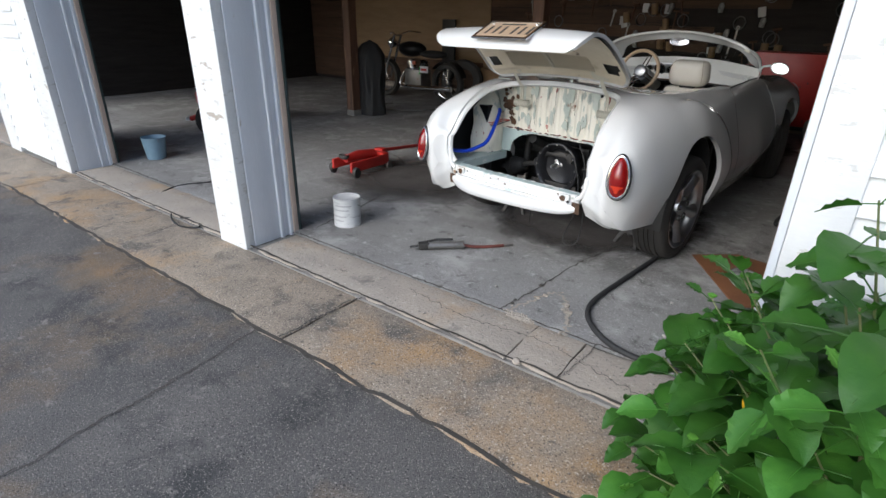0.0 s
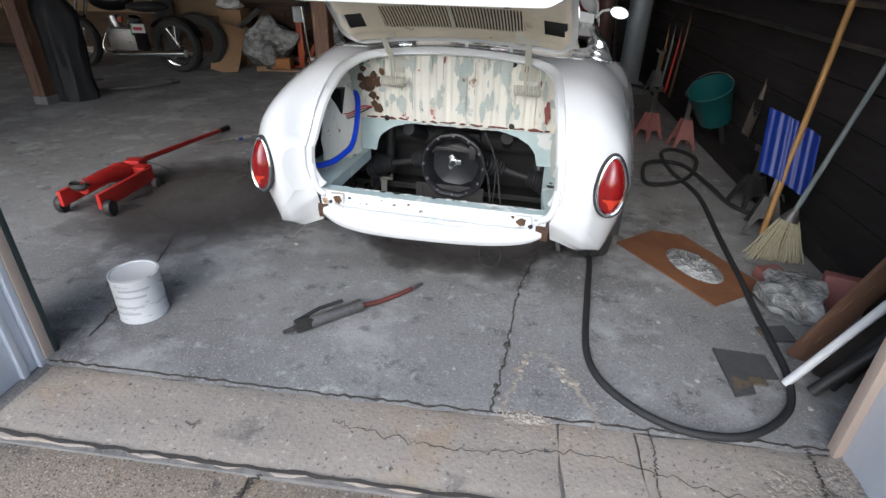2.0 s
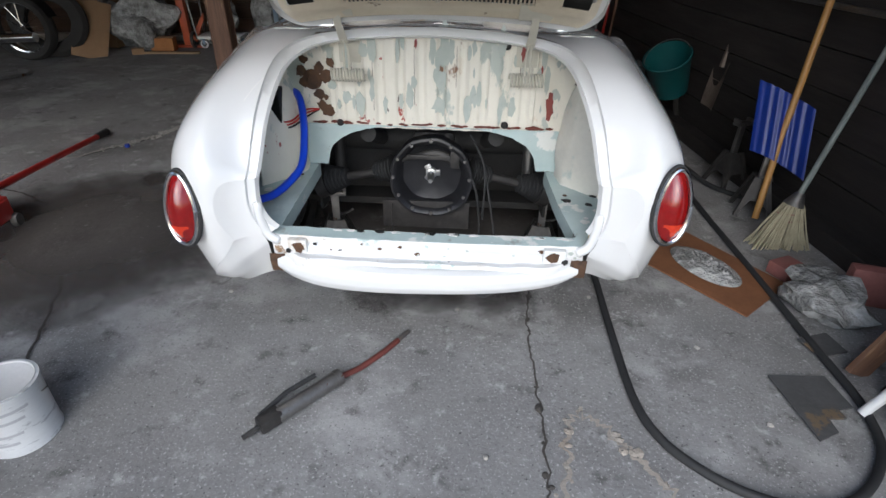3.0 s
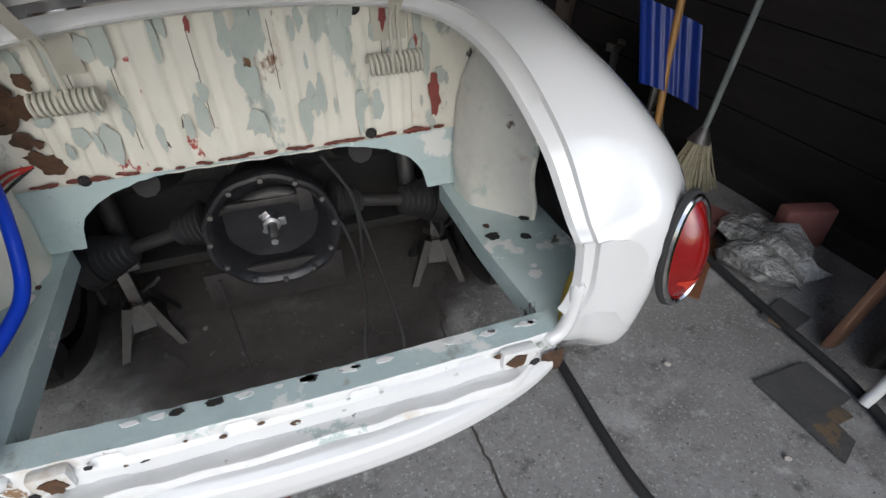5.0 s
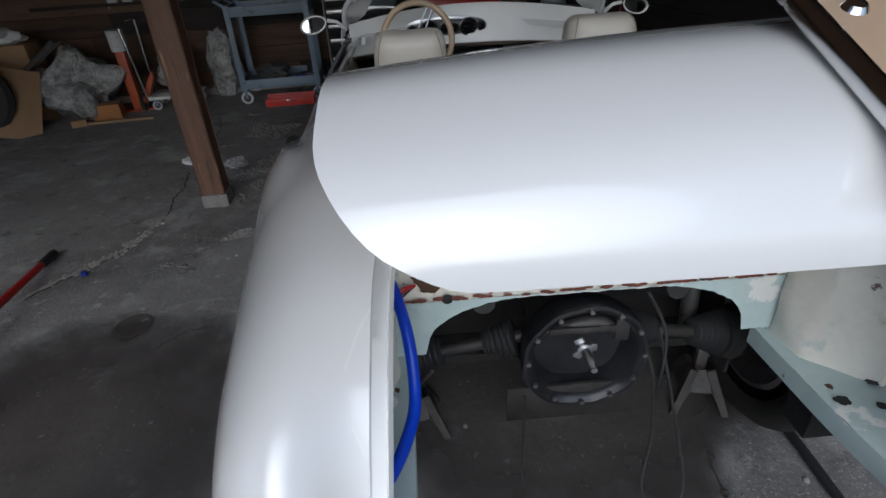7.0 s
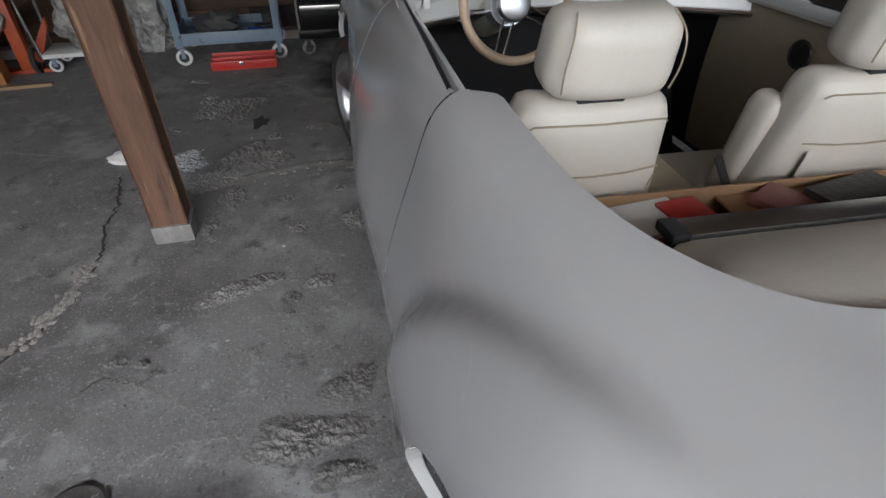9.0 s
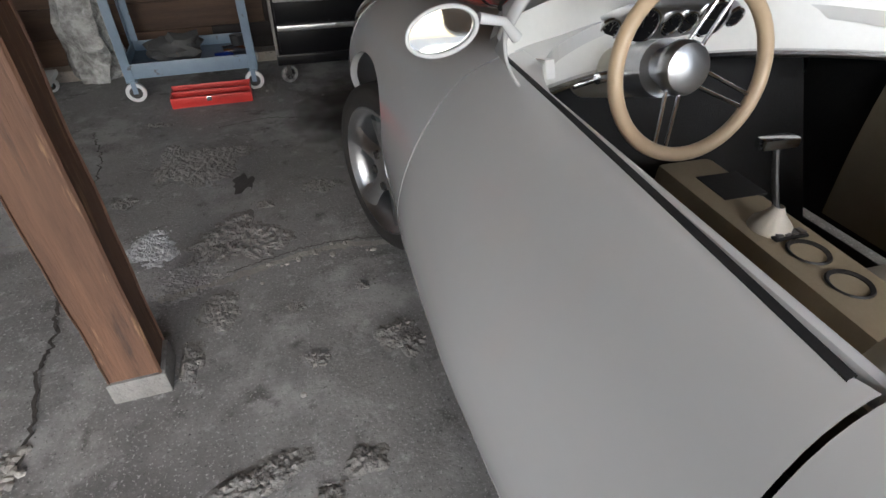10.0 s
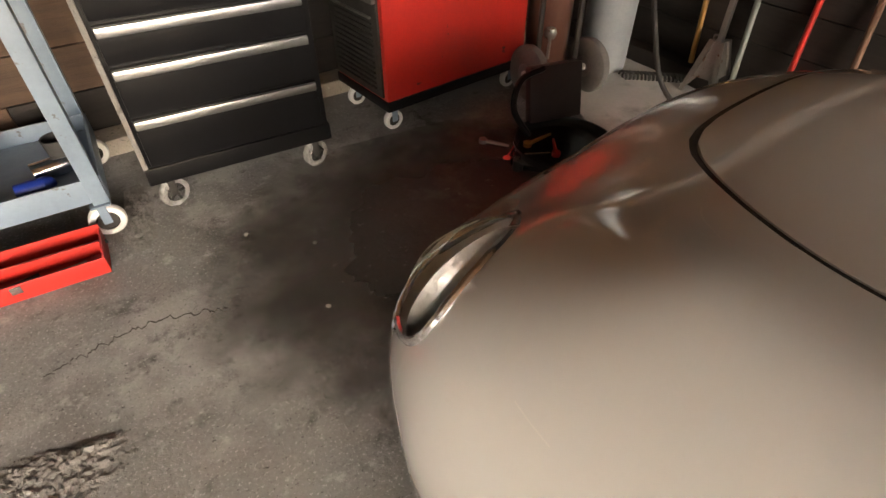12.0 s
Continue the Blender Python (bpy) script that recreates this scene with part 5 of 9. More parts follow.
for s in (-1, 1):
    part("axle_tube", Geo().tube([(s * 0.13, 0.80, 0.455), (s * 0.56, 0.86, 0.335)], 0.017, 12), M_GUN, car)
    for x0, x1, r0, r1 in ((0.15, 0.235, 0.052, 0.030), (0.345, 0.43, 0.032, 0.056)):
        path = [(s * (x0 + (x1 - x0) * i / 18), 0.80 + 0.06 * (x0 + (x1 - x0) * i / 18 - 0.13) / 0.43, 0.455 - 0.12 * (x0 + (x1 - x0) * i / 18 - 0.13) / 0.43) for i in range(19)]
        part("axle_boot", Geo().tube(path, [(r0 + (r1 - r0) * i / 18) * (1.12 if i % 3 == 1 else 0.9) for i in range(19)], 18), M_BLACK, car, "ribbed rubber boot")
    part("brake_flange", Geo().tube([(s * 0.43, 0.842, 0.372), (s * 0.47, 0.847, 0.361)], [0.062, 0.07], 20), M_GUN, car)
    part("damper", Geo().tube([(s * 0.40, 0.93, 0.33), (s * 0.395, 0.95, 0.62)], 0.024, 12), M_GUN if s < 0 else M_STEEL, car)
    part("frame_horn", Geo().tube([(s * 0.12, 1.3, 0.42), (s * 0.22, 1.0, 0.50), (s * 0.24, 0.76, 0.60)], 0.03, 10), M_UNDER, car)
    part("trailing_arm", Geo().box(s * 0.46 - 0.006, 0.80, 0.26, s * 0.46 + 0.006, 1.5, 0.34, None, 0.003), M_UNDER, car)
part("cross_tube", Geo().tube([(-0.55, 1.02, 0.50), (0.55, 1.02, 0.50)], 0.055, 14), M_UNDER, car)
# added black panel: hides the cabin back to keep the gap in shade
part("bay_wall", Geo().box(-0.62, 1.08, 0.24, 0.62, 1.09, 0.66, None, 0.002), M_UNDER, car)
part("bay_roof", Geo().sheet(lambda a, b: (-0.6 + 1.2 * a, 0.73 + 0.28 * b, 0.66 - 0.12 * b), 4, 4), M_UNDER, car)
part("cable", Geo().tube(spline([(0.10, 0.70, 0.56), (0.17, 0.69, 0.42), (0.19, 0.66, 0.22), (0.16, 0.60, 0.06), (0.22, 0.56, 0.03), (0.27, 0.60, 0.08), (0.24, 0.68, 0.30), (0.2, 0.74, 0.5)], 50), 0.0045, 6), M_BLACK, car, "hanging black cable")
part("cable", Geo().tube(spline([(0.14, 0.71, 0.63), (0.2, 0.70, 0.5), (0.2, 0.69, 0.30)], 30), 0.004, 6), M_BLACK, car)
part("drop_wire", Geo().tube([(-0.15, 0.68, 0.36), (-0.152, 0.67, 0.04)], 0.0035, 6), M_GUN, car, "thin hanging rod")
part("blue_hose", Geo().tube(spline([(-0.515, 0.70, 0.76), (-0.46, 0.66, 0.765), (-0.425, 0.58, 0.70), (-0.415, 0.48, 0.60), (-0.435, 0.40, 0.565), (-0.48, 0.31, 0.545), (-0.55, 0.22, 0.56)], 60), 0.0125, 12), M_HOSEBLUE, car, "bright blue rubber hose")
part("control_box", Geo().box(-0.59, 0.58, 0.64, -0.50, 0.71, 0.80, None, 0.008), M_BLACKENAMEL, car, "small black electrical box")
for k in range(3):
    part("wire", Geo().tube(spline([(-0.53, 0.58, 0.70 - 0.008 * k), (-0.48, 0.60, 0.69 - 0.01 * k), (-0.44, 0.67, 0.71 - 0.012 * k), (-0.40, 0.70, 0.705)], 24), 0.003, 6), M_RED if k < 2 else M_BLACK, car, "thin red wire" if k < 2 else "")
part("filler_stub", Geo().tube([(0.462, 0.165, 0.500), (0.468, 0.168, 0.53), (0.474, 0.175, 0.565), (0.485, 0.19, 0.59)], [0.016, 0.021, 0.019, 0.012], 12), mat("yellow_rubber", (0.46, 0.33, 0.02), (0.30, 0.22, 0.03), 0.5, spots=[((0.10, 0.07, 0.03), 0.2, 20)]), car, "short yellow stained tube")
# lid hinges with their springs
for x in (-0.290, 0.292):
    hg = part("hinge", Geo().box(x - 0.035, 0.700, 0.865, x + 0.035, 0.708, 0.935, None, 0.002).tube([(x - 0.008, 0.648, 0.830), (x - 0.007, 0.650, 0.92), (x - 0.004, 0.63, 0.95)], 0.0042, 6).tube([(x + 0.008, 0.648, 0.830), (x + 0.007, 0.650, 0.92), (x + 0.004, 0.63, 0.95)], 0.0042, 6), M_CREAM, car, "cream painted lid hinge")
    part("hinge_strap", Geo().sheet(lambda a, b: (x + (0.014 - 0.004 * a) * (2 * b - 1), 0.645 - 0.105 * a - 0.02 * math.sin(a * math.pi), 0.935 + 0.118 * a + 0.01 * math.sin(a * math.pi)), 12, 2), M_CREAM, hg)
    part("hinge_foot", Geo().box(-0.05, -0.035, -0.004, 0.05, 0.035, 0.004, pose(x, 0.535, 1.054, -42, 0, 0), 0.002), M_CREAM, hg)
    pts = [(x - 0.055 + 0.11 * i / 132, 0.655 + 0.0185 * math.cos(i * 2 * math.pi / 12), 0.835 + 0.0185 * math.sin(i * 2 * math.pi / 12)) for i in range(133)]
    part("spring", Geo().tube(pts, 0.0040, 6), M_CREAM, hg, "cream coil spring")

# lid: inner frame, grille and number plate
def lid_panel(windows):
    """The lid's inner skin, cut by windows given as half-open boxes of x and t."""
    nx, nt = 72, 60
    pts, fs = [], []
    grid = [[0.03 + 0.93 * j / nt for j in range(nt + 1)] for i in range(nx + 1)]
    for i in range(nx + 1):
        for j in range(nt + 1):
            t = grid[i][j]
            pts.append(((2 * i / nx - 1) * (lid_edge(t) - 0.022), t))
    for i in range(nx):
        for j in range(nt):
            q = (i * (nt + 1) + j, (i + 1) * (nt + 1) + j, (i + 1) * (nt + 1) + j + 1, i * (nt + 1) + j + 1)
            cx, ct = sum(pts[k][0] for k in q) / 4, sum(pts[k][1] for k in q) / 4
            if any(x0 < cx < x1 and t0 < ct < t1 for x0, x1, t0, t1 in windows):
                continue
            fs.append(q[::-1])
    return [lid_point(x, t, 0.022 + 0.010 * ease((0.44 - abs(x)) / 0.03) * ease((t - 0.06) / 0.04)) for x, t in pts], fs


GX, GT = 0.27, (0.13, 0.29)
iv, if_ = lid_panel([(-GX, GX, *GT), (-0.42, -0.345, 0.14, 0.25), (0.345, 0.42, 0.14, 0.25), (-0.36, -0.05, 0.52, 0.80), (0.05, 0.36, 0.52, 0.80)])
M_LIDIN = mat("tan_cream_lid_paint", (0.66, 0.59, 0.46), (0.56, 0.49, 0.37), 0.45, scale=5, bump=0.15, spots=[((0.40, 0.33, 0.22), 0.2, 5, 0.1), ((0.16, 0.11, 0.07), 0.1, 12, 0.04)])
part("lid_frame", Geo().add(iv, if_), M_LIDIN, lid, "cream inner lid frame")
for i in range(46):
    x = -GX + 2 * GX * (i + 0.5) / 46
    if abs(x) < 0.010:
        continue
    g = Geo().tube([lid_point(x, GT[0] - 0.01 + (GT[1] - GT[0] + 0.02) * k / 4, 0.028) for k in range(5)], 0.0034, 4)
    part("grille_slat", g, M_LIDIN, lid)
part("grille_divider", Geo().tube([lid_point(0, GT[0] - 0.01 + (GT[1] - GT[0] + 0.02) * k / 4, 0.03) for k in range(5)], 0.009, 6), M_CREAM, lid)
part("lid_lining", Geo().sheet(lambda a, b: lid_point((2 * a - 1) * (lid_edge(0.09 + 0.79 * b) - 0.04), 0.09 + 0.79 * b, 0.010), 20, 24), M_UNDER, lid)
part("lid_latch", Geo().box(-0.02, 0.0, -0.012, 0.02, 0.03, 0.012, Matrix.Translation(Vector(lid_point(0, 0.93, 0.04))), 0.004), M_STEEL, lid)
p0, p1 = Vector(lid_point(0, 0.86)), Vector(lid_point(0, 0.76))
slope = math.degrees(math.atan2(p1.z - p0.z, p1.y - p0.y))
pc = (Vector(lid_point(0, 0.86)) + Vector(lid_point(0, 0.76))) / 2
plate = part("number_plate", Geo().box(-0.152, -0.076, 0, 0.152, 0.076, 0.004, None, 0.002), mat("sandy_plate_paint", (0.50, 0.36, 0.24), (0.42, 0.31, 0.21), 0.5), lid, "sand-coloured plate in a chrome frame with dark bars", m=Matrix.Translation(pc) @ Matrix.Rotation(radians(slope), 4, "X") @ Matrix.Translation(Vector((0.016, 0, 0.008))) @ Matrix.Diagonal((1, 1 / 0.87, 1, 1)))
g = Geo()
for x0, y0, x1, y1 in ((-0.165, -0.09, 0.165, -0.074), (-0.165, 0.074, 0.165, 0.09), (-0.165, -0.074, -0.15, 0.074), (0.15, -0.074, 0.165, 0.074)):
    g.box(x0, y0, -0.004, x1, y1, 0.007, None, 0.003)
part("plate_frame", g, M_CHROME, plate)
for i in range(6):
    x = -0.125 + 0.045 * i + (0.02 if i > 2 else 0)
    part("plate_bar", Geo().box(x + 0.008, -0.045, 0.004, x + 0.022, 0.03, 0.0055), M_GUN, plate)
part("plate_bar", Geo().box(-0.07, 0.046, 0.004, 0.07, 0.058, 0.0055), M_GUN, plate)
for x in (-0.13, 0.13):
    part("screw", Geo().lathe([(0.0, 0.009), (0.006, 0.008), (0.009, 0.003)], 12, pose(x, 0.058, 0.0)), M_CHROME, plate)

# tail lamps
M_LENS = mat("red_lens", (0.24, 0.007, 0.007), (0.17, 0.005, 0.005), 0.10, scale=30, bump=0.08, grain=90, coat=0.5, rvar=0.05)
M_LENS2 = mat("orange_red_reflector", (0.62, 0.05, 0.015), (0.55, 0.03, 0.01), 0.15, scale=60, bump=0.5, grain=160, coat=0.4)
for s in (-1, 1):
    lm = pose(s * 0.652, 0.160 if s > 0 else 0.132, 0.646 if s > 0 else 0.596, 82, 0, s * 14)

    def oval(k, q):
        return lambda a, b: (0.046 * k * b * math.cos(2 * math.pi * a) * (1 - 0.16 * math.sin(2 * math.pi * a) * b), 0.098 * k * b * math.sin(2 * math.pi * a), q * (1 - b ** 2.4))
    lamp = part("tail_lamp", Geo().sheet(oval(1.0, 0.034), 40, 10), M_LENS, car, "oval red tail lamp", m=lm)
    pts = [(0.047 * math.cos(t) * (1 - 0.16 * math.sin(t)), 0.100 * math.sin(t), 0.004) for t in [2 * math.pi * i / 40 for i in range(41)]]
    part("bezel", Geo().tube(pts, 0.0065, 8, False), M_CHROME, lamp, "chrome rim")
    pts = [(0.053 * math.cos(t) * (1 - 0.16 * math.sin(t)), 0.107 * math.sin(t), -0.004) for t in [2 * math.pi * i / 40 for i in range(41)]]
    part("gasket", Geo().tube(pts, 0.006, 6, False), M_BLACK, lamp)
    part("reflector", Geo().sheet(lambda a, b: ((0.031 - 0.009 * b) * (2 * a - 1), -0.040 - 0.038 * b, 0.0350 * (1 - (((0.031 * (2 * a - 1)) / 0.052) ** 2 + ((0.040 + 0.038 * b) / 0.098) ** 2) ** 1.2)), 10, 8), M_LENS2, lamp)


# ---- wheels ----
def wheel(x, y, s, turn=0, r=0.312):
    prof = [(0.225, -0.086), (0.240, -0.096), (0.266, -0.100), (0.292, -0.094), (0.307, -0.078), (r, -0.052), (r - 0.006, -0.050), (r - 0.006, -0.044), (r, -0.042), (r + 0.001, -0.018), (r - 0.006, -0.016), (r - 0.006, -0.009), (r + 0.001, -0.007), (r + 0.001, 0.007), (r - 0.006, 0.009), (r - 0.006, 0.016), (r + 0.001, 0.018), (r, 0.042), (r - 0.006, 0.044), (r - 0.006, 0.050), (r, 0.052), (0.307, 0.078), (0.292, 0.094), (0.266, 0.100), (0.240, 0.096), (0.225, 0.086)]
    m = pose(x, y, r, 0, 0, turn) @ pose(0, 0, 0, 0, s * 90, 0)
    t = part("wheel", Geo().lathe(prof, 56), M_TYRE, car, "black tyre on a silver five-spoke rim", m=m)
    part("rim", Geo().lathe([(0.18, -0.085), (0.195, -0.08), (0.208, -0.02), (0.198, 0.03), (0.204, 0.07), (0.217, 0.082), (0.231, 0.096), (0.237, 0.094), (0.234, 0.080)], 48), M_ALU, t, "silver rim")
    for k in range(5):
        def spoke(a, b):
            rr = 0.05 + 0.155 * a
            w = 0.044 - 0.012 * math.sin(a * math.pi) + 0.02 * max(0, a - 0.7)
            return (rr, w * (2 * b - 1), 0.048 + 0.03 * (1 - (2 * b - 1) ** 2) - 0.012 * (1 - a) + 0.02 * a)
        part("spoke", Geo().sheet(spoke, 10, 8), M_ALU, t, m=Matrix.Rotation(radians(72 * k), 4, "Z"))
        part("lug_hole", Geo().lathe([(0.0, 0.071), (0.011, 0.071), (0.013, 0.078), (0.016, 0.0785), (0.018, 0.066)], 14, pose(0.062, 0, 0)), M_GUN, t, m=Matrix.Rotation(radians(72 * k + 36), 4, "Z"))
    part("hub_cap", Geo().lathe([(0.0, 0.078), (0.03, 0.077), (0.036, 0.072), (0.072, 0.068), (0.078, 0.05)], 24), M_ALU, t)
    part("brake_drum", Geo().lathe([(0.0, 0.0), (0.13, 0.0), (0.135, -0.06), (0.0, -0.06)], 24), M_GUN, t)


for y, x, turn in ((REAR_AXLE, 0.69, 0), (FRONT_AXLE, 0.752, 19)):
    for s in (-1, 1):
        wheel(s * x, y, s, turn)
from mathutils.bvhtree import BVHTree

# ---- cockpit ----
SKIN = BVHTree.FromPolygons(skin_v, skin_f)


def skin_top(x, y):
    """Height of the outer skin over a point of the plan."""
    return SKIN.ray_cast(Vector((x, y, 2)), Vector((0, 0, -1)))[0].z


part("cabin_floor", Geo().box(-0.66, 1.2, 0.235, 0.66, 2.95, 0.26, None, 0.005), M_CARPET, car, "black carpeted floor")
part("toe_board", Geo().sheet(lambda a, b: (-0.64 + 1.28 * a, 2.70 + 0.25 * b, 0.26 + 0.5 * b), 4, 6), M_CARPET, car)
part("cabin_back", Geo().sheet(lambda a, b: (-0.62 + 1.24 * a, 1.28 - 0.10 * b - 0.12 * (1 - (2 * a - 1) ** 2) * b, 0.26 + 0.56 * b), 10, 8), M_TAN, car)
part("hood_well", Geo().sheet(lambda a, b: ((-0.575 + 1.15 * a) * (1 + 0.02 * b), 1.05 + 0.16 * ease((abs(2 * a - 1) - 0.72) / 0.28) * (1 - b) + 0.26 * b * (1 - 0.5 * ease((abs(2 * a - 1) - 0.72) / 0.28)), 0.928 - 0.075 * b ** 1.5 + 0.012 * math.sin(b * math.pi)), 40, 14), M_LEATHER, car, "cream padded folded-roof cover behind the seats")
for s in (-1, 1):
    dp = part("door_panel", Geo().sheet(lambda a, b: (s * (0.668 - 0.02 * math.sin(b * math.pi)), 1.62 + 1.05 * a, 0.30 + 0.59 * b), 16, 8), M_TAN, car, "tan door trim panel")
    part("panel_roll", Geo().tube([(s * 0.655, 1.62, 0.888), (s * 0.655, 2.6, 0.888)], 0.012, 8), M_CREAM, dp)
    part("door_pull", Geo().box(s * 0.635 - 0.008, 1.85, 0.68, s * 0.635 + 0.008, 2.06, 0.72, None, 0.007), M_BLACK, dp, "black arm rest pull")
    part("handle_recess", Geo().lathe([(0.0, 0.0), (0.038, 0.0), (0.042, 0.006), (0.046, 0.0)], 20, pose(s * 0.645, 2.25, 0.78, 0, -s * 90, 0)), M_GUN, dp)
    part("window_slot", Geo().sheet(lambda a, b: (s * (0.679 - 0.014 * a + 0.008 * (min(max(b, 0.25), 0.75) - 0.5) * 2), 1.76 + 0.80 * a, skin_top(0.679 - 0.014 * a + 0.008 * (min(max(b, 0.25), 0.75) - 0.5) * 2, 1.76 + 0.80 * a) + (0.0025 if 0.2 < b < 0.8 else -0.02)), 40, 4), M_BLACK, car, "black window channel")
    part("door_capping", Geo().box(s * 0.652 - 0.008, 1.74, 0.88, s * 0.652 + 0.008, 2.52, 0.922, None, 0.006), M_BODY, car, "pale door top strip")


def puff(x0, y0, z0, x1, y1, z1, m=None, r=0.06, bow=0.0):
    """A padded block."""
    cx, cy, cz = (x0 + x1) / 2, (y0 + y1) / 2, (z0 + z1) / 2
    hx, hy, hz = (x1 - x0) / 2, (y1 - y0) / 2, (z1 - z0) / 2
    bm = bmesh.new()
    bmesh.ops.create_cube(bm, size=2)
    bmesh.ops.subdivide_edges(bm, edges=bm.edges[:], cuts=9, use_grid_fill=True)
    geo = Geo()
    bm.verts.index_update()
    for q in bm.verts:
        c = [q.co.x * hx, q.co.y * hy, q.co.z * hz]
        inner = [max(-h + r, min(h - r, k)) for k, h in zip(c, (hx, hy, hz))]
        d = Vector([a - b for a, b in zip(c, inner)])
        if d.length > 1e-6:
            d = d.normalized() * r
        p = Vector(inner) + d
        p.y += bow * (1 - q.co.x ** 2)
        geo.v.append(Vector((cx, cy, cz)) + p)
    geo.f = [[q.index for q in g_.verts] for g_ in bm.faces]
    bm.free()
    if m is not None:
        geo.v = [m @ q for q in geo.v]
    return geo


def taper(geo, z0, z1, k):
    """Narrows a padded block towards its top."""
    geo.v = [Vector((q[0] * (1 - k * min(1, max(0, (q[2] - z0) / (z1 - z0)))), q[1], q[2])) for q in geo.v]
    return geo


def seat(x, lean, name_label):
    base = part("seat_base", puff(x - 0.235, 1.80, 0.27, x + 0.235, 2.28, 0.42, None, 0.05), M_LEATHER, car, name_label)
    part("cushion", puff(x - 0.225, 1.86, 0.38, x + 0.225, 2.27, 0.48, None, 0.045), M_LEATHER, base)
    bm_ = Matrix.Translation((x, 1.86, 0.42)) @ Matrix.Rotation(radians(lean), 4, "X")
    back = part("backrest", taper(puff(-0.215, -0.065, 0.0, 0.215, 0.055, 0.485, None, 0.045, -0.02), 0.1, 0.48, 0.24), M_LEATHER, base, m=bm_)
    for sx in (-1, 1):
        part("bolster", taper(puff(sx * 0.185 - 0.04, 0.0, 0.03, sx * 0.185 + 0.04, 0.105, 0.40, None, 0.038), 0.1, 0.4, 0.10), M_LEATHER, back)
    part("back_pocket", Geo().sheet(lambda a, b: ((2 * a - 1) * (0.165 - 0.025 * b), -0.089 - 0.007 * math.sin(a * math.pi) - 0.004 * math.sin(b * math.pi), 0.05 + 0.27 * b), 14, 10), M_LEATHER, back)
    part("seam", Geo().tube([(-0.158, -0.080, 0.335), (-0.08, -0.095, 0.335), (0, -0.099, 0.335), (0.08, -0.095, 0.335), (0.158, -0.080, 0.335)], 0.0022, 6).tube([(-0.150, -0.066, 0.44), (-0.14, -0.074, 0.452), (0, -0.086, 0.456), (0.14, -0.074, 0.452), (0.150, -0.066, 0.44)], 0.0022, 6).tube([(0.165, -0.075, 0.05), (0.13, -0.090, 0.20), (0.16, -0.078, 0.31)], 0.002, 6), M_TAN, back)
    rest = part("headrest", taper(puff(-0.135, -0.080, 0.498, 0.135, 0.050, 0.665, None, 0.05, -0.02), 0.5, 0.66, 0.08), M_LEATHER, back)
    for sx in (-1, 1):
        part("headrest_seam", Geo().tube(spline([(sx * 0.108, -0.088, 0.53), (sx * 0.112, -0.093, 0.58), (sx * 0.105, -0.086, 0.635), (sx * 0.092, -0.05, 0.664)], 14), 0.0018, 5), M_TAN, rest)
    part("headrest_gap", Geo().box(-0.05, -0.05, 0.475, 0.05, 0.02, 0.50, None, 0.004), M_BLACK, back)
    return base


seat(-0.388, 10, "cream vinyl driver's seat with headrest")
seat(0.305, 6, "cream vinyl passenger's seat with headrest")
part("rear_cushion", puff(-0.12, 1.55, 0.28, 0.34, 1.80, 0.40, None, 0.04), M_LEATHER, car)
# console
con = part("console", Geo().box(-0.130, 1.72, 0.255, 0.045, 2.72, 0.545, None, 0.02), M_TAN, car, "tan centre console")
for y, x in ((2.265, -0.045), (2.155, -0.048)):
    part("cup_holder", Geo().lathe([(0.0, -0.05), (0.034, -0.05), (0.037, 0.0), (0.044, 0.004), (0.047, 0.0)], 24, pose(x, y, 0.548)), M_GUN, con)
part("switch_panel", Geo().box(-0.085, 2.315, 0.545, 0.005, 2.345, 0.552, None, 0.002), M_GUN, con)
for k in range(4):
    part("switch", Geo().box(-0.078 + 0.021 * k, 2.320, 0.552, -0.063 + 0.021 * k, 2.340, 0.558, None, 0.002), M_STEEL, con)
part("gear_gaiter", Geo().lathe([(0.05, 0.0), (0.045, 0.015), (0.022, 0.04), (0.012, 0.06)], 16, pose(-0.055, 2.37, 0.545)), M_LEATHER, con)
part("gear_lever", Geo().tube(spline([(-0.055, 2.36, 0.57), (-0.052, 2.41, 0.65), (-0.048, 2.447, 0.72)], 12), 0.008, 8), M_GUN, con)
part("lever_handle", Geo().box(-0.098, 2.43, 0.715, 0.002, 2.465, 0.742, None, 0.009), M_CHROME, con, "chrome T-handle")
part("console_recess", Geo().box(-0.075, 2.50, 0.54, 0.055, 2.62, 0.5475, None, 0.002), M_BLACK, con)
# dashboard
def dash(a, b):
    x = -0.67 + 1.34 * a
    k = (x / 0.67) ** 2
    return (x, 2.775 - 0.20 * k - 0.05 * b, (1.035 - 0.045 * k) * (1 - b) + 0.838 * b)


da = part("dashboard", Geo().sheet(dash, 40, 10), mat("white_dash_paint", (0.78, 0.78, 0.75), (0.72, 0.72, 0.69), 0.35, bump=0.03, coat=0.3), car, "white painted dashboard")
part("dash_strip", Geo().tube([dash(i / 40, 1.0) for i in range(41)], 0.012, 8), M_CHROME, car, "bright lower dash strip")
part("dash_underside", Geo().sheet(lambda a, b: (-0.64 + 1.28 * a, 2.725 - 0.20 * (2 * a - 1) ** 2 + 0.15 * b, 0.837 - 0.04 * b), 20, 2), M_UNDER, car)
gm = pose(-0.14, 2.728, 0.930, 107, 0, 6)
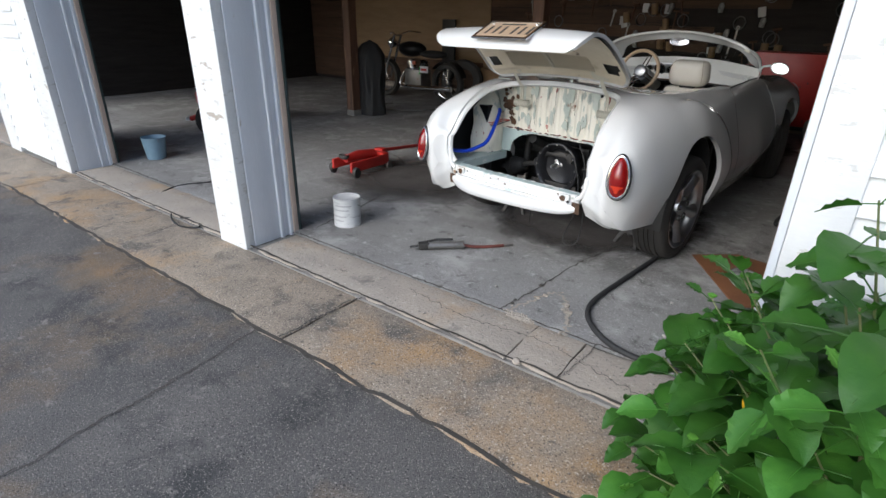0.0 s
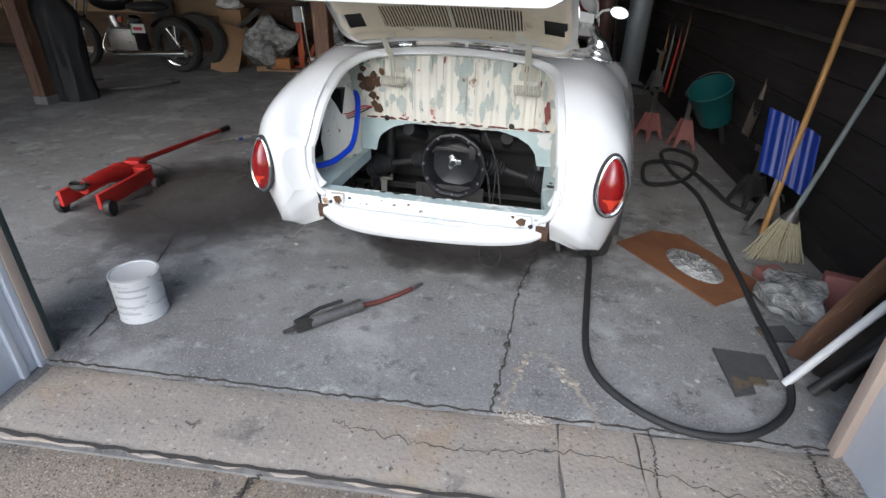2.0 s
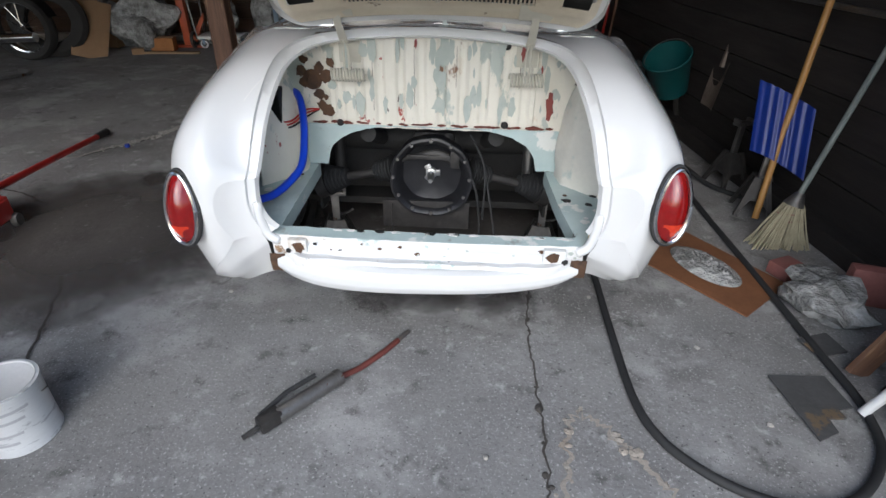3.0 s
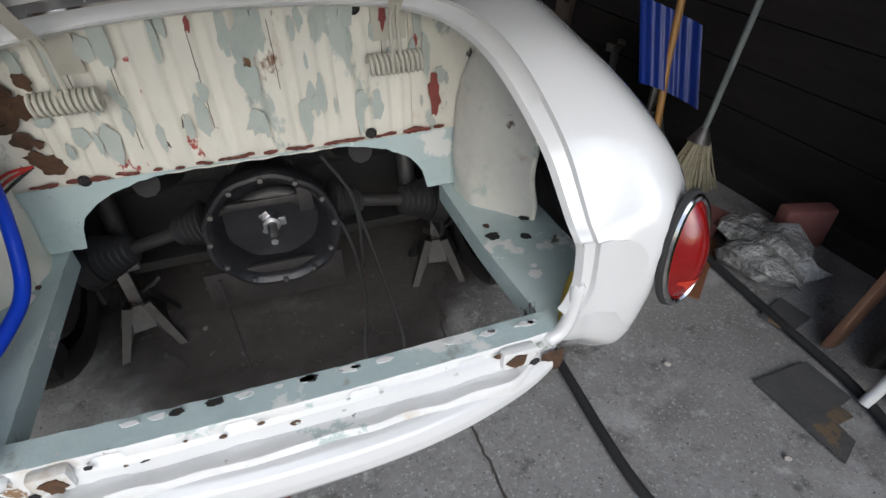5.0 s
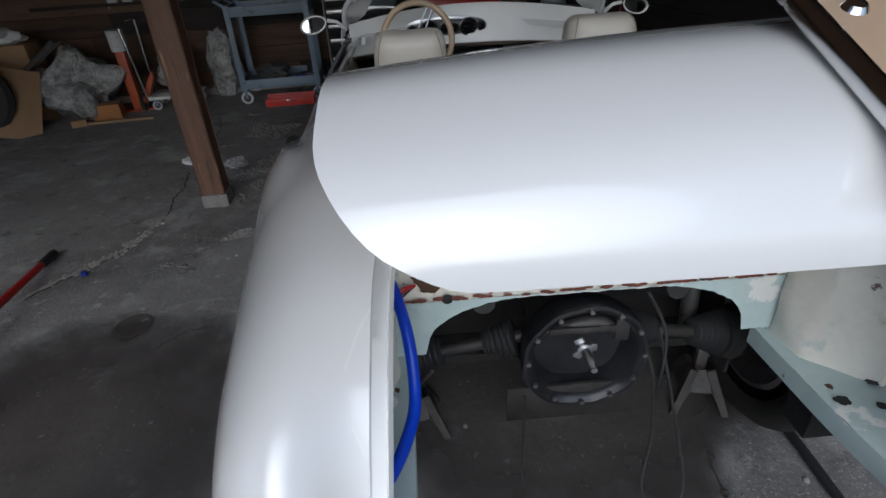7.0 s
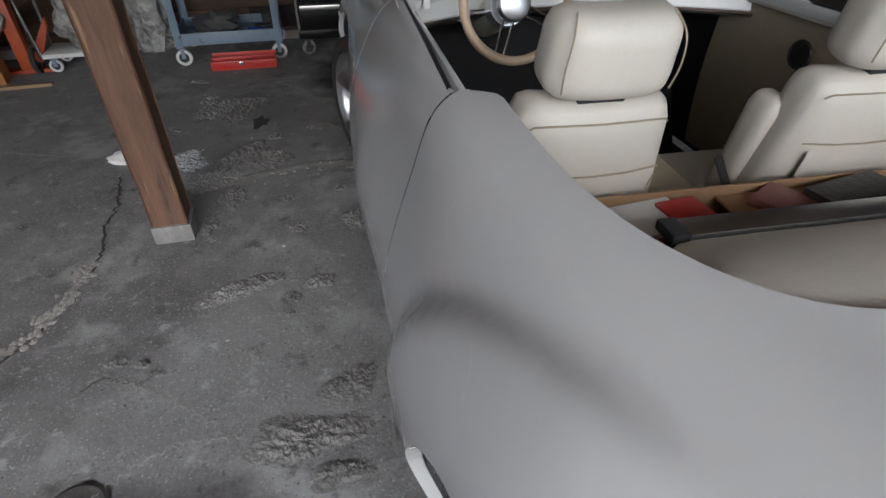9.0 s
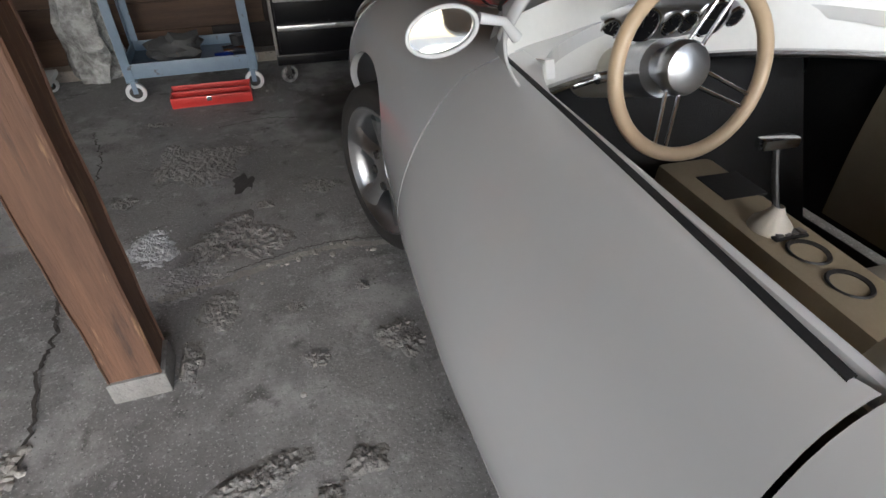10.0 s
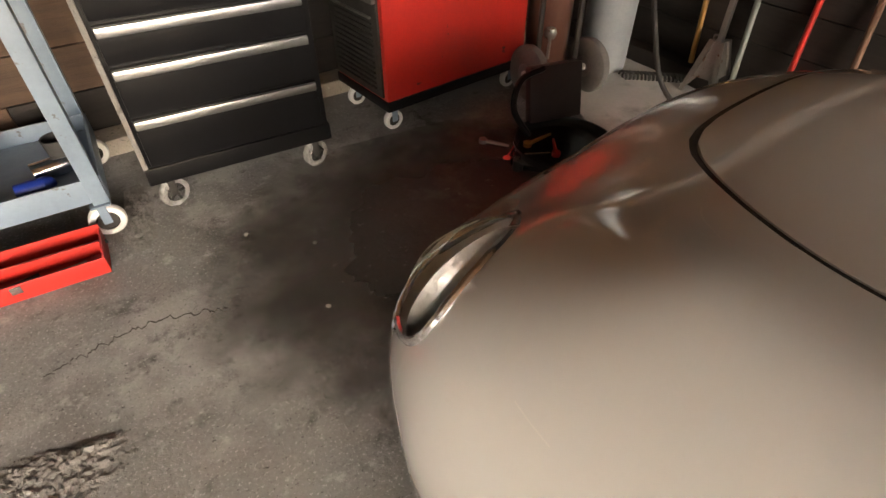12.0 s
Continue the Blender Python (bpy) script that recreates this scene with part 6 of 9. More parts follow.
pod = part("gauge_panel", Geo().sheet(lambda a, b: (0.225 * b * math.cos(2 * math.pi * a), 0.062 * b * math.sin(2 * math.pi * a), 0.012 * (1 - b ** 6)), 48, 8), M_ALU, da, "oval brushed gauge panel", m=gm)
for x, r in ((-0.175, 0.027), (-0.085, 0.046), (0.0, 0.027), (0.05, 0.027), (0.125, 0.046), (0.195, 0.024)):
    part("gauge", Geo().lathe([(0.0, 0.016), (r - 0.004, 0.016)], 28, pose(x, 0, 0)), M_BLACKENAMEL, pod, "black round gauge")
    g = Geo().lathe([(r - 0.004, 0.015), (r - 0.002, 0.019), (r + 0.002, 0.018), (r + 0.003, 0.012)], 28, pose(x, 0, 0))
    for k in range(9):
        a = radians(-30 + 30 * k)
        g.box(-0.001, r * 0.62, 0.0162, 0.001, r * 0.8, 0.0168, pose(x, 0, 0) @ Matrix.Rotation(a - 1.57, 4, "Z"))
    g.box(-0.0012, 0, 0.0165, 0.0012, r * 0.6, 0.0175, pose(x, 0, 0) @ Matrix.Rotation(radians(40 + 300 * x), 4, "Z"))
    part("gauge_bezel", g, M_CHROME, pod)
# steering
HUBP = Vector((-0.353, 2.463, 0.915))
sw = Matrix.Translation(HUBP) @ Matrix.Rotation(radians(76), 4, "X")
M_IVORY = mat("ivory_leather_rim", (0.60, 0.46, 0.30), (0.52, 0.39, 0.25), 0.35, bump=0.05)
pts = [(0.163 * math.cos(2 * math.pi * i / 48), 0.163 * math.sin(2 * math.pi * i / 48), 0.036) for i in range(49)]
wh = part("steering_wheel", Geo().tube(pts, 0.0145, 12, False), M_IVORY, car, "ivory-rimmed steering wheel with bright spokes", m=sw)
part("hub", Geo().lathe([(0.0, 0.034), (0.03, 0.033), (0.046, 0.028), (0.052, 0.018), (0.053, 0.0), (0.04, -0.02), (0.035, -0.06)], 32), M_ALU, wh, "polished hub")
for a in (radians(64), radians(332), radians(250)):
    for o in (-0.016, 0.016):
        c, s_ = math.cos(a), math.sin(a)
        part("spoke", Geo().tube([(0.045 * c - o * s_, 0.045 * s_ + o * c, 0.008), (0.156 * c - o * 0.8 * s_, 0.156 * s_ + o * 0.8 * c, 0.036)], 0.004, 8), M_CHROME, wh)
col = part("steering_column", Geo().tube([HUBP + Vector((0, 0.05, -0.018)), HUBP + Vector((0, 0.20, -0.075)), HUBP + Vector((0, 0.34, -0.13))], [0.05, 0.058, 0.055], 24), M_CREAM, car, "cream steering column")
part("column_collar", Geo().tube([HUBP + Vector((0, 0.045, -0.016)), HUBP + Vector((0, 0.115, -0.042))], 0.058, 28), M_ALU, col)
part("stalk", Geo().tube([HUBP + Vector((-0.03, 0.12, -0.045)), HUBP + Vector((-0.11, 0.11, -0.05))], [0.009, 0.013], 10), M_CHROME, col)
part("stalk", Geo().tube([HUBP + Vector((-0.03, 0.16, -0.06)), HUBP + Vector((-0.13, 0.17, -0.085))], [0.006, 0.009], 10), M_CHROME, col)
for x in (-0.44, -0.36, -0.27):
    pd = part("pedal", Geo().box(-0.026, -0.006, -0.05, 0.026, 0.006, 0.05, None, 0.005), M_BLACK, car, "pedal with bright ribs", m=pose(x, 2.66, 0.42, -25, 0, 0))
    for k in range(5):
        part("pedal_rib", Geo().box(-0.022, -0.0095, -0.042 + 0.018 * k, 0.022, -0.006, -0.034 + 0.018 * k, None, 0.001), M_ALU, pd)
part("fuse_label", Geo().box(-0.03, 0, -0.04, 0.03, 0.003, 0.04), M_PAPER, car, "small white printed label", m=pose(-0.50, 2.72, 0.62, -20, 0, 10))

# parcel box behind the seats
TRAY = Matrix.Translation((0.02, 0.165, -0.075))
bx = part("parts_tray", Geo().box(-0.52, 1.435, 0.62, 0.46, 1.443, 0.80, None, 0.002).box(-0.52, 1.16, 0.62, 0.46, 1.168, 0.78, None, 0.002).box(-0.52, 1.168, 0.62, 0.46, 1.435, 0.628, None, 0.002).box(-0.52, 1.168, 0.628, -0.512, 1.435, 0.795).box(0.452, 1.168, 0.628, 0.46, 1.435, 0.795), M_CARD, car, "cardboard tray of spare parts", m=TRAY)
part("tray_flap", Geo().box(-0.16, 1.30, 0.775, 0.44, 1.432, 0.782, pose(0, 0, 0), 0.002), M_CARD, bx)
for x, y, z, w, d, h, rz, ma in ((-0.36, 1.36, 0.79, 0.09, 0.055, 0.006, 8, M_PAPER), (-0.27, 1.355, 0.797, 0.045, 0.05, 0.006, 8, M_RED), (-0.43, 1.33, 0.785, 0.05, 0.04, 0.006, 2, M_ORANGE), (-0.40, 1.28, 0.70, 0.06, 0.07, 0.07, 4, M_RED), (-0.26, 1.28, 0.69, 0.05, 0.08, 0.06, -8, M_BLACK), (0.10, 1.36, 0.80, 0.10, 0.04, 0.018, 12, M_GUN), (-0.05, 1.37, 0.79, 0.05, 0.05, 0.012, 30, M_PINK)):
    part("packet", Geo().box(-w, -d, -h, w, d, h, None, min(0.004, h * 0.4)), ma, bx, m=pose(x, y, z, 0, 0, rz))
part("roof_rail", Geo().box(-0.41, 1.318, 0.842, 0.60, 1.362, 0.856, None, 0.004), M_ALU, car, "flat grey folded-roof rail")
part("rail_end", Geo().box(-0.44, 1.316, 0.840, -0.41, 1.364, 0.858, None, 0.004), M_BLACK, car)
part("seat_strap", Geo().box(-0.015, -0.09, -0.003, 0.015, 0.09, 0.003, None, 0.002), M_BLACK, car, "black seat release strap", m=pose(0.10, 1.80, 0.60, 55, 0, 25))

# ---- windscreen and mirrors ----
def arch(half):
    """A smooth line over the car from one side to the other, through half of its points."""
    pts = [Vector(q) for q in half]
    return spline(pts + [Vector((-q.x, q.y, q.z)) for q in pts[-2::-1]], 72)


SCREEN_TOP = arch([(-0.646, 2.645, 1.005), (-0.618, 2.63, 1.022), (-0.575, 2.605, 1.052), (-0.521, 2.54, 1.12), (-0.413, 2.50, 1.165), (-0.249, 2.48, 1.19), (-0.1, 2.472, 1.203), (0, 2.47, 1.205)])
SCREEN_LIP = arch([(-0.685, 2.535, 0.985), (-0.679, 2.49, 1.045), (-0.665, 2.455, 1.085), (-0.635, 2.415, 1.12), (-0.593, 2.39, 1.142), (-0.52, 2.385, 1.177), (-0.36, 2.40, 1.22), (-0.15, 2.42, 1.245), (0, 2.425, 1.25)])


def along(line, a):
    q = a * (len(line) - 1)
    i = min(int(q), len(line) - 2)
    return line[i].lerp(line[i + 1], q - i)


def screen_foot(a):
    x = -0.646 + 1.292 * a
    return Vector((x, 2.645 + 0.305 * (1 - abs(x / 0.646) ** 1.9), 1.0))


def collar(a, b):
    """The raised painted cowl round the foot of the glass."""
    p = screen_foot(a)
    x, y = p.x * (1 + 0.01 * b), p.y + 0.035 * b
    return Vector((x, y, p.z * (1 - b) + (skin_top(x, y) - 0.003) * b + 0.004 * math.sin(b * math.pi)))


def ws(a, b):
    return screen_foot(a).lerp(along(SCREEN_TOP, a), b)


def band(a, b, d=0.0):
    """The broad painted surround between the glass and its rolled rear edge."""
    q = along(SCREEN_TOP, a).lerp(along(SCREEN_LIP, a), b)
    q.z += 0.016 * math.sin(b * math.pi) - d
    return q


glass = bpy.data.materials.new("clear_glass")
glass.use_nodes = True
gb = glass.node_tree.nodes["Principled BSDF"]
gb.inputs["Transmission Weight"].default_value, gb.inputs["Roughness"].default_value, gb.inputs["IOR"].default_value = 1.0, 0.02, 1.02
gb.inputs["Base Color"].default_value = (0.86, 0.92, 0.89, 1)
wsp = part("windscreen", Geo().sheet(ws, 30, 12), glass, car, "curved clear windscreen glass")
wsp.visible_shadow = False
part("screen_frame", Geo().sheet(band, 72, 8).sheet(lambda a, b: band(a, 1 - b, 0.020), 72, 8).tube([q - Vector((0, 0, 0.010)) for q in SCREEN_LIP], 0.012, 10), M_BODY, wsp, "broad white windscreen surround")
part("screen_seal", Geo().tube([q + Vector((0, 0.002, 0)) for q in SCREEN_TOP], 0.007, 8), M_BLACK, wsp)
part("screen_collar", Geo().sheet(collar, 48, 8), M_BODY, wsp)
part("screen_seal", Geo().tube([screen_foot(i / 48) for i in range(49)], 0.007, 8), M_BLACK, wsp)
for s in (-1, 1):
    part("roof_latch", Geo().box(-0.024, -0.012, -0.012, 0.024, 0.014, 0.006, pose(s * 0.590, 2.385, 1.128, 0, s * 24, 0), 0.004), M_CREAM, wsp, "small cream roof catch")
    part("screen_corner", Geo().tube(spline([(s * 0.694, 2.505, 1.008), (s * 0.700, 2.485, 0.972), (s * 0.702, 2.455, 0.945), (s * 0.698, 2.41, 0.928)], 16), [0.002] + [0.0035] * 14 + [0.002], 8).add([(s * 0.694, 2.505, 1.006), (s * 0.702, 2.455, 0.943), (s * 0.69, 2.56, 0.945), (s * 0.684, 2.535, 0.985)], [(0, 1, 2, 3), (3, 2, 1, 0)]), M_BODY, wsp)
part("rear_view_mirror", Geo().lathe([(0.0, 0.012), (0.06, 0.010), (0.066, 0.0), (0.05, -0.02)], 24, pose(0, 2.47, 1.165, 80, 0, 0) @ Matrix.Diagonal((1.4, 0.5, 1, 1))), M_CHROME, wsp)
for s in (-1, 1):
    mm = pose(s * 0.835, 2.455, 1.014, 82, s * 14, 0) @ Matrix.Diagonal((0.90, 0.90, 0.95, 1))
    mr = part("door_mirror", Geo().sheet(lambda a, b: (0.070 * math.cos(2 * math.pi * a) * b ** 0.5, 0.043 * math.sin(2 * math.pi * a) * b ** 0.5, -0.055 * (1 - b ** 1.5)), 36, 12), M_BODY, car, "white oval door mirror", m=mm)
    pts = [(0.067 * math.cos(2 * math.pi * i / 40), 0.040 * math.sin(2 * math.pi * i / 40), 0.002) for i in range(41)]
    part("mirror_rim", Geo().tube(pts, 0.0042, 8, False), M_BODY, mr)
    part("mirror_glass", Geo().sheet(lambda a, b: (0.065 * b * math.cos(2 * math.pi * a), 0.038 * b * math.sin(2 * math.pi * a), -0.006), 36, 2), mat("mirror_glass", (0.8, 0.82, 0.8), (0.8, 0.82, 0.8), 0.03, 1.0, bump=0, rvar=0.01), mr)
    part("mirror_arm", Geo().tube([(-s * 0.075, 0.0, -0.01), (-s * 0.12, -0.02, -0.012), (-s * 0.145, -0.06, -0.03)], [0.011, 0.009, 0.012], 10), M_BODY, mr)

# headlamps
for s in (-1, 1):
    hc, hn = Vector((s * LAMP_C.x, LAMP_C.y, LAMP_C.z)), Vector((s * LAMP_N.x, LAMP_N.y, LAMP_N.z))
    ring = []
    for q in range(49):
        c, k = math.cos(q * math.pi / 24) * 0.120, math.sin(q * math.pi / 24) * 0.086
        o = LAMP_C + LAMP_SIDE * c + LAMP_UP * k
        hit = SKIN.ray_cast(o + LAMP_N * 0.3, -LAMP_N)[0]
        hit = hit if hit is not None and (hit - o).length < 0.06 else SKIN.find_nearest(o)[0]
        ring.append(Vector((s * hit.x, hit.y, hit.z)))

    def cover(a, b):
        """The bulged glass over the lamp, from its rim to its middle."""
        q = a * 48
        i = min(int(q), 47)
        e = ring[i].lerp(ring[i + 1], q - i)
        mid = SKIN.find_nearest(hc)[0] + hn * 0.022
        return e.lerp(mid, b) + hn * 0.018 * math.sin(b * math.pi)
    hl = part("headlamp", Geo().sheet(cover, 48, 12), glass, car, "oval glass headlamp")
    hl.visible_shadow = False
    part("headlamp_rim", Geo().tube([p + hn * 0.002 for p in ring], 0.006, 8, False), M_CHROME, hl, "chrome headlamp rim")
    hm = Matrix.Translation(hc - hn * 0.01) @ hn.to_track_quat("Z", "Y").to_matrix().to_4x4()
    part("headlamp_bowl", Geo().lathe([(0.0, -0.06), (0.04, -0.05), (0.07, -0.03), (0.088, 0.0), (0.094, 0.010), (0.099, 0.006)], 40), mat("dull_lamp_reflector", (0.50, 0.49, 0.47), (0.26, 0.24, 0.23), 0.30, 0.75, scale=14, bump=0.35, grain=40), hl, m=hm)
    part("headlamp_lens", Geo().lathe([(0.0, 0.016), (0.03, 0.014), (0.056, 0.004), (0.07, -0.012), (0.072, -0.02)], 32), mat("fluted_lamp_glass", (0.72, 0.74, 0.76), (0.5, 0.52, 0.54), 0.12, 0.3, scale=30, bump=0.4, coat=1.0, grain=60), hl, m=hm)

# black tube laid in the gap round the front lid for its shade
path = []
for i in range(145):
    c, k = math.cos(i * math.pi / 72), math.sin(i * math.pi / 72)
    lo, hi = 0.1, 1.0
    for _ in range(22):
        r = (lo + hi) / 2
        lo, hi = (r, hi) if f_hood((r * c, 3.345 + r * k, 0.9), 0.006) < 0 else (lo, r)
    hit = SKIN.ray_cast(Vector((lo * c, 3.345 + lo * k, 2)), Vector((0, 0, -1)))[0]
    if hit is not None:
        path.append(hit - Vector((0, 0, 0.008)))
part("hood_seal", Geo().tube(path, 0.0075, 8, False), M_BLACK, car, "black strip for the shade in the gap round the front lid")

# the tail ends a little short, and the car stands a little askew on the floor
def settled(x, y):
    tail = ease((0.50 - y) / 0.38)
    wide = 0.016 * ease((x - 0.28) / 0.14) * ease((0.66 - x) / 0.12) * tail
    return x - 0.03 * max(0.0, y - 0.1) * (x + 0.86) / 0.86 + wide, y + 0.030 * ease((0.62 - y) / 0.5) + 0.034 * ease((x - 0.44) / 0.2) * tail


for ob in car.children:
    if ob.name.startswith(("rear_lid", "tail_lamp", "hinge", "console", "steering", "seat_base")):
        continue
    if ob.matrix_basis == Matrix.Identity(4):
        for q in ob.data.vertices:
            q.co.x, q.co.y = settled(q.co.x, q.co.y)
        for sub in ob.children:
            if sub.matrix_basis == Matrix.Identity(4):
                for q in sub.data.vertices:
                    q.co.x, q.co.y = settled(q.co.x, q.co.y)
            else:
                sub.location.x, sub.location.y = settled(sub.location.x, sub.location.y)
    else:
        ob.location.x, ob.location.y = settled(ob.location.x, ob.location.y)

# ---- loose things on the floor by the door ----
t = thing("paint_can", "white paint can with a label and drips, lid on", "can", pose(-1.117, -0.15, 0))
part("tin", Geo().lathe([(0.0, 0.0), (0.090, 0.0), (0.093, 0.004), (0.0905, 0.010), (0.0905, 0.185), (0.093, 0.190), (0.093, 0.196), (0.084, 0.196), (0.082, 0.188)], 40), M_TINWHITE, t)
part("lid", Geo().lathe([(0.0, 0.190), (0.07, 0.190), (0.074, 0.192), (0.082, 0.193), (0.084, 0.198)], 40), M_PAPER, t, "lid with white paint on it")
for k, z in enumerate((0.045, 0.075, 0.12, 0.15)):
    part("label_bar", Geo().sheet(lambda a, b: (0.0914 * math.cos(-2.2 + 1.3 * a + 0.2 * k), 0.0914 * math.sin(-2.2 + 1.3 * a + 0.2 * k), z + 0.009 * b), 14, 1), mat("grey_print", (0.36, 0.37, 0.39), (0.45, 0.45, 0.46), 0.6), t)
part("bail", Geo().tube([(0.094 * math.cos(a), 0.094 * math.sin(a), 0.165 - 0.045 * math.sin((a + 0.3) * 1.0) ** 2) for a in [0.2 + 2.8 * i / 20 for i in range(21)]], 0.002, 6), M_STEEL, t)

t = thing("grease_gun", "grease gun with a red hose lying on the floor", "tool", pose(-0.45, -0.11, 0.0, 0, 0, 49))
part("barrel", Geo().tube([(0.06, 0, 0.027), (0.27, 0, 0.027)], 0.024, 14).tube([(0.265, 0, 0.027), (0.285, 0, 0.027)], 0.027, 14), M_STEEL, t)
part("head", Geo().box(0.0, -0.02, 0.008, 0.07, 0.025, 0.05, None, 0.008).tube([(0.0, 0, 0.028), (-0.05, 0.005, 0.02)], 0.008, 8), M_GUN, t)
part("lever", Geo().tube([(0.02, 0.03, 0.035), (0.12, 0.04, 0.05), (0.22, 0.038, 0.05)], 0.008, 8), M_BLACK, t)
part("hose", Geo().tube(spline([(0.28, 0, 0.025), (0.36, -0.004, 0.014), (0.46, 0.0, 0.012), (0.54, 0.01, 0.012)], 24), 0.010, 10), mat("red_brown_hose", (0.16, 0.045, 0.035), (0.10, 0.03, 0.025), 0.5), t)
part("coupler", Geo().tube([(0.53, 0.009, 0.013), (0.60, 0.02, 0.013)], 0.008, 10), M_STEEL, t)

# floor jack
t = thing("floor_jack", "red trolley jack with its long handle down", "jack", pose(-2.14, 1.0, 0, 0, 0, 186) @ Matrix.Diagonal((1, 0.78, 1, 1)))
part("chassis", Geo().box(-0.13, 0.02, 0.05, -0.105, 0.62, 0.14, None, 0.006).box(0.105, 0.02, 0.05, 0.13, 0.62, 0.14, None, 0.006).box(-0.12, 0.0, 0.05, 0.12, 0.10, 0.15, None, 0.012), M_RED, t)
part("lift_arm", Geo().tube([(0, 0.12, 0.13), (0, 0.35, 0.155), (0, 0.56, 0.15)], [0.05, 0.045, 0.035], 10), M_RED, t)
part("saddle", Geo().lathe([(0.0, 0.012), (0.045, 0.012), (0.05, 0.02), (0.055, 0.0), (0.03, -0.02)], 20, pose(0, 0.58, 0.17)), M_GUN, t)
part("cylinder", Geo().tube([(0, -0.02, 0.11), (0, 0.25, 0.11)], 0.04, 14), M_STEEL, t)
for x in (-0.15, 0.15):
    part("front_wheel", Geo().lathe([(0.0, -0.02), (0.045, -0.02), (0.05, -0.014), (0.05, 0.014), (0.045, 0.02), (0.0, 0.02)], 20, pose(x, 0.58, 0.05, 0, 90, 0)), M_GUN, t)
    part("rear_castor", Geo().lathe([(0.0, -0.015), (0.032, -0.015), (0.035, 0.0), (0.032, 0.015), (0.0, 0.015)], 18, pose(x * 0.9, 0.03, 0.035, 0, 90, 0)), M_STEEL, t)
part("yoke", Geo().box(-0.05, -0.07, 0.10, 0.05, 0.03, 0.17, None, 0.01), M_RED, t)
part("handle", Geo().tube([(0, -0.03, 0.145), (0.03, -0.8, 0.085), (0.055, -1.42, 0.035)], 0.017, 12), M_RED, t)
part("grip", Geo().tube([(0.055, -1.42, 0.035), (0.062, -1.60, 0.024)], 0.021, 12), M_BLACK, t)

# air hose in a loop
hp = [(0.64, 1.1), (0.665, 0.80), (0.66, 0.45), (0.66, 0.10), (0.70, -0.06), (0.79, -0.165), (0.90, -0.23), (1.01, -0.25), (1.13, -0.23), (1.22, -0.175), (1.30, -0.09), (1.345, 0.0), (1.37, 0.15), (1.365, 0.34), (1.36, 0.60), (1.355, 0.86), (1.345, 1.30), (1.33, 1.85), (1.22, 2.25), (1.18, 2.6), (1.30, 2.8), (1.42, 2.55), (1.33, 2.2), (1.15, 1.95), (1.02, 2.0), (1.06, 2.35), (1.30, 2.45), (1.42, 2.0), (1.50, 1.75), (1.62, 1.6)]
solo("rubber_hose", Geo().tube(spline([(x, y, 0.016 + (0.018 if 18 < i < 28 and i % 2 else 0)) for i, (x, y) in enumerate(hp)], 220), 0.0135, 10), M_BLACK, "long black rubber hose looped over the floor", "hose")
solo("extension_cable", Geo().tube(spline([(-3.0, -0.05, 0.012), (-2.69, -0.34, 0.012), (-2.80, -0.62, 0.0), (-2.70, -0.83, -0.012), (-2.45, -0.88, -0.014), (-2.28, -0.90, -0.014), (-2.08, -0.97, -0.014), (-1.9, -0.98, -0.014), (-1.80, -0.90, -0.014), (-1.95, -0.86, -0.012), (-2.05, -0.92, -0.008), (-1.9, -0.80, -0.01), (-1.72, -0.72, -0.002)], 110), 0.006, 8), M_BLACK, "thin black cable lying over the doorway", "cable")


def flat(name, pts, h, material, label, category, z=0.002):
    geo = Geo()
    n = len(pts)
    geo.v = [(x, y, z) for x, y in pts] + [(x + 0.001, y, z + h) for x, y in pts]
    geo.f = [tuple(range(n - 1, -1, -1)), tuple(range(n, 2 * n))] + [(i, (i + 1) % n, n + (i + 1) % n, n + i) for i in range(n)]
    return solo(name, geo, material, label, category, smooth=False)


rnd = random.Random(8)
# dark floor tone: oil, and under the car its shade painted in
M_OIL_SHADE = mat("oily_shaded_concrete", (0.115, 0.103, 0.093), (0.072, 0.064, 0.058), 0.7, scale=5, bump=0.5, grain=50, spots=[((0.16, 0.15, 0.14), 0.25, 4, 0.12), ((0.20, 0.19, 0.18), 0.1, 40, 0.05)])
nt = M_OIL_SHADE.node_tree                 # the painted oil and shade tone fades towards its ragged edge
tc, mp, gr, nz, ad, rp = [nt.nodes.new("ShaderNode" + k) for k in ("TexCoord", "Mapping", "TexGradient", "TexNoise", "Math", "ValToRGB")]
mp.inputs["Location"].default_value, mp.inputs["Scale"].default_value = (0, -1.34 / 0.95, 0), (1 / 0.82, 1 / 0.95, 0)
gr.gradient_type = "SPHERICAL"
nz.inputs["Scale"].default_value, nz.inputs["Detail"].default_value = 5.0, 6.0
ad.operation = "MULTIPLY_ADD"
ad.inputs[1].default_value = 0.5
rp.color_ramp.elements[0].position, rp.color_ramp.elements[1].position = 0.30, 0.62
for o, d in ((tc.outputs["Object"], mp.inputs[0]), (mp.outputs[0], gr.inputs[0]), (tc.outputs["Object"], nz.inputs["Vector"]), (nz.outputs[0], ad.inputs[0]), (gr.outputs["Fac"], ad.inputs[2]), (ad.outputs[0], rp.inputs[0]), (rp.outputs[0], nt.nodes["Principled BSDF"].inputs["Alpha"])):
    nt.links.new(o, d)


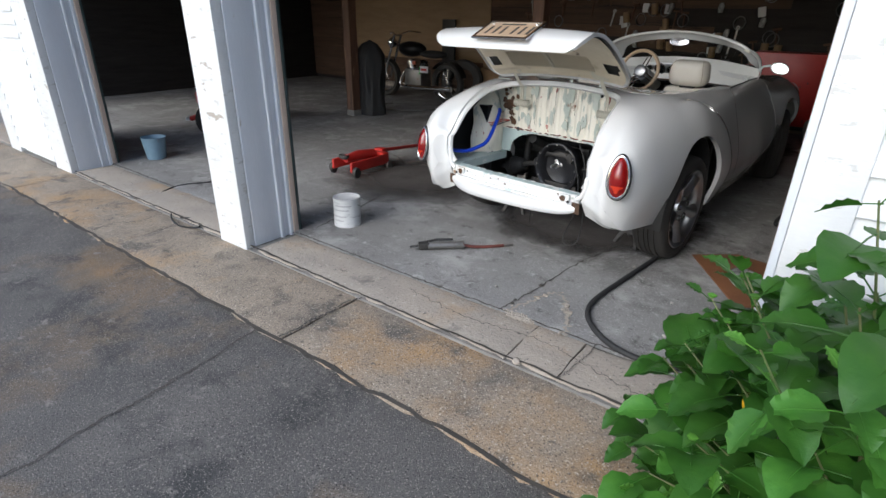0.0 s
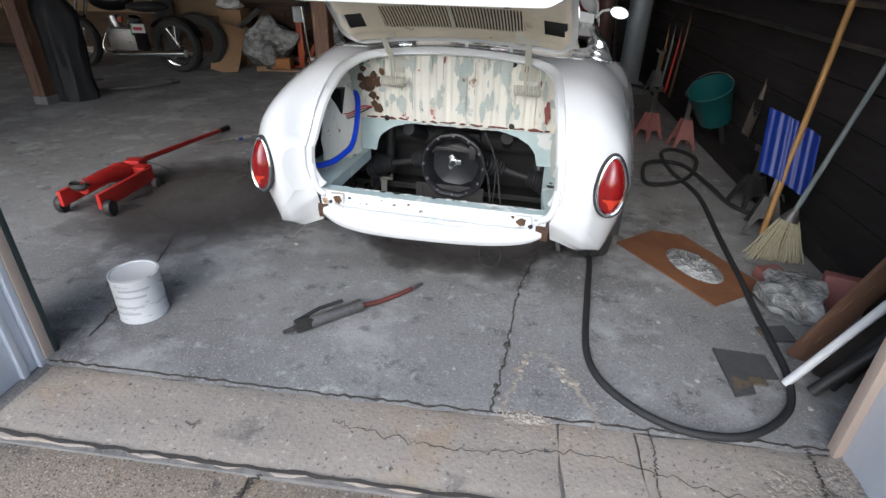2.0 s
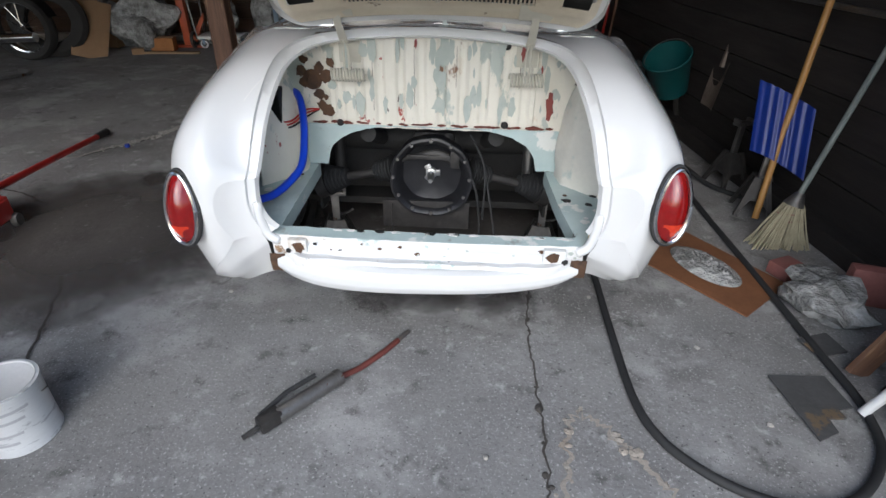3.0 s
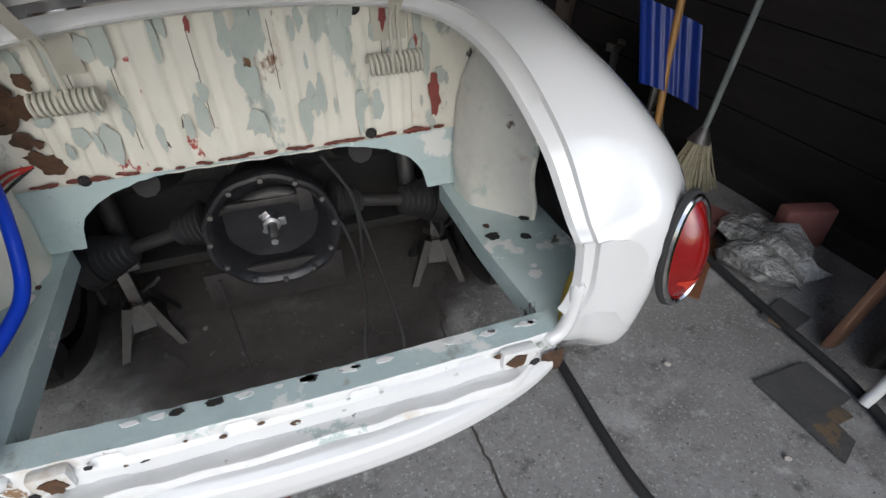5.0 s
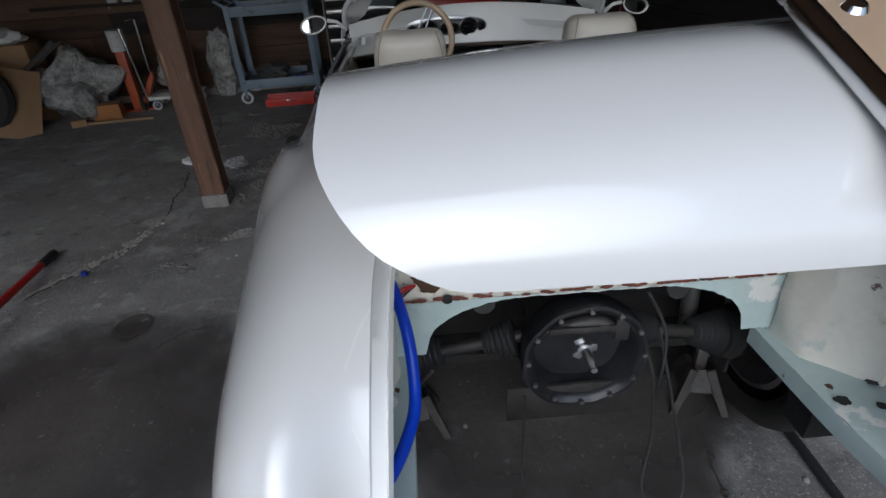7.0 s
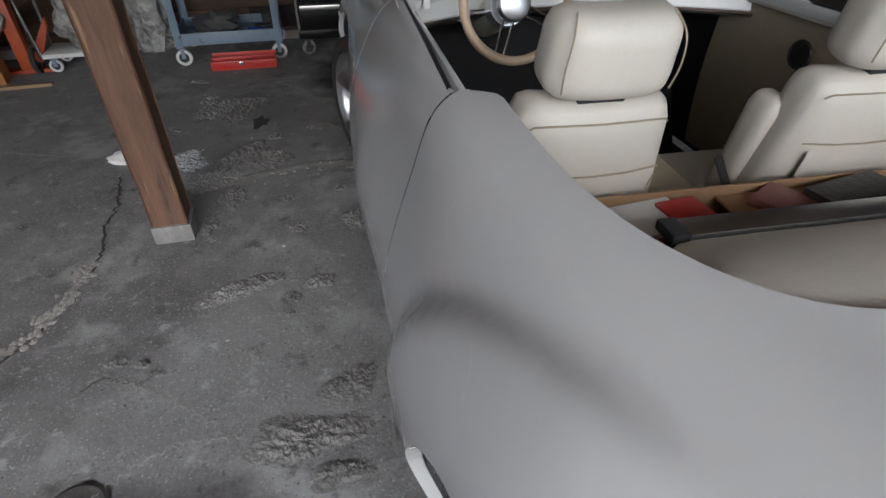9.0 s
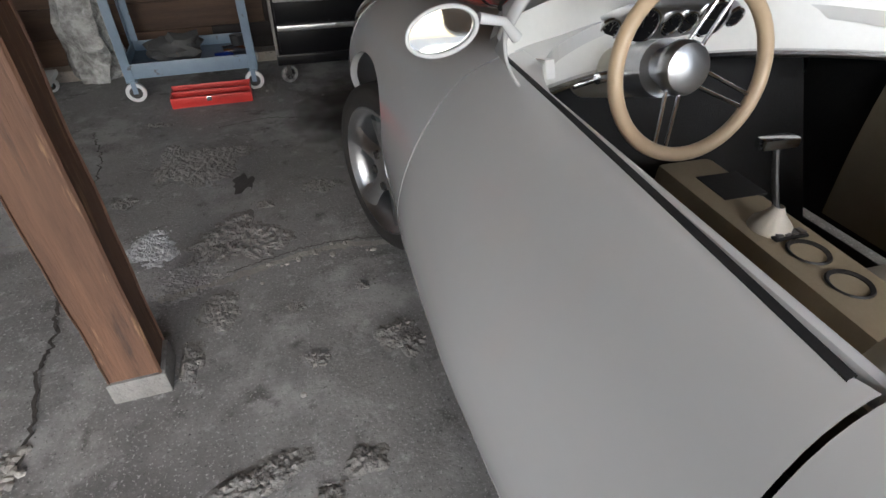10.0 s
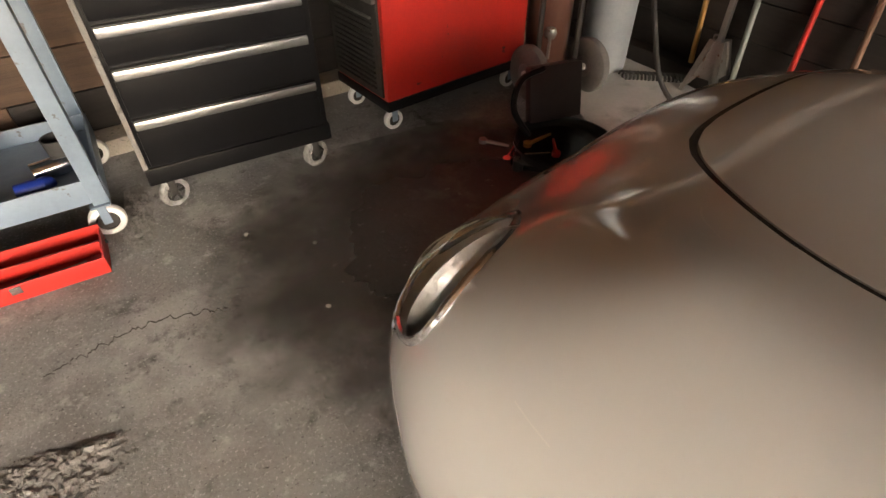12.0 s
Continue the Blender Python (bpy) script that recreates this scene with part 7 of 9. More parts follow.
def stain(name, x, y, rx, ry):
    """The same soft-edged dark tone, as a stain about another middle."""
    ma = M_OIL_SHADE.copy()
    ma.name = name
    for nd in ma.node_tree.nodes:
        if nd.type == "VALTORGB" and abs(nd.color_ramp.elements[1].position - 0.62) < 0.001:
            nd.color_ramp.elements[1].position = 1.0
        if nd.type == "MAPPING" and nd.inputs["Scale"].default_value[2] == 0:
            nd.inputs["Location"].default_value, nd.inputs["Scale"].default_value = (-x / rx, -y / ry, 0), (1 / rx, 1 / ry, 0)
    return ma


M_SPILL = stain("old_brown_spill", -1.62, 0.95, 0.85, 0.78)
flat("oil_stain", [(-1.4, 3.85), (0.8, 3.85), (0.8, 5.3), (-1.4, 5.3)], 0.001, stain("dark_trodden_stain", -0.25, 4.6, 1.0, 0.80), "dark trodden patch before the tool chest", "stain", 0.009)
flat("oil_stain", [(-2.5, 0.15), (-0.86, 0.15), (-0.86, 1.75), (-2.5, 1.75)], 0.001, M_SPILL, "brown oil-soaked patch on the floor beside the car", "stain", 0.009)
# under the car: its shade on the floor, put into the sheet's colour
flat("oil_stain", [(-0.85, 0.38), (0.85, 0.38), (0.85, 2.3), (-0.85, 2.3)], 0.001, M_OIL_SHADE, "dark sheet with the car's shade and oil painted on the floor under it", "stain", 0.009)
flat("felt_mat", [(1.135, 0.225), (1.32, 0.232), (1.335, 0.10), (1.285, 0.09), (1.29, 0.055), (1.235, 0.05), (1.235, 0.0), (1.165, -0.035)], 0.006, M_GREYFELT, "torn dark grey mat on the floor", "mat", 0.008)
flat("brown_board", [(0.80, 1.03), (1.20, 0.535), (1.465, 0.765), (1.16, 1.22), (1.0, 1.235)], 0.005, M_BROWNSTEEL, "brown hardboard sheet on the floor", "board", 0.008)
flat("dark_tile", [(1.33, 0.42), (1.45, 0.46), (1.47, 0.36), (1.36, 0.33)], 0.006, M_GREYFELT, "small dark floor offcut", "offcut", 0.008)
g = Geo().sheet(lambda a, b: (0.15 * b * math.cos(2 * math.pi * a) * 1.15, 0.10 * b * math.sin(2 * math.pi * a), 0.006 + 0.028 * (1 - b ** 3) * (0.6 + 0.9 * abs(noise.noise(Vector((9 * b * math.cos(2 * math.pi * a), 9 * b * math.sin(2 * math.pi * a), 2)))))), 40, 14)
solo("plastic_bag", g, M_CLEARBAG, "flattened clear plastic bag on the board", "bag", pose(1.162, 0.874, 0.014, 0, 0, -62))
g = Geo().blob((0, 0, 0.07), (0.13, 0.16, 0.075), rough=0.6, n=3)
solo("plastic_bag", g, M_CLEARBAG, "crumpled clear plastic bag by the wall", "bag", pose(1.52, 0.62, 0))
solo("brick_piece", Geo().box(-0.06, -0.05, 0, 0.06, 0.05, 0.06, None, 0.01), M_PINK, "broken red brick by the wall", "brick", pose(1.50, 0.86, 0, 0, 0, 25))
solo("brick_piece", Geo().box(-0.09, -0.03, 0, 0.09, 0.03, 0.16, None, 0.012), M_PINK, "upright red brick piece by the wall", "brick", pose(1.72, 0.68, 0, 0, 0, -15))
solo("rag", Geo().blob((0, 0, 0.03), (0.085, 0.05, 0.035), rough=0.5, n=3), M_PAPER, "white rolled paper towel by the post", "towel", pose(-2.02, 3.50, 0, 0, 0, 20))
solo("blue_bottle_cap", Geo().lathe([(0.0, 0.02), (0.014, 0.02), (0.016, 0.0)], 14), M_BLUE, "small blue cap in the crack", "cap", pose(-2.07, 2.02, 0.004))
for i, (x, y) in enumerate([(0.1, 0.5), (0.62, 0.62), (-0.3, 0.9), (0.95, 0.35), (1.05, 0.02), (-0.8, 0.55), (0.2, -0.15), (-0.75, 4.75), (-0.80, 4.45), (-0.62, 4.2), (-0.72, 3.9), (-0.95, 4.9), (1.40, -0.02), (-1.2, 2.6), (-0.95, 2.2), (-1.35, 2.1), (-1.0, 3.3)]):
    solo("pebble", Geo().blob((0, 0, 0.004), (0.011, 0.009, 0.007), seed=i, n=1), M_RUBBLE, "small pale stone on the floor", "stone", pose(x, y, 0.003, 0, 0, i * 40), "stones on the floor")
solo("pebble", Geo().blob((0, 0, 0.01), (0.022, 0.018, 0.014), seed=31, n=2), M_LEDGE, "pale stone on the apron edge", "stone", pose(0.67, -0.60, -0.02), "stones on the floor")

# pipes and boards leaning in the corner by the jamb
def leaning(name, base, top, r, material, label, category, n=10):
    b, tt = Vector(base), Vector(top)
    g_ = Geo().tube([(0, 0, 0), tuple((tt - b) * 0.5), tuple(tt - b)], r, n)
    return solo(name, g_, material, label, category, pose(*base))


leaning("white_pipe", (1.345, 0.075, 0.016), (1.86, 0.12, 1.0), 0.015, M_PAPER, "white plastic pipe leaning in the corner", "pipe")
for i in range(5):
    leaning("dark_pipe", (1.42 + 0.07 * i, 0.05 + 0.05 * (i % 3), 0.02), (1.92, 0.08 + 0.09 * i, 0.8 + 0.12 * (i % 2)), 0.02 + 0.006 * (i % 2), M_BLACK if i % 2 else M_GUN, "dark pipe leaning in the corner", "pipe")
b = Vector((1.42, 0.22, 0))
solo("plank", Geo().box(-0.045, -0.010, 0, 0.045, 0.010, 1.15, None, 0.003), M_POST, "brown plank leaning in the corner", "plank", pose(1.44, 0.26, 0.005, 0, 24, 10))
solo("plank", Geo().box(-0.045, -0.010, 0, 0.045, 0.010, 1.2, None, 0.003), M_DPLANK, "dark plank leaning in the corner", "plank", pose(1.50, 0.16, 0.005, 0, 20, -6))

# broom
t = thing("broom", "old straw broom leaning on the wall", "broom", pose(1.63, 1.11, 0) @ Matrix.Diagonal((1, 1, 0.85, 1)))
part("handle", Geo().tube([(-0.02, 0.02, 0.30), (0.27, 0.16, 1.62)], 0.0125, 10), M_GREYWOOD, t)
part("ferrule", Geo().tube([(-0.035, 0.012, 0.245), (-0.018, 0.02, 0.31)], [0.045, 0.018], 14), M_STEEL, t)
rnd = random.Random(5)
g = Geo()
for i in range(260):
    a, q = rnd.uniform(-1, 1), rnd.uniform(-1, 1)
    g.tube([(-0.035 + a * 0.04, 0.012 + q * 0.02, 0.25), (-0.045 + a * 0.085 + rnd.gauss(0, 0.004), 0.0 + q * 0.035, 0.12), (-0.05 + a * 0.125 + rnd.gauss(0, 0.008), -0.01 + q * 0.05, 0.003 + 0.012 * rnd.random())], 0.0032, 4, False)
tagged(part("bristles", g, M_STRAW, t), "splayed straw bristles", "", "", "stuff")
for z, k in ((0.20, 0.056), (0.16, 0.068)):
    part("stitching", Geo().tube([(-0.04 + k * math.cos(2 * math.pi * i / 20), 0.006 + 0.4 * k * math.sin(2 * math.pi * i / 20), z) for i in range(21)], 0.003, 5), M_PINK, t)

# blue snow shovel
t = thing("snow_shovel", "blue plastic snow shovel with a varnished handle leaning on the wall", "shovel", pose(1.60, 1.36, 0.0))
def scoop2(a, b):
    x = -0.135 + 0.27 * a
    d = 0.045 * (1 - (2 * a - 1) ** 2) + 0.003 * math.sin(a * 38)
    return (x * 0.86 + d * 0.4, -x * 0.45 + 0.11 * b + d, 0.30 + 0.31 * b - 0.05 * (2 * a - 1))


g = Geo().sheet(scoop2, 60, 12)
part("scoop", g, M_BLUE, t)
part("handle", Geo().tube([(-0.02, -0.02, 0.02), (0.03, 0.09, 0.40), (0.16, 0.32, 1.55)], 0.016, 12), M_YELLOWWOOD, t)


# jack stands
def jack_stand(m, body, label, h=0.36, group="jack stands"):
    t = thing("jack_stand", label, "jack stand", m, group)
    for k in range(4):
        a = radians(45 + 90 * k)
        c, s_ = math.cos(a), math.sin(a)
        part("leg", Geo().tube([(0.115 * c, 0.115 * s_, 0.0), (0.035 * c, 0.035 * s_, 0.2 * h / 0.36)], [0.014, 0.018], 4), body, t, smooth=False)
    for k in range(4):
        a = 90 * k
        part("leg_web", Geo().add([(-0.075, -0.082, 0.012), (0.075, -0.082, 0.012), (0.022, -0.028, 0.2 * h / 0.36), (-0.022, -0.028, 0.2 * h / 0.36), (-0.03, -0.062, 0.085), (0.03, -0.062, 0.085)], [(0, 4, 3), (4, 5, 2, 3), (5, 1, 2)]), body, t, smooth=False, m=Matrix.Rotation(radians(a), 4, "Z"))
    part("column", Geo().box(-0.016, -0.012, 0.15 * h / 0.36, 0.016, 0.012, h, None, 0.003), M_STEEL, t)
    part("saddle", Geo().box(-0.05, -0.022, h - 0.008, 0.05, 0.022, h + 0.012, None, 0.006).box(-0.05, -0.022, h + 0.01, -0.036, 0.022, h + 0.03, None, 0.004).box(0.036, -0.022, h + 0.01, 0.05, 0.022, h + 0.03, None, 0.004), M_STEEL, t)
    part("pawl", Geo().tube([(0.02, 0.02, 0.21 * h / 0.36), (0.05, 0.05, 0.20 * h / 0.36), (0.07, 0.06, 0.16)], 0.006, 6), M_STEEL, t)
    return t


jack_stand(pose(1.61, 1.80, 0, 0, 0, 20), M_GUN, "grey steel jack stand by the wall")
jack_stand(pose(1.61, 1.46, 0, 0, 0, -15), M_GUN, "grey steel jack stand by the wall")
jack_stand(pose(1.36, 2.92, 0, 0, 0, 10), M_PINK, "faded red jack stand by the wall", 0.42)
jack_stand(pose(1.12, 3.10, 0, 0, 0, 40), M_PINK, "faded red jack stand by the wall", 0.40)
jack_stand(pose(-0.45, 0.93, 0, 0, 0, 10), M_GUN, "dark jack stand under the car", 0.27)
jack_stand(pose(0.45, 0.95, 0, 0, 0, -10), M_GUN, "dark jack stand under the car", 0.27)
jack_stand(pose(1.33, 4.98, 0, 0, 0, 15), M_STEEL, "tall steel jack stand with a red top", 0.46)

# garden tools along the side wall
def spade(x, y, z0, lean, blade, material, label, handle=M_GREYWOOD):
    t = thing("spade", label, "spade", pose(x, y, z0, 0, lean, 0), "spades on the side wall")
    part("blade", Geo().sheet(lambda a, b: (0.02 * (1 - (2 * a - 1) ** 2) - 0.01, (-0.10 + 0.20 * a) * (1 - 0.25 * max(0, 0.3 - b)), blade * b), 10, 8), material, t)
    part("socket", Geo().tube([(0.0, 0, blade - 0.04), (0, 0, blade + 0.18)], [0.022, 0.017], 10), material, t)
    part("handle", Geo().tube([(0, 0, blade + 0.12), (0, 0, blade + 1.15)], 0.015, 10), handle, t)
    part("grip", Geo().tube([(0, -0.06, blade + 1.17), (0, 0.06, blade + 1.17)], 0.014, 8), handle, t)
    return t


M_RUSTSP = mat("rusty_grey_blade", (0.26, 0.21, 0.17), (0.16, 0.12, 0.10), 0.6, 0.4, scale=8, bump=0.3)
spade(1.68, 2.45, 0.26, 6, 0.30, M_RUSTSP, "rust-grey square spade hung on the side wall")
spade(1.70, 2.78, 0.45, 5, 0.36, M_STEEL, "dull steel shovel hung on the side wall", M_PINK)
spade(1.66, 3.15, 0.42, 5, 0.30, M_RUSTSP, "brown garden spade hung on the side wall", M_POST)
for i in range(9):
    y = 3.2 + 0.24 * i
    leaning("long_handle", (1.62 - 0.02 * i - 0.10 * (i > 4), y, 0.01), (1.80 - 0.115 * (y - 2.2), y + 0.1 + 0.05 * (i % 3), 1.5 + 0.15 * (i % 3)), 0.013, [M_POST, M_RED, M_GREYWOOD, M_YELLOWWOOD, M_ORANGE][i % 5], ["brown wooden tool handle on the side wall", "red tool handle on the side wall", "grey tool handle on the side wall", "yellow tool handle on the side wall", "orange tool handle on the side wall"][i % 5], "tool")
t = thing("bucket", "teal plastic bucket tipped by the wall", "bucket", pose(1.52, 2.72, 0.30, 20, -25, 0))
part("pail", Geo().lathe([(0.0, 0.0), (0.11, 0.0), (0.15, 0.27), (0.158, 0.28), (0.15, 0.285), (0.145, 0.26), (0.105, 0.01)], 28), M_TEAL, t)
part("bail", Geo().tube([(0.15 * math.cos(a), 0.15 * math.sin(a) * 0.3, 0.27 + 0.1 * math.sin(a)) for a in [math.pi * i / 16 for i in range(17)]], 0.003, 6), M_STEEL, t)
part("bracket", Geo().tube([(0.05, 0.05, 0.0), (0.02, 0.02, -0.28)], 0.02, 8), M_GUN, t)
for z in (0.98, 1.16):
    solo("wall_pipe", Geo().tube([(0, 0, 0), (0.0, 5.3, 0.0)], 0.014, 8), M_STEEL, "grey conduit along the side wall", "pipe", GM @ pose(1.985, 0.7, z))

flat("wet_stain", [(-1.40 + 0.045 * (1 + 0.8 * noise.noise(Vector((math.cos(q) * 1.7, math.sin(q) * 1.7, 3)))) * math.cos(q), 3.87 + 0.09 * (1 + 0.9 * noise.noise(Vector((math.cos(q) * 1.7, math.sin(q) * 1.7, 9)))) * math.sin(q)) for q in [2 * math.pi * i / 40 for i in range(40)]], 0.001, mat("dark_wet_concrete", (0.075, 0.070, 0.066), (0.05, 0.047, 0.044), 0.6, bump=0.4), "small dark wet stain on the floor", "stain", 0.006)

# ---- things along the back wall ----
def castor(parent, x, y, r=0.058, spoked=False):
    m = pose(x, y, r, 90, 0, 0) if not spoked else pose(x, y, r, 90, 0, 25)
    w = part("castor", Geo().lathe([(r * 0.62, -0.014), (r * 0.92, -0.014), (r, -0.008), (r, 0.008), (r * 0.92, 0.014), (r * 0.62, 0.014)], 28, m), M_PAPER if not spoked else M_CLEARBAG, parent)
    part("castor_hub", Geo().lathe([(0.0, -0.012), (r * 0.55, -0.012), (r * 0.66, -0.006), (r * 0.66, 0.006), (r * 0.55, 0.012), (0.0, 0.012)], 20, m), M_CHROME if spoked else M_GUN, w)
    for k in range(5 if spoked else 0):
        part("castor_spoke", Geo().box(r * 0.2, -0.004, -0.0145, r * 0.62, 0.004, 0.0145, m @ Matrix.Rotation(radians(72 * k), 4, "Z"), 0.001), M_GUN, w)
    part("castor_fork", Geo().box(x - 0.014, y - 0.021, r * 0.9, x + 0.014, y - 0.016, r * 2 + 0.012, None, 0.002).box(x - 0.014, y + 0.016, r * 0.9, x + 0.014, y + 0.021, r * 2 + 0.012, None, 0.002).box(x - 0.03, y - 0.03, r * 2 + 0.008, x + 0.03, y + 0.03, r * 2 + 0.014), M_BLUEGREY if not spoked else M_GUN, w)



t = thing("tool_cart", "blue-grey steel two-shelf cart with tools on it", "cart", pose(-2.04, 5.11, 0, 0, 0, 4.5))
for z in (0.15, 0.80):
    sh = part("shelf", Geo().box(-0.03, -0.03, z, 0.72, 0.48, z + 0.012, None, 0.003), M_BLUEGREY, t)
    for q in ((-0.03, -0.034, 0.72, -0.024), (-0.03, 0.474, 0.72, 0.484), (-0.034, -0.024, -0.024, 0.474), (0.714, -0.024, 0.724, 0.474)):
        part("shelf_rim", Geo().box(q[0], q[1], z - 0.012, q[2], q[3], z + 0.075, None, 0.003), M_BLUEGREY, sh)
for x in (-0.035, 0.715):
    for y in (-0.035, 0.475):
        sx, sy = (1 if x < 0.3 else -1), (1 if y < 0.2 else -1)
        xo, yo = x - 0.004 * sx, y - 0.006 * sy
        part("leg", Geo().box(min(xo, xo + 0.05 * sx), min(yo, yo + 0.005 * sy), 0.12, max(xo, xo + 0.05 * sx), max(yo, yo + 0.005 * sy), 0.885, None, 0.002).box(min(xo, xo + 0.005 * sx), min(yo + 0.005 * sy, yo + 0.05 * sy), 0.12, max(xo, xo + 0.005 * sx), max(yo + 0.005 * sy, yo + 0.05 * sy), 0.885, None, 0.002), M_BLUEGREY, t)
        castor(t, x + 0.03 * sx, y + 0.01, 0.058)
part("push_handle", Geo().tube([(-0.03, 0.05, 0.86), (-0.12, 0.05, 0.92), (-0.12, 0.40, 0.92), (-0.03, 0.40, 0.86)], 0.013, 8), M_BLUEGREY, t)
CARTM = pose(-2.04, 5.11, 0, 0, 0, 4.5)
solo("dark_cloth", Geo().blob((0, 0, 0.07), (0.17, 0.11, 0.085), rough=0.7, n=3), M_GREYFELT, "dark cloth heap on the cart's lower shelf", "cloth", CARTM @ pose(0.28, 0.2, 0.165))
solo("blue_driver", Geo().tube([(0, 0, 0.03), (0.08, 0, 0.03), (0.10, 0.02, 0.03)], [0.028, 0.032, 0.02], 10), M_BLUE, "blue power tool on the cart's lower shelf", "tool", CARTM @ pose(0.48, 0.06, 0.163))
solo("silver_cylinder", Geo().tube([(0, 0, 0.035), (0.14, 0.03, 0.035)], 0.034, 16), M_CHROME, "bright metal cylinder on the cart's lower shelf", "part", CARTM @ pose(0.53, 0.15, 0.163))
solo("small_jar", Geo().tube([(0, 0, 0.022), (0.07, 0, 0.022)], 0.022, 12), M_PLY, "small amber jar lying on the cart's lower shelf", "jar", CARTM @ pose(0.20, 0.02, 0.163))
solo("black_hose_end", Geo().lathe([(0.03, 0.0), (0.034, 0.0), (0.045, 0.12), (0.04, 0.12)], 16), M_BLACK, "black rubber funnel on the cart's lower shelf", "funnel", CARTM @ pose(0.63, 0.2, 0.163))
for i, (x, y, ma, lab) in enumerate([(0.08, 0.1, M_TEAL, "green"), (0.2, 0.2, M_STEEL, "grey"), (0.36, 0.12, M_YELLOWWOOD, "yellow"), (0.5, 0.25, M_STEEL, "grey"), (0.6, 0.1, M_BLUE, "blue")]):
    solo("hand_tool", Geo().tube([(0, 0, 0.022), (0.12, 0.02, 0.022)], [0.02, 0.016], 10).box(0.1, -0.02, 0.005, 0.16, 0.05, 0.04, None, 0.006), ma, lab + " hand tool on the cart's top shelf", "tool", CARTM @ pose(x, y, 0.813, 0, 0, i * 35))

t = thing("tool_chest", "black steel tool chest with bright drawer pulls on castors", "tool chest", pose(-1.19, 5.16, 0, 0, 0, 2.3))
part("carcass", Geo().box(0.004, 0.012, 0.14, 0.66, 0.47, 1.0, None, 0.01), M_BLACKENAMEL, t)
# this side is a paler grey than the rest of the carcass
part("side_edge", Geo().box(-0.004, 0.004, 0.14, 0.012, 0.45, 1.0, None, 0.003), M_DIRT, t, "paler grey side panel")
part("base_rail", Geo().box(-0.004, 0.0, 0.125, 0.664, 0.474, 0.19, None, 0.006), M_BLACKENAMEL, t)
for z0, z1 in ((0.205, 0.372), (0.386, 0.538), (0.552, 0.664), (0.678, 0.79), (0.804, 0.90)):
    d = part("drawer", Geo().box(0.025, -0.006, z0, 0.635, 0.02, z1, None, 0.004), M_BLACKENAMEL, t)
    part("drawer_pull", Geo().box(0.028, -0.020, z1 - 0.032, 0.632, -0.004, z1 - 0.002, None, 0.006), M_ALU, d, "bright drawer pull")
for x in (0.06, 0.60):
    for y in (0.05, 0.42):
        castor(t, x, y, 0.056, True)

t = thing("red_cabinet", "red steel cabinet with a dark louvred side, on castors", "cabinet", pose(-0.235, 5.305, 0, 0, 0, 11))
part("shell", Geo().box(0, 0.0, 0.15, 0.80, 0.42, 0.98, None, 0.012), M_RED, t)
part("base", Geo().box(-0.004, -0.006, 0.11, 0.806, 0.426, 0.155, None, 0.006), M_BLACKENAMEL, t)
part("end_panel", Geo().box(-0.012, 0.02, 0.17, -0.001, 0.40, 0.97, None, 0.004), M_GUN, t)
for k in range(14):
    part("louvre", Geo().box(-0.022, 0.06, 0.20 + 0.022 * k, -0.010, 0.36, 0.208 + 0.022 * k, pose(0, 0, 0), 0.002), M_STEEL if k == 13 else M_GUN, t)
part("end_shelf", Geo().box(-0.03, 0.02, 0.55, -0.012, 0.40, 0.58, None, 0.003), M_STEEL, t)
for x in (0.05, 0.75):
    for y in (0.05, 0.36):
        castor(t, x, y, 0.045)

t = thing("cylinder_trolley", "gas cylinder trolley with two black wheels", "trolley", pose(0.675, 5.435, 0, 0, 0, -10))
for x in (-0.155, 0.155):
    w = part("wheel", Geo().lathe([(0.05, -0.03), (0.11, -0.03), (0.128, -0.018), (0.132, 0.0), (0.128, 0.018), (0.11, 0.03), (0.05, 0.03)], 32, pose(x, -0.14, 0.132, 0, 90, 14)), mat("dusty_rubber", (0.20, 0.195, 0.19), (0.12, 0.118, 0.115), 0.8), t)
    part("disc", Geo().lathe([(0.0, -0.024), (0.03, -0.03), (0.07, -0.014), (0.10, -0.022), (0.10, 0.022), (0.07, 0.014), (0.03, 0.03), (0.0, 0.024)], 28, pose(x, -0.14, 0.132, 0, 90, 14)), M_STEEL, w)
    part("hub", Geo().lathe([(0.0, -0.036), (0.016, -0.036), (0.018, 0.036), (0.0, 0.036)], 14, pose(x, -0.14, 0.132, 0, 90, 14)), M_PAPER, w)
part("axle", Geo().tube([(-0.17, -0.14, 0.132), (0.17, -0.14, 0.132)], 0.012, 8), M_STEEL, t)
part("frame", Geo().tube([(-0.1, -0.1, 0.06), (-0.1, -0.08, 1.1)], 0.014, 8).tube([(0.1, -0.1, 0.06), (0.1, -0.08, 1.1)], 0.014, 8).box(-0.16, -0.1, 0.03, 0.16, 0.16, 0.045, None, 0.004), M_GUN, t)
solo("gas_cylinder", Geo().lathe([(0.0, 0.0), (0.095, 0.0), (0.105, 0.02), (0.105, 0.95), (0.09, 1.05), (0.04, 1.1), (0.035, 1.16), (0.0, 1.16)], 28), mat("brown_cylinder_paint", (0.12, 0.05, 0.035), (0.09, 0.04, 0.03), 0.4), "dark brown gas cylinder on the trolley", "gas cylinder", pose(0.70, 5.48, 0.046))
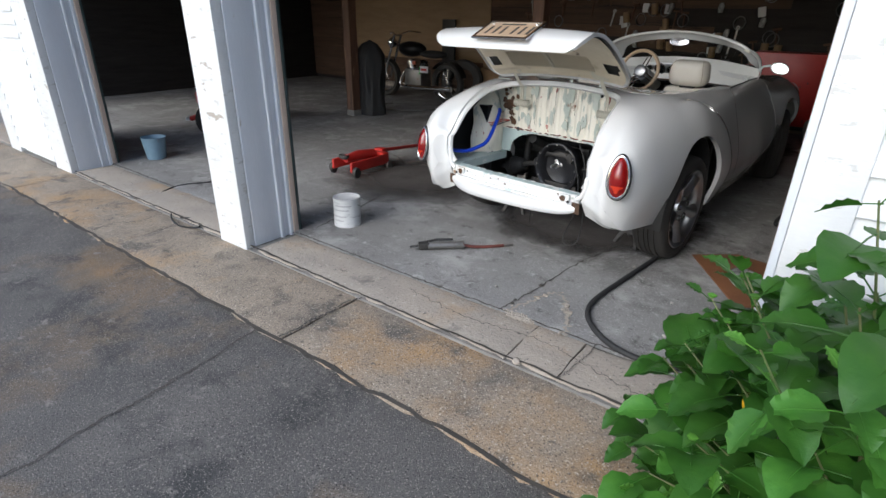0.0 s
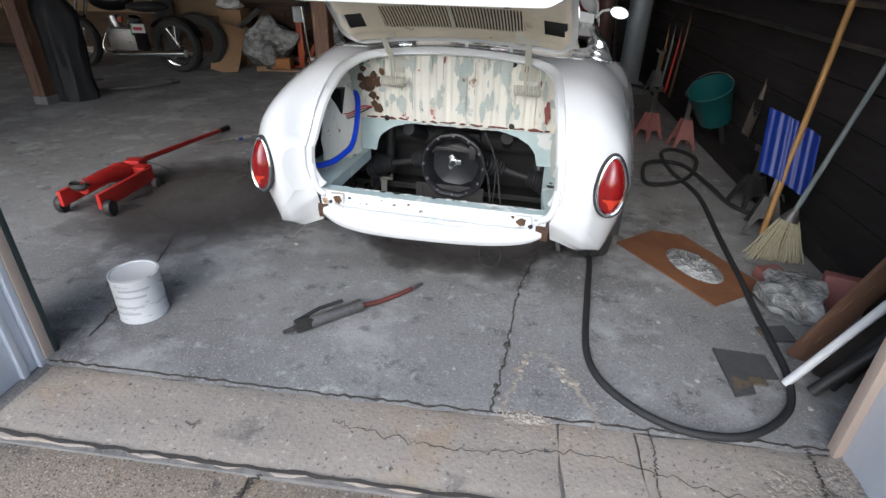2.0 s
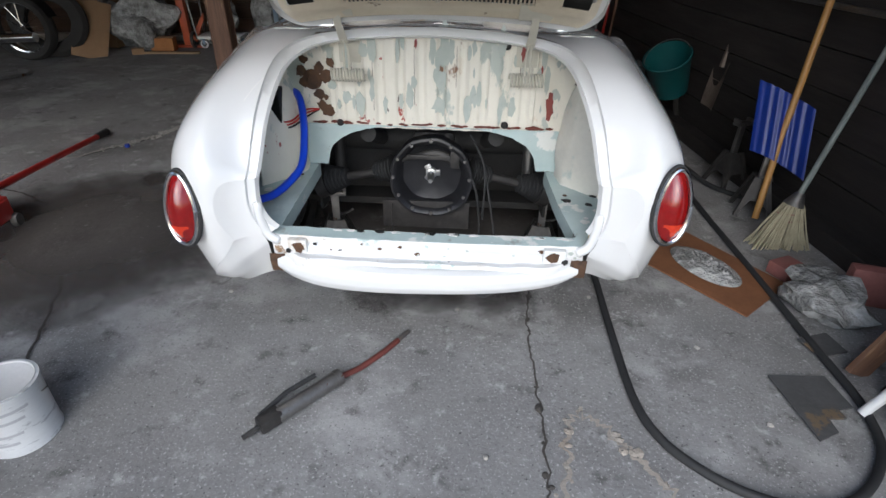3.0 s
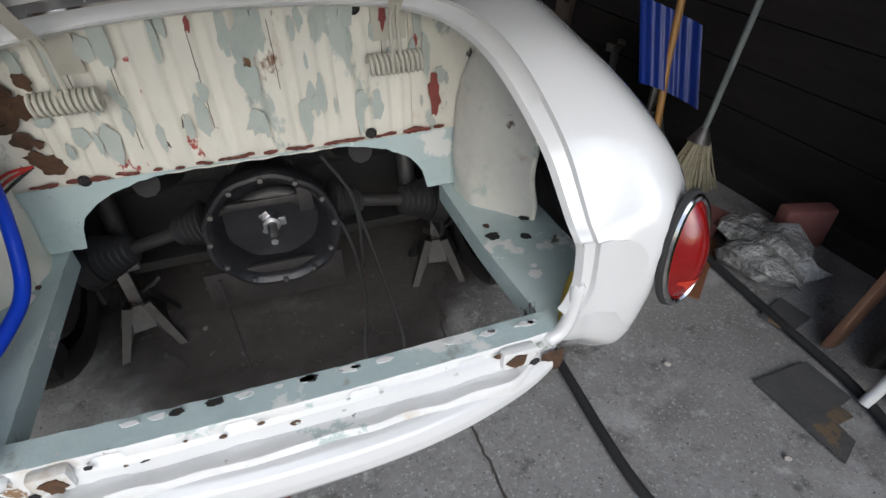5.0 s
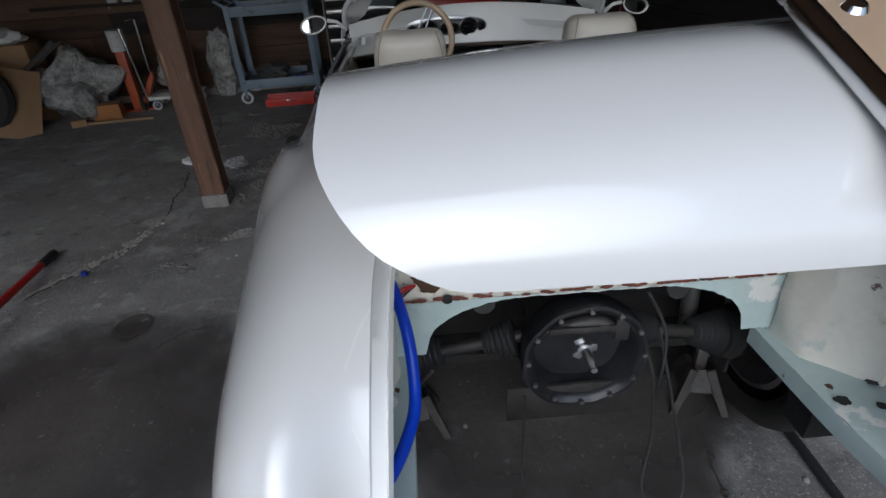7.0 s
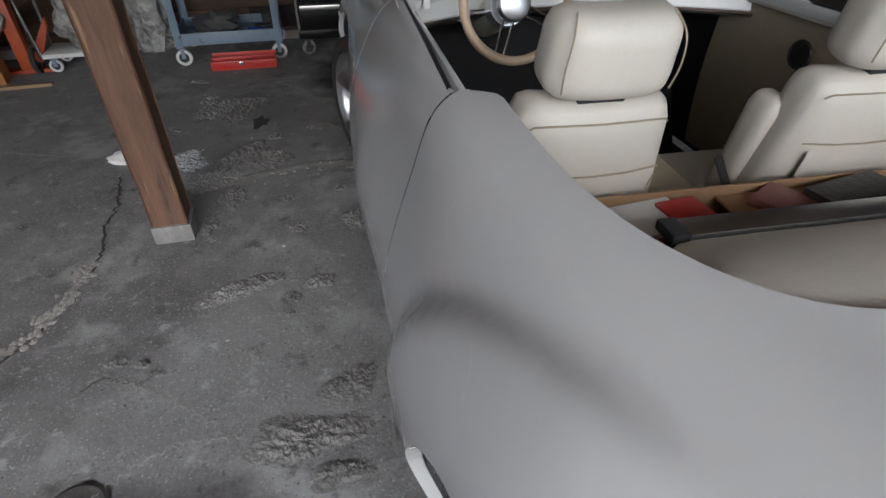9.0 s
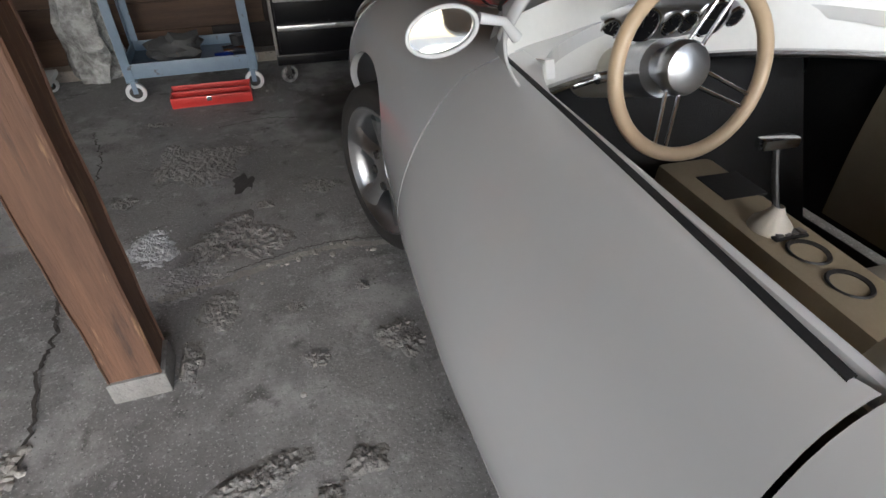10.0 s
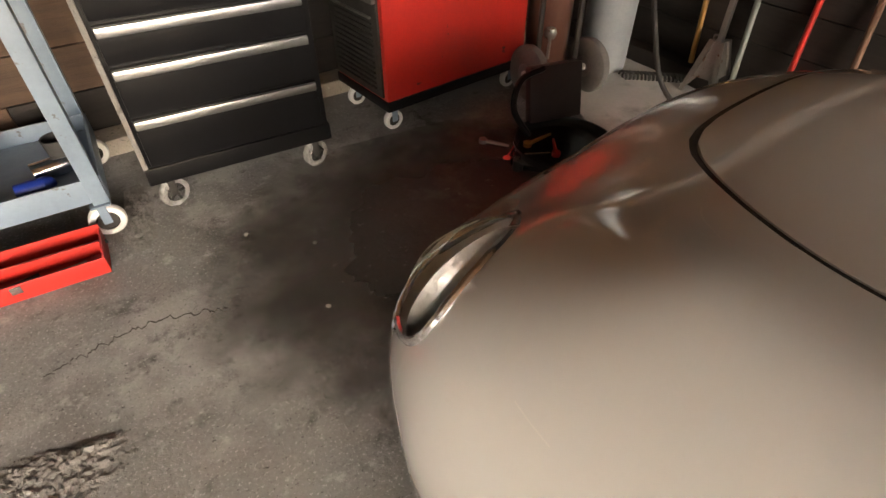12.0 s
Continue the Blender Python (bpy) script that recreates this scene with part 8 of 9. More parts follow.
solo("gas_cylinder", Geo().lathe([(0.0, 0.0), (0.11, 0.0), (0.125, 0.02), (0.125, 0.95), (0.10, 1.08), (0.05, 1.14), (0.04, 1.2), (0.0, 1.2)], 28), mat("galvanised_cylinder", (0.40, 0.43, 0.46), (0.32, 0.35, 0.38), 0.40, 0.25, scale=9, bump=0.05), "galvanised grey steel gas cylinder by the trolley", "gas cylinder", pose(1.07, 5.46, 0))
solo("ball_valve", Geo().lathe([(0.0, -0.03), (0.022, -0.022), (0.03, 0.0), (0.022, 0.022), (0.0, 0.03)], 16).tube([(0, 0, -0.12), (0, 0, -0.02)], 0.008, 8), M_STEEL, "steel ball knob on the trolley", "knob", pose(0.60, 5.33, 0.30))
solo("power_cable", Geo().tube(spline([(0.78, 5.2, 1.4), (0.80, 5.05, 0.8), (0.84, 4.95, 0.4), (0.9, 4.85, 0.14), (1.0, 4.6, 0.02), (1.1, 4.2, 0.012)], 40), 0.011, 8), M_BLACK, "black power cable hanging to the floor", "cable")
g = Geo()
pts = [(1.06 + 0.30 * i / 200, 5.28 - 0.22 * i / 200 + 0.022 * math.cos(i * 0.6), 0.024 + 0.022 * math.sin(i * 0.6)) for i in range(201)]
solo("coiled_hose", g.tube(pts, 0.006, 6), M_BLACK, "black coiled air line on the floor", "hose")

t = thing("mechanic_stool", "low black mechanic's stool with a tool tray", "stool", pose(0.19, 4.66, 0))
part("tray", Geo().lathe([(0.0, 0.16), (0.16, 0.16), (0.175, 0.175), (0.18, 0.195), (0.186, 0.195), (0.18, 0.165), (0.0, 0.15)], 36), M_BLACKENAMEL, t)
part("seat_post", Geo().tube([(0, 0, 0.05), (0, 0, 0.16)], 0.03, 12), M_GUN, t)
for k in range(4):
    a = radians(90 * k + 30)
    part("leg", Geo().tube([(0, 0, 0.08), (0.17 * math.cos(a), 0.17 * math.sin(a), 0.05)], 0.016, 8).tube([(0.17 * math.cos(a), 0.17 * math.sin(a), 0.0), (0.17 * math.cos(a), 0.17 * math.sin(a), 0.055)], 0.022, 10), M_GUN, t)
part("back_pad", Geo().box(-0.10, -0.02, 0.19, 0.12, 0.03, 0.40, pose(0.06, 0.12, 0.0, -14, 0, -8), 0.012), mat("dark_brown_vinyl", (0.045, 0.025, 0.025), (0.03, 0.018, 0.018), 0.4), t)
part("back_loop", Geo().tube(spline([(-0.10, 0.08, 0.20), (-0.15, 0.12, 0.30), (-0.10, 0.16, 0.38), (0.0, 0.17, 0.40)], 20), 0.012, 8), M_BLACKENAMEL, t)
for i, (x, y, l, a, ma, lab) in enumerate([(-0.05, -0.02, 0.14, 40, M_CHROME, "bright ratchet"), (0.0, -0.08, 0.12, -20, M_CHROME, "bright spanner"), (0.08, 0.0, 0.12, 10, M_YELLOWWOOD, "yellow-handled tool"), (0.10, -0.07, 0.10, 60, M_RED, "red tool"), (-0.08, 0.05, 0.10, -50, M_STEEL, "steel socket bar")]):
    solo("hand_tool", Geo().tube([(-l / 2, 0, 0), (l / 2, 0, 0)], [0.008, 0.005], 8).lathe([(0.0, -0.008), (0.016, -0.008), (0.016, 0.008), (0.0, 0.008)], 12, pose(-l / 2, 0, 0)), ma, lab + " lying in the stool tray", "tool", pose(0.06 + x, 4.74 + y, 0.172, 0, 0, a))

t = thing("tool_tray", "open red steel toolbox tray with tools", "toolbox", pose(-1.83, 4.895, 0, 0, 0, 3))
bxx = part("tray_base", Geo().box(0, 0, 0.003, 0.46, 0.17, 0.009, None, 0.002), M_RED, t)
for q in ((0, 0, 0.46, 0.006, 0.065), (0, 0.164, 0.46, 0.17, 0.085), (0, 0.006, 0.006, 0.164, 0.07), (0.454, 0.006, 0.46, 0.164, 0.07)):
    part("tray_side", Geo().box(q[0], q[1], 0.009, q[2], q[3], q[4], None, 0.002), M_RED, t)
part("divider", Geo().box(0.006, 0.08, 0.03, 0.454, 0.09, 0.075, None, 0.002), M_RED, t)
part("latch", Geo().box(0.2, -0.006, 0.035, 0.23, 0.0, 0.06, None, 0.002), M_CHROME, t)
for i in range(6):
    solo("hand_tool", Geo().tube([(0, 0, 0), (0.12, 0.01, 0.0)], [0.012, 0.007], 8), [M_GUN, M_STEEL, M_BLACK][i % 3], ["black-handled tool in the red tray", "steel tool in the red tray", "dark screwdriver in the red tray"][i % 3], "tool", pose(-1.81 + 0.065 * i, 4.93 + 0.07 * (i % 2) + 0.004 * i, 0.026, 0, 0, 4 + 6 * (i % 3)))

# hand cart with wrapped goods
t = thing("hand_cart", "chrome folding hand cart with a wrapped parcel", "cart", pose(-2.98, 5.05, 0, 0, 0, 6))
part("platform", Geo().box(0, 0, 0.10, 0.48, 0.32, 0.13, None, 0.006), M_PAPER, t)
part("upright", Geo().tube([(0.0, 0.0, 0.10), (-0.06, 0.02, 0.75), (-0.02, 0.1, 0.80), (0.0, 0.30, 0.80), (-0.02, 0.32, 0.10)], 0.010, 8), M_CHROME, t)
part("cross_bar", Geo().tube([(-0.03, 0.02, 0.45), (-0.03, 0.31, 0.45)], 0.008, 8), M_CHROME, t)
for x in (0.06, 0.42):
    for y in (0.03, 0.29):
        castor(t, x, y, 0.045)
part("big_wheel", Geo().lathe([(0.06, -0.015), (0.085, -0.015), (0.09, 0.0), (0.085, 0.015), (0.06, 0.015)], 24, pose(-0.05, 0.03, 0.09, 0, 90, 0)), M_TYRE, t)
solo("wrapped_parcel", Geo().blob((0, 0, 0.2), (0.17, 0.14, 0.22), rough=0.5, n=3, seed=4), M_CLEARBAG, "parcel wrapped in clear plastic on the hand cart", "parcel", pose(-2.72, 5.22, 0.12))
solo("hanging_bag", Geo().blob((0, 0, 0.3), (0.16, 0.10, 0.34), rough=0.6, n=3, seed=9), M_CLEARBAG, "clear plastic wrapped goods beside the cart", "bag", pose(-2.36, 5.55, 0.0))
# engine crane leg, tins and boxes
t = thing("axle_stand", "orange-red steel stand with a foot", "stand", pose(-3.12, 5.12, 0, 0, 0, 5))
part("column", Geo().box(-0.04, -0.04, 0, 0.04, 0.04, 0.56, None, 0.006), M_ORANGE, t)
part("gusset", Geo().add([(0.04, -0.02, 0.10), (0.22, -0.02, 0.36), (0.22, -0.02, 0.30), (0.10, -0.02, 0.06), (0.04, 0.02, 0.10), (0.22, 0.02, 0.36), (0.22, 0.02, 0.30), (0.10, 0.02, 0.06)], [(0, 1, 2, 3), (7, 6, 5, 4), (0, 4, 5, 1), (1, 5, 6, 2), (2, 6, 7, 3), (3, 7, 4, 0)]), M_ORANGE, t, smooth=False)
part("foot", Geo().box(-0.16, -0.05, 0, 0.16, 0.05, 0.025, None, 0.005), M_ORANGE, t)
solo("tin", Geo().lathe([(0.0, 0.0), (0.07, 0.0), (0.07, 0.17), (0.075, 0.18), (0.0, 0.18)], 24), M_TINWHITE, "white tin with a yellow lid on the stand", "tin", pose(-3.12, 5.12, 0.56))


def carton(x, y, z, w, d, h, a, label, material=M_CARD):
    t = thing("cardboard_box", label, "box", pose(x, y, z, 0, 0, a), "cardboard boxes")
    part("box", Geo().box(-w / 2, -d / 2, 0, w / 2, d / 2, h, None, 0.004), material, t)
    part("tape", Geo().box(-w / 2 - 0.001, -0.03, h - 0.001, w / 2 + 0.001, 0.03, h + 0.002), M_PLY, t)
    part("flap_seam", Geo().box(-w / 2, -0.003, h + 0.001, w / 2, 0.003, h + 0.004), M_POST, t)
    return t


carton(-3.30, 4.90, 0, 0.24, 0.16, 0.14, 12, "orange-brown carton on the floor", mat("orange_carton", (0.42, 0.19, 0.06), (0.34, 0.15, 0.05), 0.8))
carton(-3.48, 4.68, 0, 0.12, 0.08, 0.06, 30, "small torn carton on the floor")
carton(-4.05, 5.15, 0, 0.42, 0.36, 0.42, -6, "dark carton under a stack")
carton(-4.05, 5.12, 0.42, 0.30, 0.30, 0.26, 8, "brown carton on a stack")
solo("cardboard_sheet", Geo().box(-0.16, -0.006, 0, 0.16, 0.006, 0.62, None, 0.002), M_CARD, "flat cardboard sheet leaning with a white label", "cardboard", pose(-3.86, 4.42, 0, -30, 18, 30))
solo("wrapped_parcel", Geo().blob((0, 0, 0.25), (0.36, 0.26, 0.34), rough=0.7, n=4, seed=2), M_CLEARBAG, "big heap wrapped in clear plastic", "bag", pose(-3.62, 5.10, 0))
solo("metal_trim", Geo().box(-0.02, -0.04, 0, 0.02, 0.04, 0.55, None, 0.01), M_STEEL, "grey bent metal trim on the heap", "trim", pose(-3.85, 4.85, 0.48, 0, 62, -20))
solo("white_plastic", Geo().blob((0, 0, 0.06), (0.16, 0.12, 0.07), rough=0.7, n=3, seed=7), M_PAPER, "crumpled white plastic on the cartons", "bag", pose(-4.1, 5.1, 0.685))
solo("floor_batten", Geo().box(-0.35, -0.02, 0, 0.35, 0.02, 0.022, None, 0.004), M_PLY, "thin batten on the floor", "batten", pose(-3.2, 4.74, 0, 0, 0, 8))
solo("bent_tube", Geo().tube(spline([(-4.15, 3.80, 0.016), (-4.02, 3.78, 0.016), (-3.98, 3.62, 0.016), (-4.25, 3.25, 0.016), (-4.55, 3.10, 0.016), (-4.95, 3.15, 0.016), (-4.98, 3.25, 0.016), (-4.86, 3.55, 0.016)], 60), 0.016, 10), M_STEEL, "bent steel tube frame on the floor", "tube")

# motorcycle in the far bay
t = thing("motorcycle", "dark motorcycle with chrome engine and pipes", "motorcycle", pose(-4.95, 4.22, 0, 0, 0, 4))
for x in (-0.75, 0.62):
    w = part("wheel", Geo().lathe([(0.235, -0.05), (0.285, -0.055), (0.31, -0.03), (0.315, 0.0), (0.31, 0.03), (0.285, 0.055), (0.235, 0.05)], 40, pose(x, 0, 0.315, 90, 0, 0)), M_TYRE, t)
    part("rim", Geo().lathe([(0.22, -0.03), (0.235, -0.035), (0.235, 0.035), (0.22, 0.03)], 40, pose(x, 0, 0.315, 90, 0, 0), True), M_CHROME, w)
    for k in range(12):
        a = radians(30 * k)
        part("wheel_spoke", Geo().tube([(x, 0.02 * (-1) ** k, 0.315), (x + 0.225 * math.cos(a), 0, 0.315 + 0.225 * math.sin(a))], 0.003, 5), M_CHROME, w)
part("engine", Geo().box(-0.22, -0.13, 0.22, 0.16, 0.13, 0.50, None, 0.04), M_STEEL, t)
for x, a in ((-0.12, 18), (0.08, -18)):
    c = part("engine_cylinder", Geo().lathe([q for k in range(9) for q in ((0.06, 0.02 * k), (0.085, 0.02 * k + 0.004), (0.085, 0.02 * k + 0.009), (0.06, 0.02 * k + 0.013))], 24, pose(x, 0, 0.46, 0, -a, 0)), M_CHROME, t)
part("tank", Geo().blob((-0.15, 0, 0.80), (0.30, 0.14, 0.12), rough=0.05, n=3), M_BLACKENAMEL, t)
part("saddle", Geo().blob((0.32, 0, 0.74), (0.28, 0.14, 0.06), rough=0.1, n=3), M_BLACK, t)
part("exhaust", Geo().tube(spline([(-0.2, -0.14, 0.45), (-0.26, -0.17, 0.26), (0.0, -0.18, 0.22), (0.85, -0.2, 0.26)], 30), [0.022] * 18 + [0.045] * 13, 12), M_CHROME, t)
part("fork", Geo().tube([(-0.75, -0.08, 0.315), (-0.48, -0.08, 1.0)], 0.02, 10).tube([(-0.75, 0.08, 0.315), (-0.48, 0.08, 1.0)], 0.02, 10), M_CHROME, t)
part("handlebar", Geo().tube(spline([(-0.28, -0.36, 1.04), (-0.42, -0.2, 1.06), (-0.48, 0, 1.0), (-0.42, 0.2, 1.06), (-0.28, 0.36, 1.04)], 24), 0.012, 8), M_CHROME, t)
part("headlight", Geo().lathe([(0.0, 0.05), (0.07, 0.045), (0.085, 0.02), (0.085, 0.0), (0.05, -0.08), (0.0, -0.1)], 24, pose(-0.60, 0, 0.88, 0, -80, 0)), M_CHROME, t)
part("rear_mudguard", Geo().sheet(lambda a, b: (0.62 + 0.34 * math.cos(0.3 + 2.2 * a), -0.07 + 0.14 * b, 0.315 + 0.34 * math.sin(0.3 + 2.2 * a)), 16, 4), M_BLACKENAMEL, t)
part("small_plate", Geo().box(-0.09, -0.004, -0.05, 0.09, 0.004, 0.05, pose(0.30, -0.22, 0.52, 0, 0, 0), 0.002), M_PAPER, t, "small white plate with bars")
part("plate_bar", Geo().box(-0.06, -0.006, -0.02, 0.06, -0.0045, 0.015, pose(0.30, -0.22, 0.52)), M_RED, t)
part("green_clip", Geo().tube([(0.20, -0.21, 0.44), (0.22, -0.22, 0.56)], 0.012, 8), mat("bright_green_plastic", (0.03, 0.36, 0.06), (0.02, 0.28, 0.05), 0.4), t)
part("orange_marker", Geo().box(0.05, -0.22, 0.58, 0.11, -0.19, 0.64, None, 0.01), M_ORANGE, t)
t = thing("spare_tyre", "big dark tyre leaning by the motorcycle", "tyre", pose(-4.18, 4.45, 0.0, 0, 0, 25))
part("tread", Geo().lathe([(0.20, -0.08), (0.30, -0.09), (0.335, -0.06), (0.34, 0.06), (0.30, 0.09), (0.20, 0.08)], 44, pose(0, 0, 0.34, 78, 0, 0)), M_TYRE, t)
structure("plywood_sheet", Geo().box(-7.2, V_BACK - 0.03, 0.55, -3.75, V_BACK - 0.006, 1.6, None, 0.004), M_PLY, "tan plywood sheet on the back wall", False, GM)
solo("leaning_panel", Geo().box(-0.14, -0.02, 0, 0.14, 0.02, 0.75, None, 0.005), M_GUN, "dark flat panel against the plywood", "panel", GM @ pose(-4.55, V_BACK - 0.12, 0.5))

# small things hung on the back wall
rnd = random.Random(21)
kinds = [("hung_spanner", lambda: Geo().box(-0.012, -0.008, -0.10, 0.012, 0.0, 0.10, None, 0.003).lathe([(0.010, -0.006), (0.024, -0.006), (0.024, 0.006), (0.010, 0.006)], 14, pose(0, -0.006, 0.11, 90, 0, 0), True), M_STEEL, "steel spanner hung on the back wall"),
         ("hung_packet", lambda: Geo().box(-0.045, -0.02, -0.06, 0.045, 0.0, 0.06, None, 0.008), M_PAPER, "small white packet hung on the back wall"),
         ("hung_jar", lambda: Geo().lathe([(0.0, -0.06), (0.035, -0.06), (0.037, 0.03), (0.028, 0.045), (0.028, 0.06), (0.0, 0.06)], 16, pose(0, -0.045, 0)), M_CLEARBAG, "glass jar on the back wall"),
         ("hung_hammer", lambda: Geo().tube([(0, -0.015, -0.14), (0, -0.015, 0.08)], 0.011, 8).tube([(-0.05, -0.018, 0.08), (0.05, -0.018, 0.08)], 0.015, 8), M_POST, "wooden-handled hammer hung on the back wall"),
         ("hung_coil", lambda: Geo().tube([(0.07 * math.cos(i * 0.5), -0.02 - 0.0006 * i, 0.08 * math.sin(i * 0.5)) for i in range(40)], 0.006, 6), M_STEEL, "coil of wire hung on the back wall"),
         ("hung_tin", lambda: Geo().lathe([(0.0, -0.07), (0.045, -0.07), (0.045, 0.07), (0.0, 0.07)], 18, pose(0, -0.055, 0)), M_PLY, "amber tin on the back wall")]
base = []
for nm, fn, ma, lab in kinds:
    base.append((nm, fn().mesh(nm, ma), lab))
for i in range(96):
    nm, me, lab = base[rnd.randrange(len(base))]
    ob = new(nm, me)
    u, z = rnd.uniform(-3.2, 1.7), rnd.choice([0.98, 1.12, 1.28, 1.45, 1.62, 1.8]) + rnd.uniform(-0.03, 0.03)
    if u < -0.3 and z < 1.1 and u > -1.9:
        z += 0.35
    ob.matrix_basis = GM @ pose(u, V_BACK - 0.006, z, 0, rnd.uniform(-12, 12), 0)
    tagged(ob, lab, "hung tool", "things hung on the back wall")
for z in (0.90, 1.04):
    structure("wall_rail", Geo().box(-3.3, V_BACK - 0.03, z, 1.8, V_BACK - 0.006, z + 0.03, None, 0.003), M_DPLANK, "dark batten on the back wall", False, GM)

# left bay
t = thing("tiller", "red garden tiller with black tyres in the dark bay", "garden machine", pose(-4.55, 0.55, 0, 0, 0, 35))
part("frame", Geo().tube([(-0.35, 0, 0.16), (0.1, 0, 0.30), (0.6, 0, 0.80)], 0.03, 10), M_RED, t)
part("cowl", Geo().blob((0.0, 0, 0.42), (0.22, 0.18, 0.16), rough=0.1, n=3), M_RED, t)
part("tank", Geo().blob((0.02, 0, 0.60), (0.12, 0.10, 0.07), rough=0.1, n=2), M_ORANGE, t)
for y in (-0.22, 0.22):
    part("tyre", Geo().lathe([(0.08, -0.05), (0.17, -0.05), (0.19, 0.0), (0.17, 0.05), (0.08, 0.05)], 28, pose(0.05, y, 0.19, 90, 0, 0)), M_TYRE, t)
part("handlebar", Geo().tube([(0.6, -0.25, 0.95), (0.5, -0.1, 0.75), (0.5, 0.1, 0.75), (0.6, 0.25, 0.95)], 0.014, 8), M_STEEL, t)
part("reflector", Geo().box(-0.40, -0.03, 0.14, -0.36, 0.03, 0.18, None, 0.004), M_PAPER, t)
t = thing("blue_bucket", "pale blue plastic bucket by the door post", "bucket", pose(-3.86, -0.42, 0))
part("pail", Geo().lathe([(0.0, 0.0), (0.085, 0.0), (0.11, 0.20), (0.116, 0.21), (0.108, 0.21), (0.08, 0.01)], 28), mat("pale_blue_plastic", (0.22, 0.33, 0.42), (0.18, 0.28, 0.36), 0.45), t)
part("bail", Geo().tube([(0.11 * math.cos(a), 0.03 * math.sin(a), 0.20 - 0.08 * math.sin(a)) for a in [math.pi * i / 14 for i in range(15)]], 0.003, 6), M_STEEL, t)
solo("dark_crate", Geo().box(-0.25, -0.2, 0, 0.25, 0.2, 0.3, None, 0.012), M_GUN, "dark crate in the unlit bay", "crate", pose(-5.2, 1.3, 0, 0, 0, 20))
t = thing("covered_stack", "tall stack under a black tarpaulin in the unlit bay", "stack", pose(-4.40, 2.75, 0, 0, 0, 20))
part("tarpaulin", Geo().sheet(lambda a, b: ((0.20 + 0.05 * noise.noise(Vector((math.cos(a * 6.283) * 3, math.sin(a * 6.283) * 3, b * 2)))) * math.cos(2 * math.pi * a) * (1 if b < 0.8 else max(0, (1 - b) / 0.2) ** 0.5), (0.17 + 0.05 * noise.noise(Vector((math.cos(a * 6.283) * 3, math.sin(a * 6.283) * 3, b * 2 + 9)))) * math.sin(2 * math.pi * a) * (1 if b < 0.8 else max(0, (1 - b) / 0.2) ** 0.5), 1.0 * b), 36, 20), M_BLACK, t)
solo("hanging_rope", Geo().tube(spline([(0, 0, 0.75), (0.03, 0, 0.4), (0.06, 0, 0.1), (0.02, 0, 0.0), (-0.02, 0, 0.1), (0.0, 0, 0.35)], 30), 0.007, 6), M_GREYWOOD, "pale rope hanging by the door post", "rope", GM @ pose(-3.84, 0.40, 1.55))

# ---- hydrangea by the door ----
def leaf_mesh(name, l, w, curl, material):
    geo = Geo()
    n = 9
    for i in range(n + 1):
        tt = i / n
        hw = w * math.sin(math.pi * tt ** 0.72) ** 0.8 * 0.5 if 0 < tt < 1 else 0.0006
        for k in (-1, -0.5, 0, 0.5, 1):
            geo.v.append((hw * k, l * tt, curl * l * (tt - 0.45) ** 2 * -0.9 + abs(k) ** 1.2 * hw * 0.32 + 0.004 * math.sin(tt * 26) * abs(k)))
    geo.f = [(i * 5 + k, i * 5 + k + 1, (i + 1) * 5 + k + 1, (i + 1) * 5 + k) for i in range(n) for k in range(4)]
    geo.tube([(0, -0.05, -0.01), (0, 0, 0), (0, l * 0.5, 0.001 - curl * l * 0.002), (0, l * 0.9, -0.17 * curl * l)], [0.0022, 0.002, 0.0014, 0.0006], 5)
    return geo.mesh(name, material)


def leaf_mat(name, a, b):
    ma = mat(name, a, b, 0.42, scale=8, bump=0.25, grain=45, random=0.35, rvar=0.1)
    bs = ma.node_tree.nodes["Principled BSDF"]
    bs.inputs["Subsurface Weight"].default_value = 0.0
    tr = ma.node_tree.nodes.new("ShaderNodeBsdfTranslucent")
    tr.inputs[0].default_value = (a[0] * 1.6, a[1] * 1.7, a[2] * 0.8, 1)
    mx = ma.node_tree.nodes.new("ShaderNodeMixShader")
    mx.inputs[0].default_value = 0.22
    out = ma.node_tree.nodes["Material Output"]
    ma.node_tree.links.new(bs.outputs[0], mx.inputs[1])
    ma.node_tree.links.new(tr.outputs[0], mx.inputs[2])
    ma.node_tree.links.new(mx.outputs[0], out.inputs[0])
    return ma


M_LEAF = leaf_mat("hydrangea_leaf", (0.040, 0.140, 0.018), (0.082, 0.215, 0.028))
M_YOUNG = leaf_mat("young_leaf", (0.085, 0.230, 0.026), (0.12, 0.28, 0.04))
M_STEM = mat("green_stem", (0.10, 0.16, 0.05), (0.13, 0.12, 0.05), 0.6)
BUSH = Vector((2.0, -0.96, -0.03))
bush = thing("hydrangea", "leafy green hydrangea bush with pale buds beside the door", "bush", pose(*BUSH))
big = [leaf_mesh("leaf", l, w, c, M_LEAF) for l, w, c in ((0.155, 0.115, 0.5), (0.14, 0.105, 0.8), (0.12, 0.085, 0.3), (0.17, 0.125, 0.6))]
small = [leaf_mesh("leaf", l, w, c, M_YOUNG) for l, w, c in ((0.085, 0.055, 0.5), (0.065, 0.04, 0.2))]
rnd = random.Random(77)
tips = []
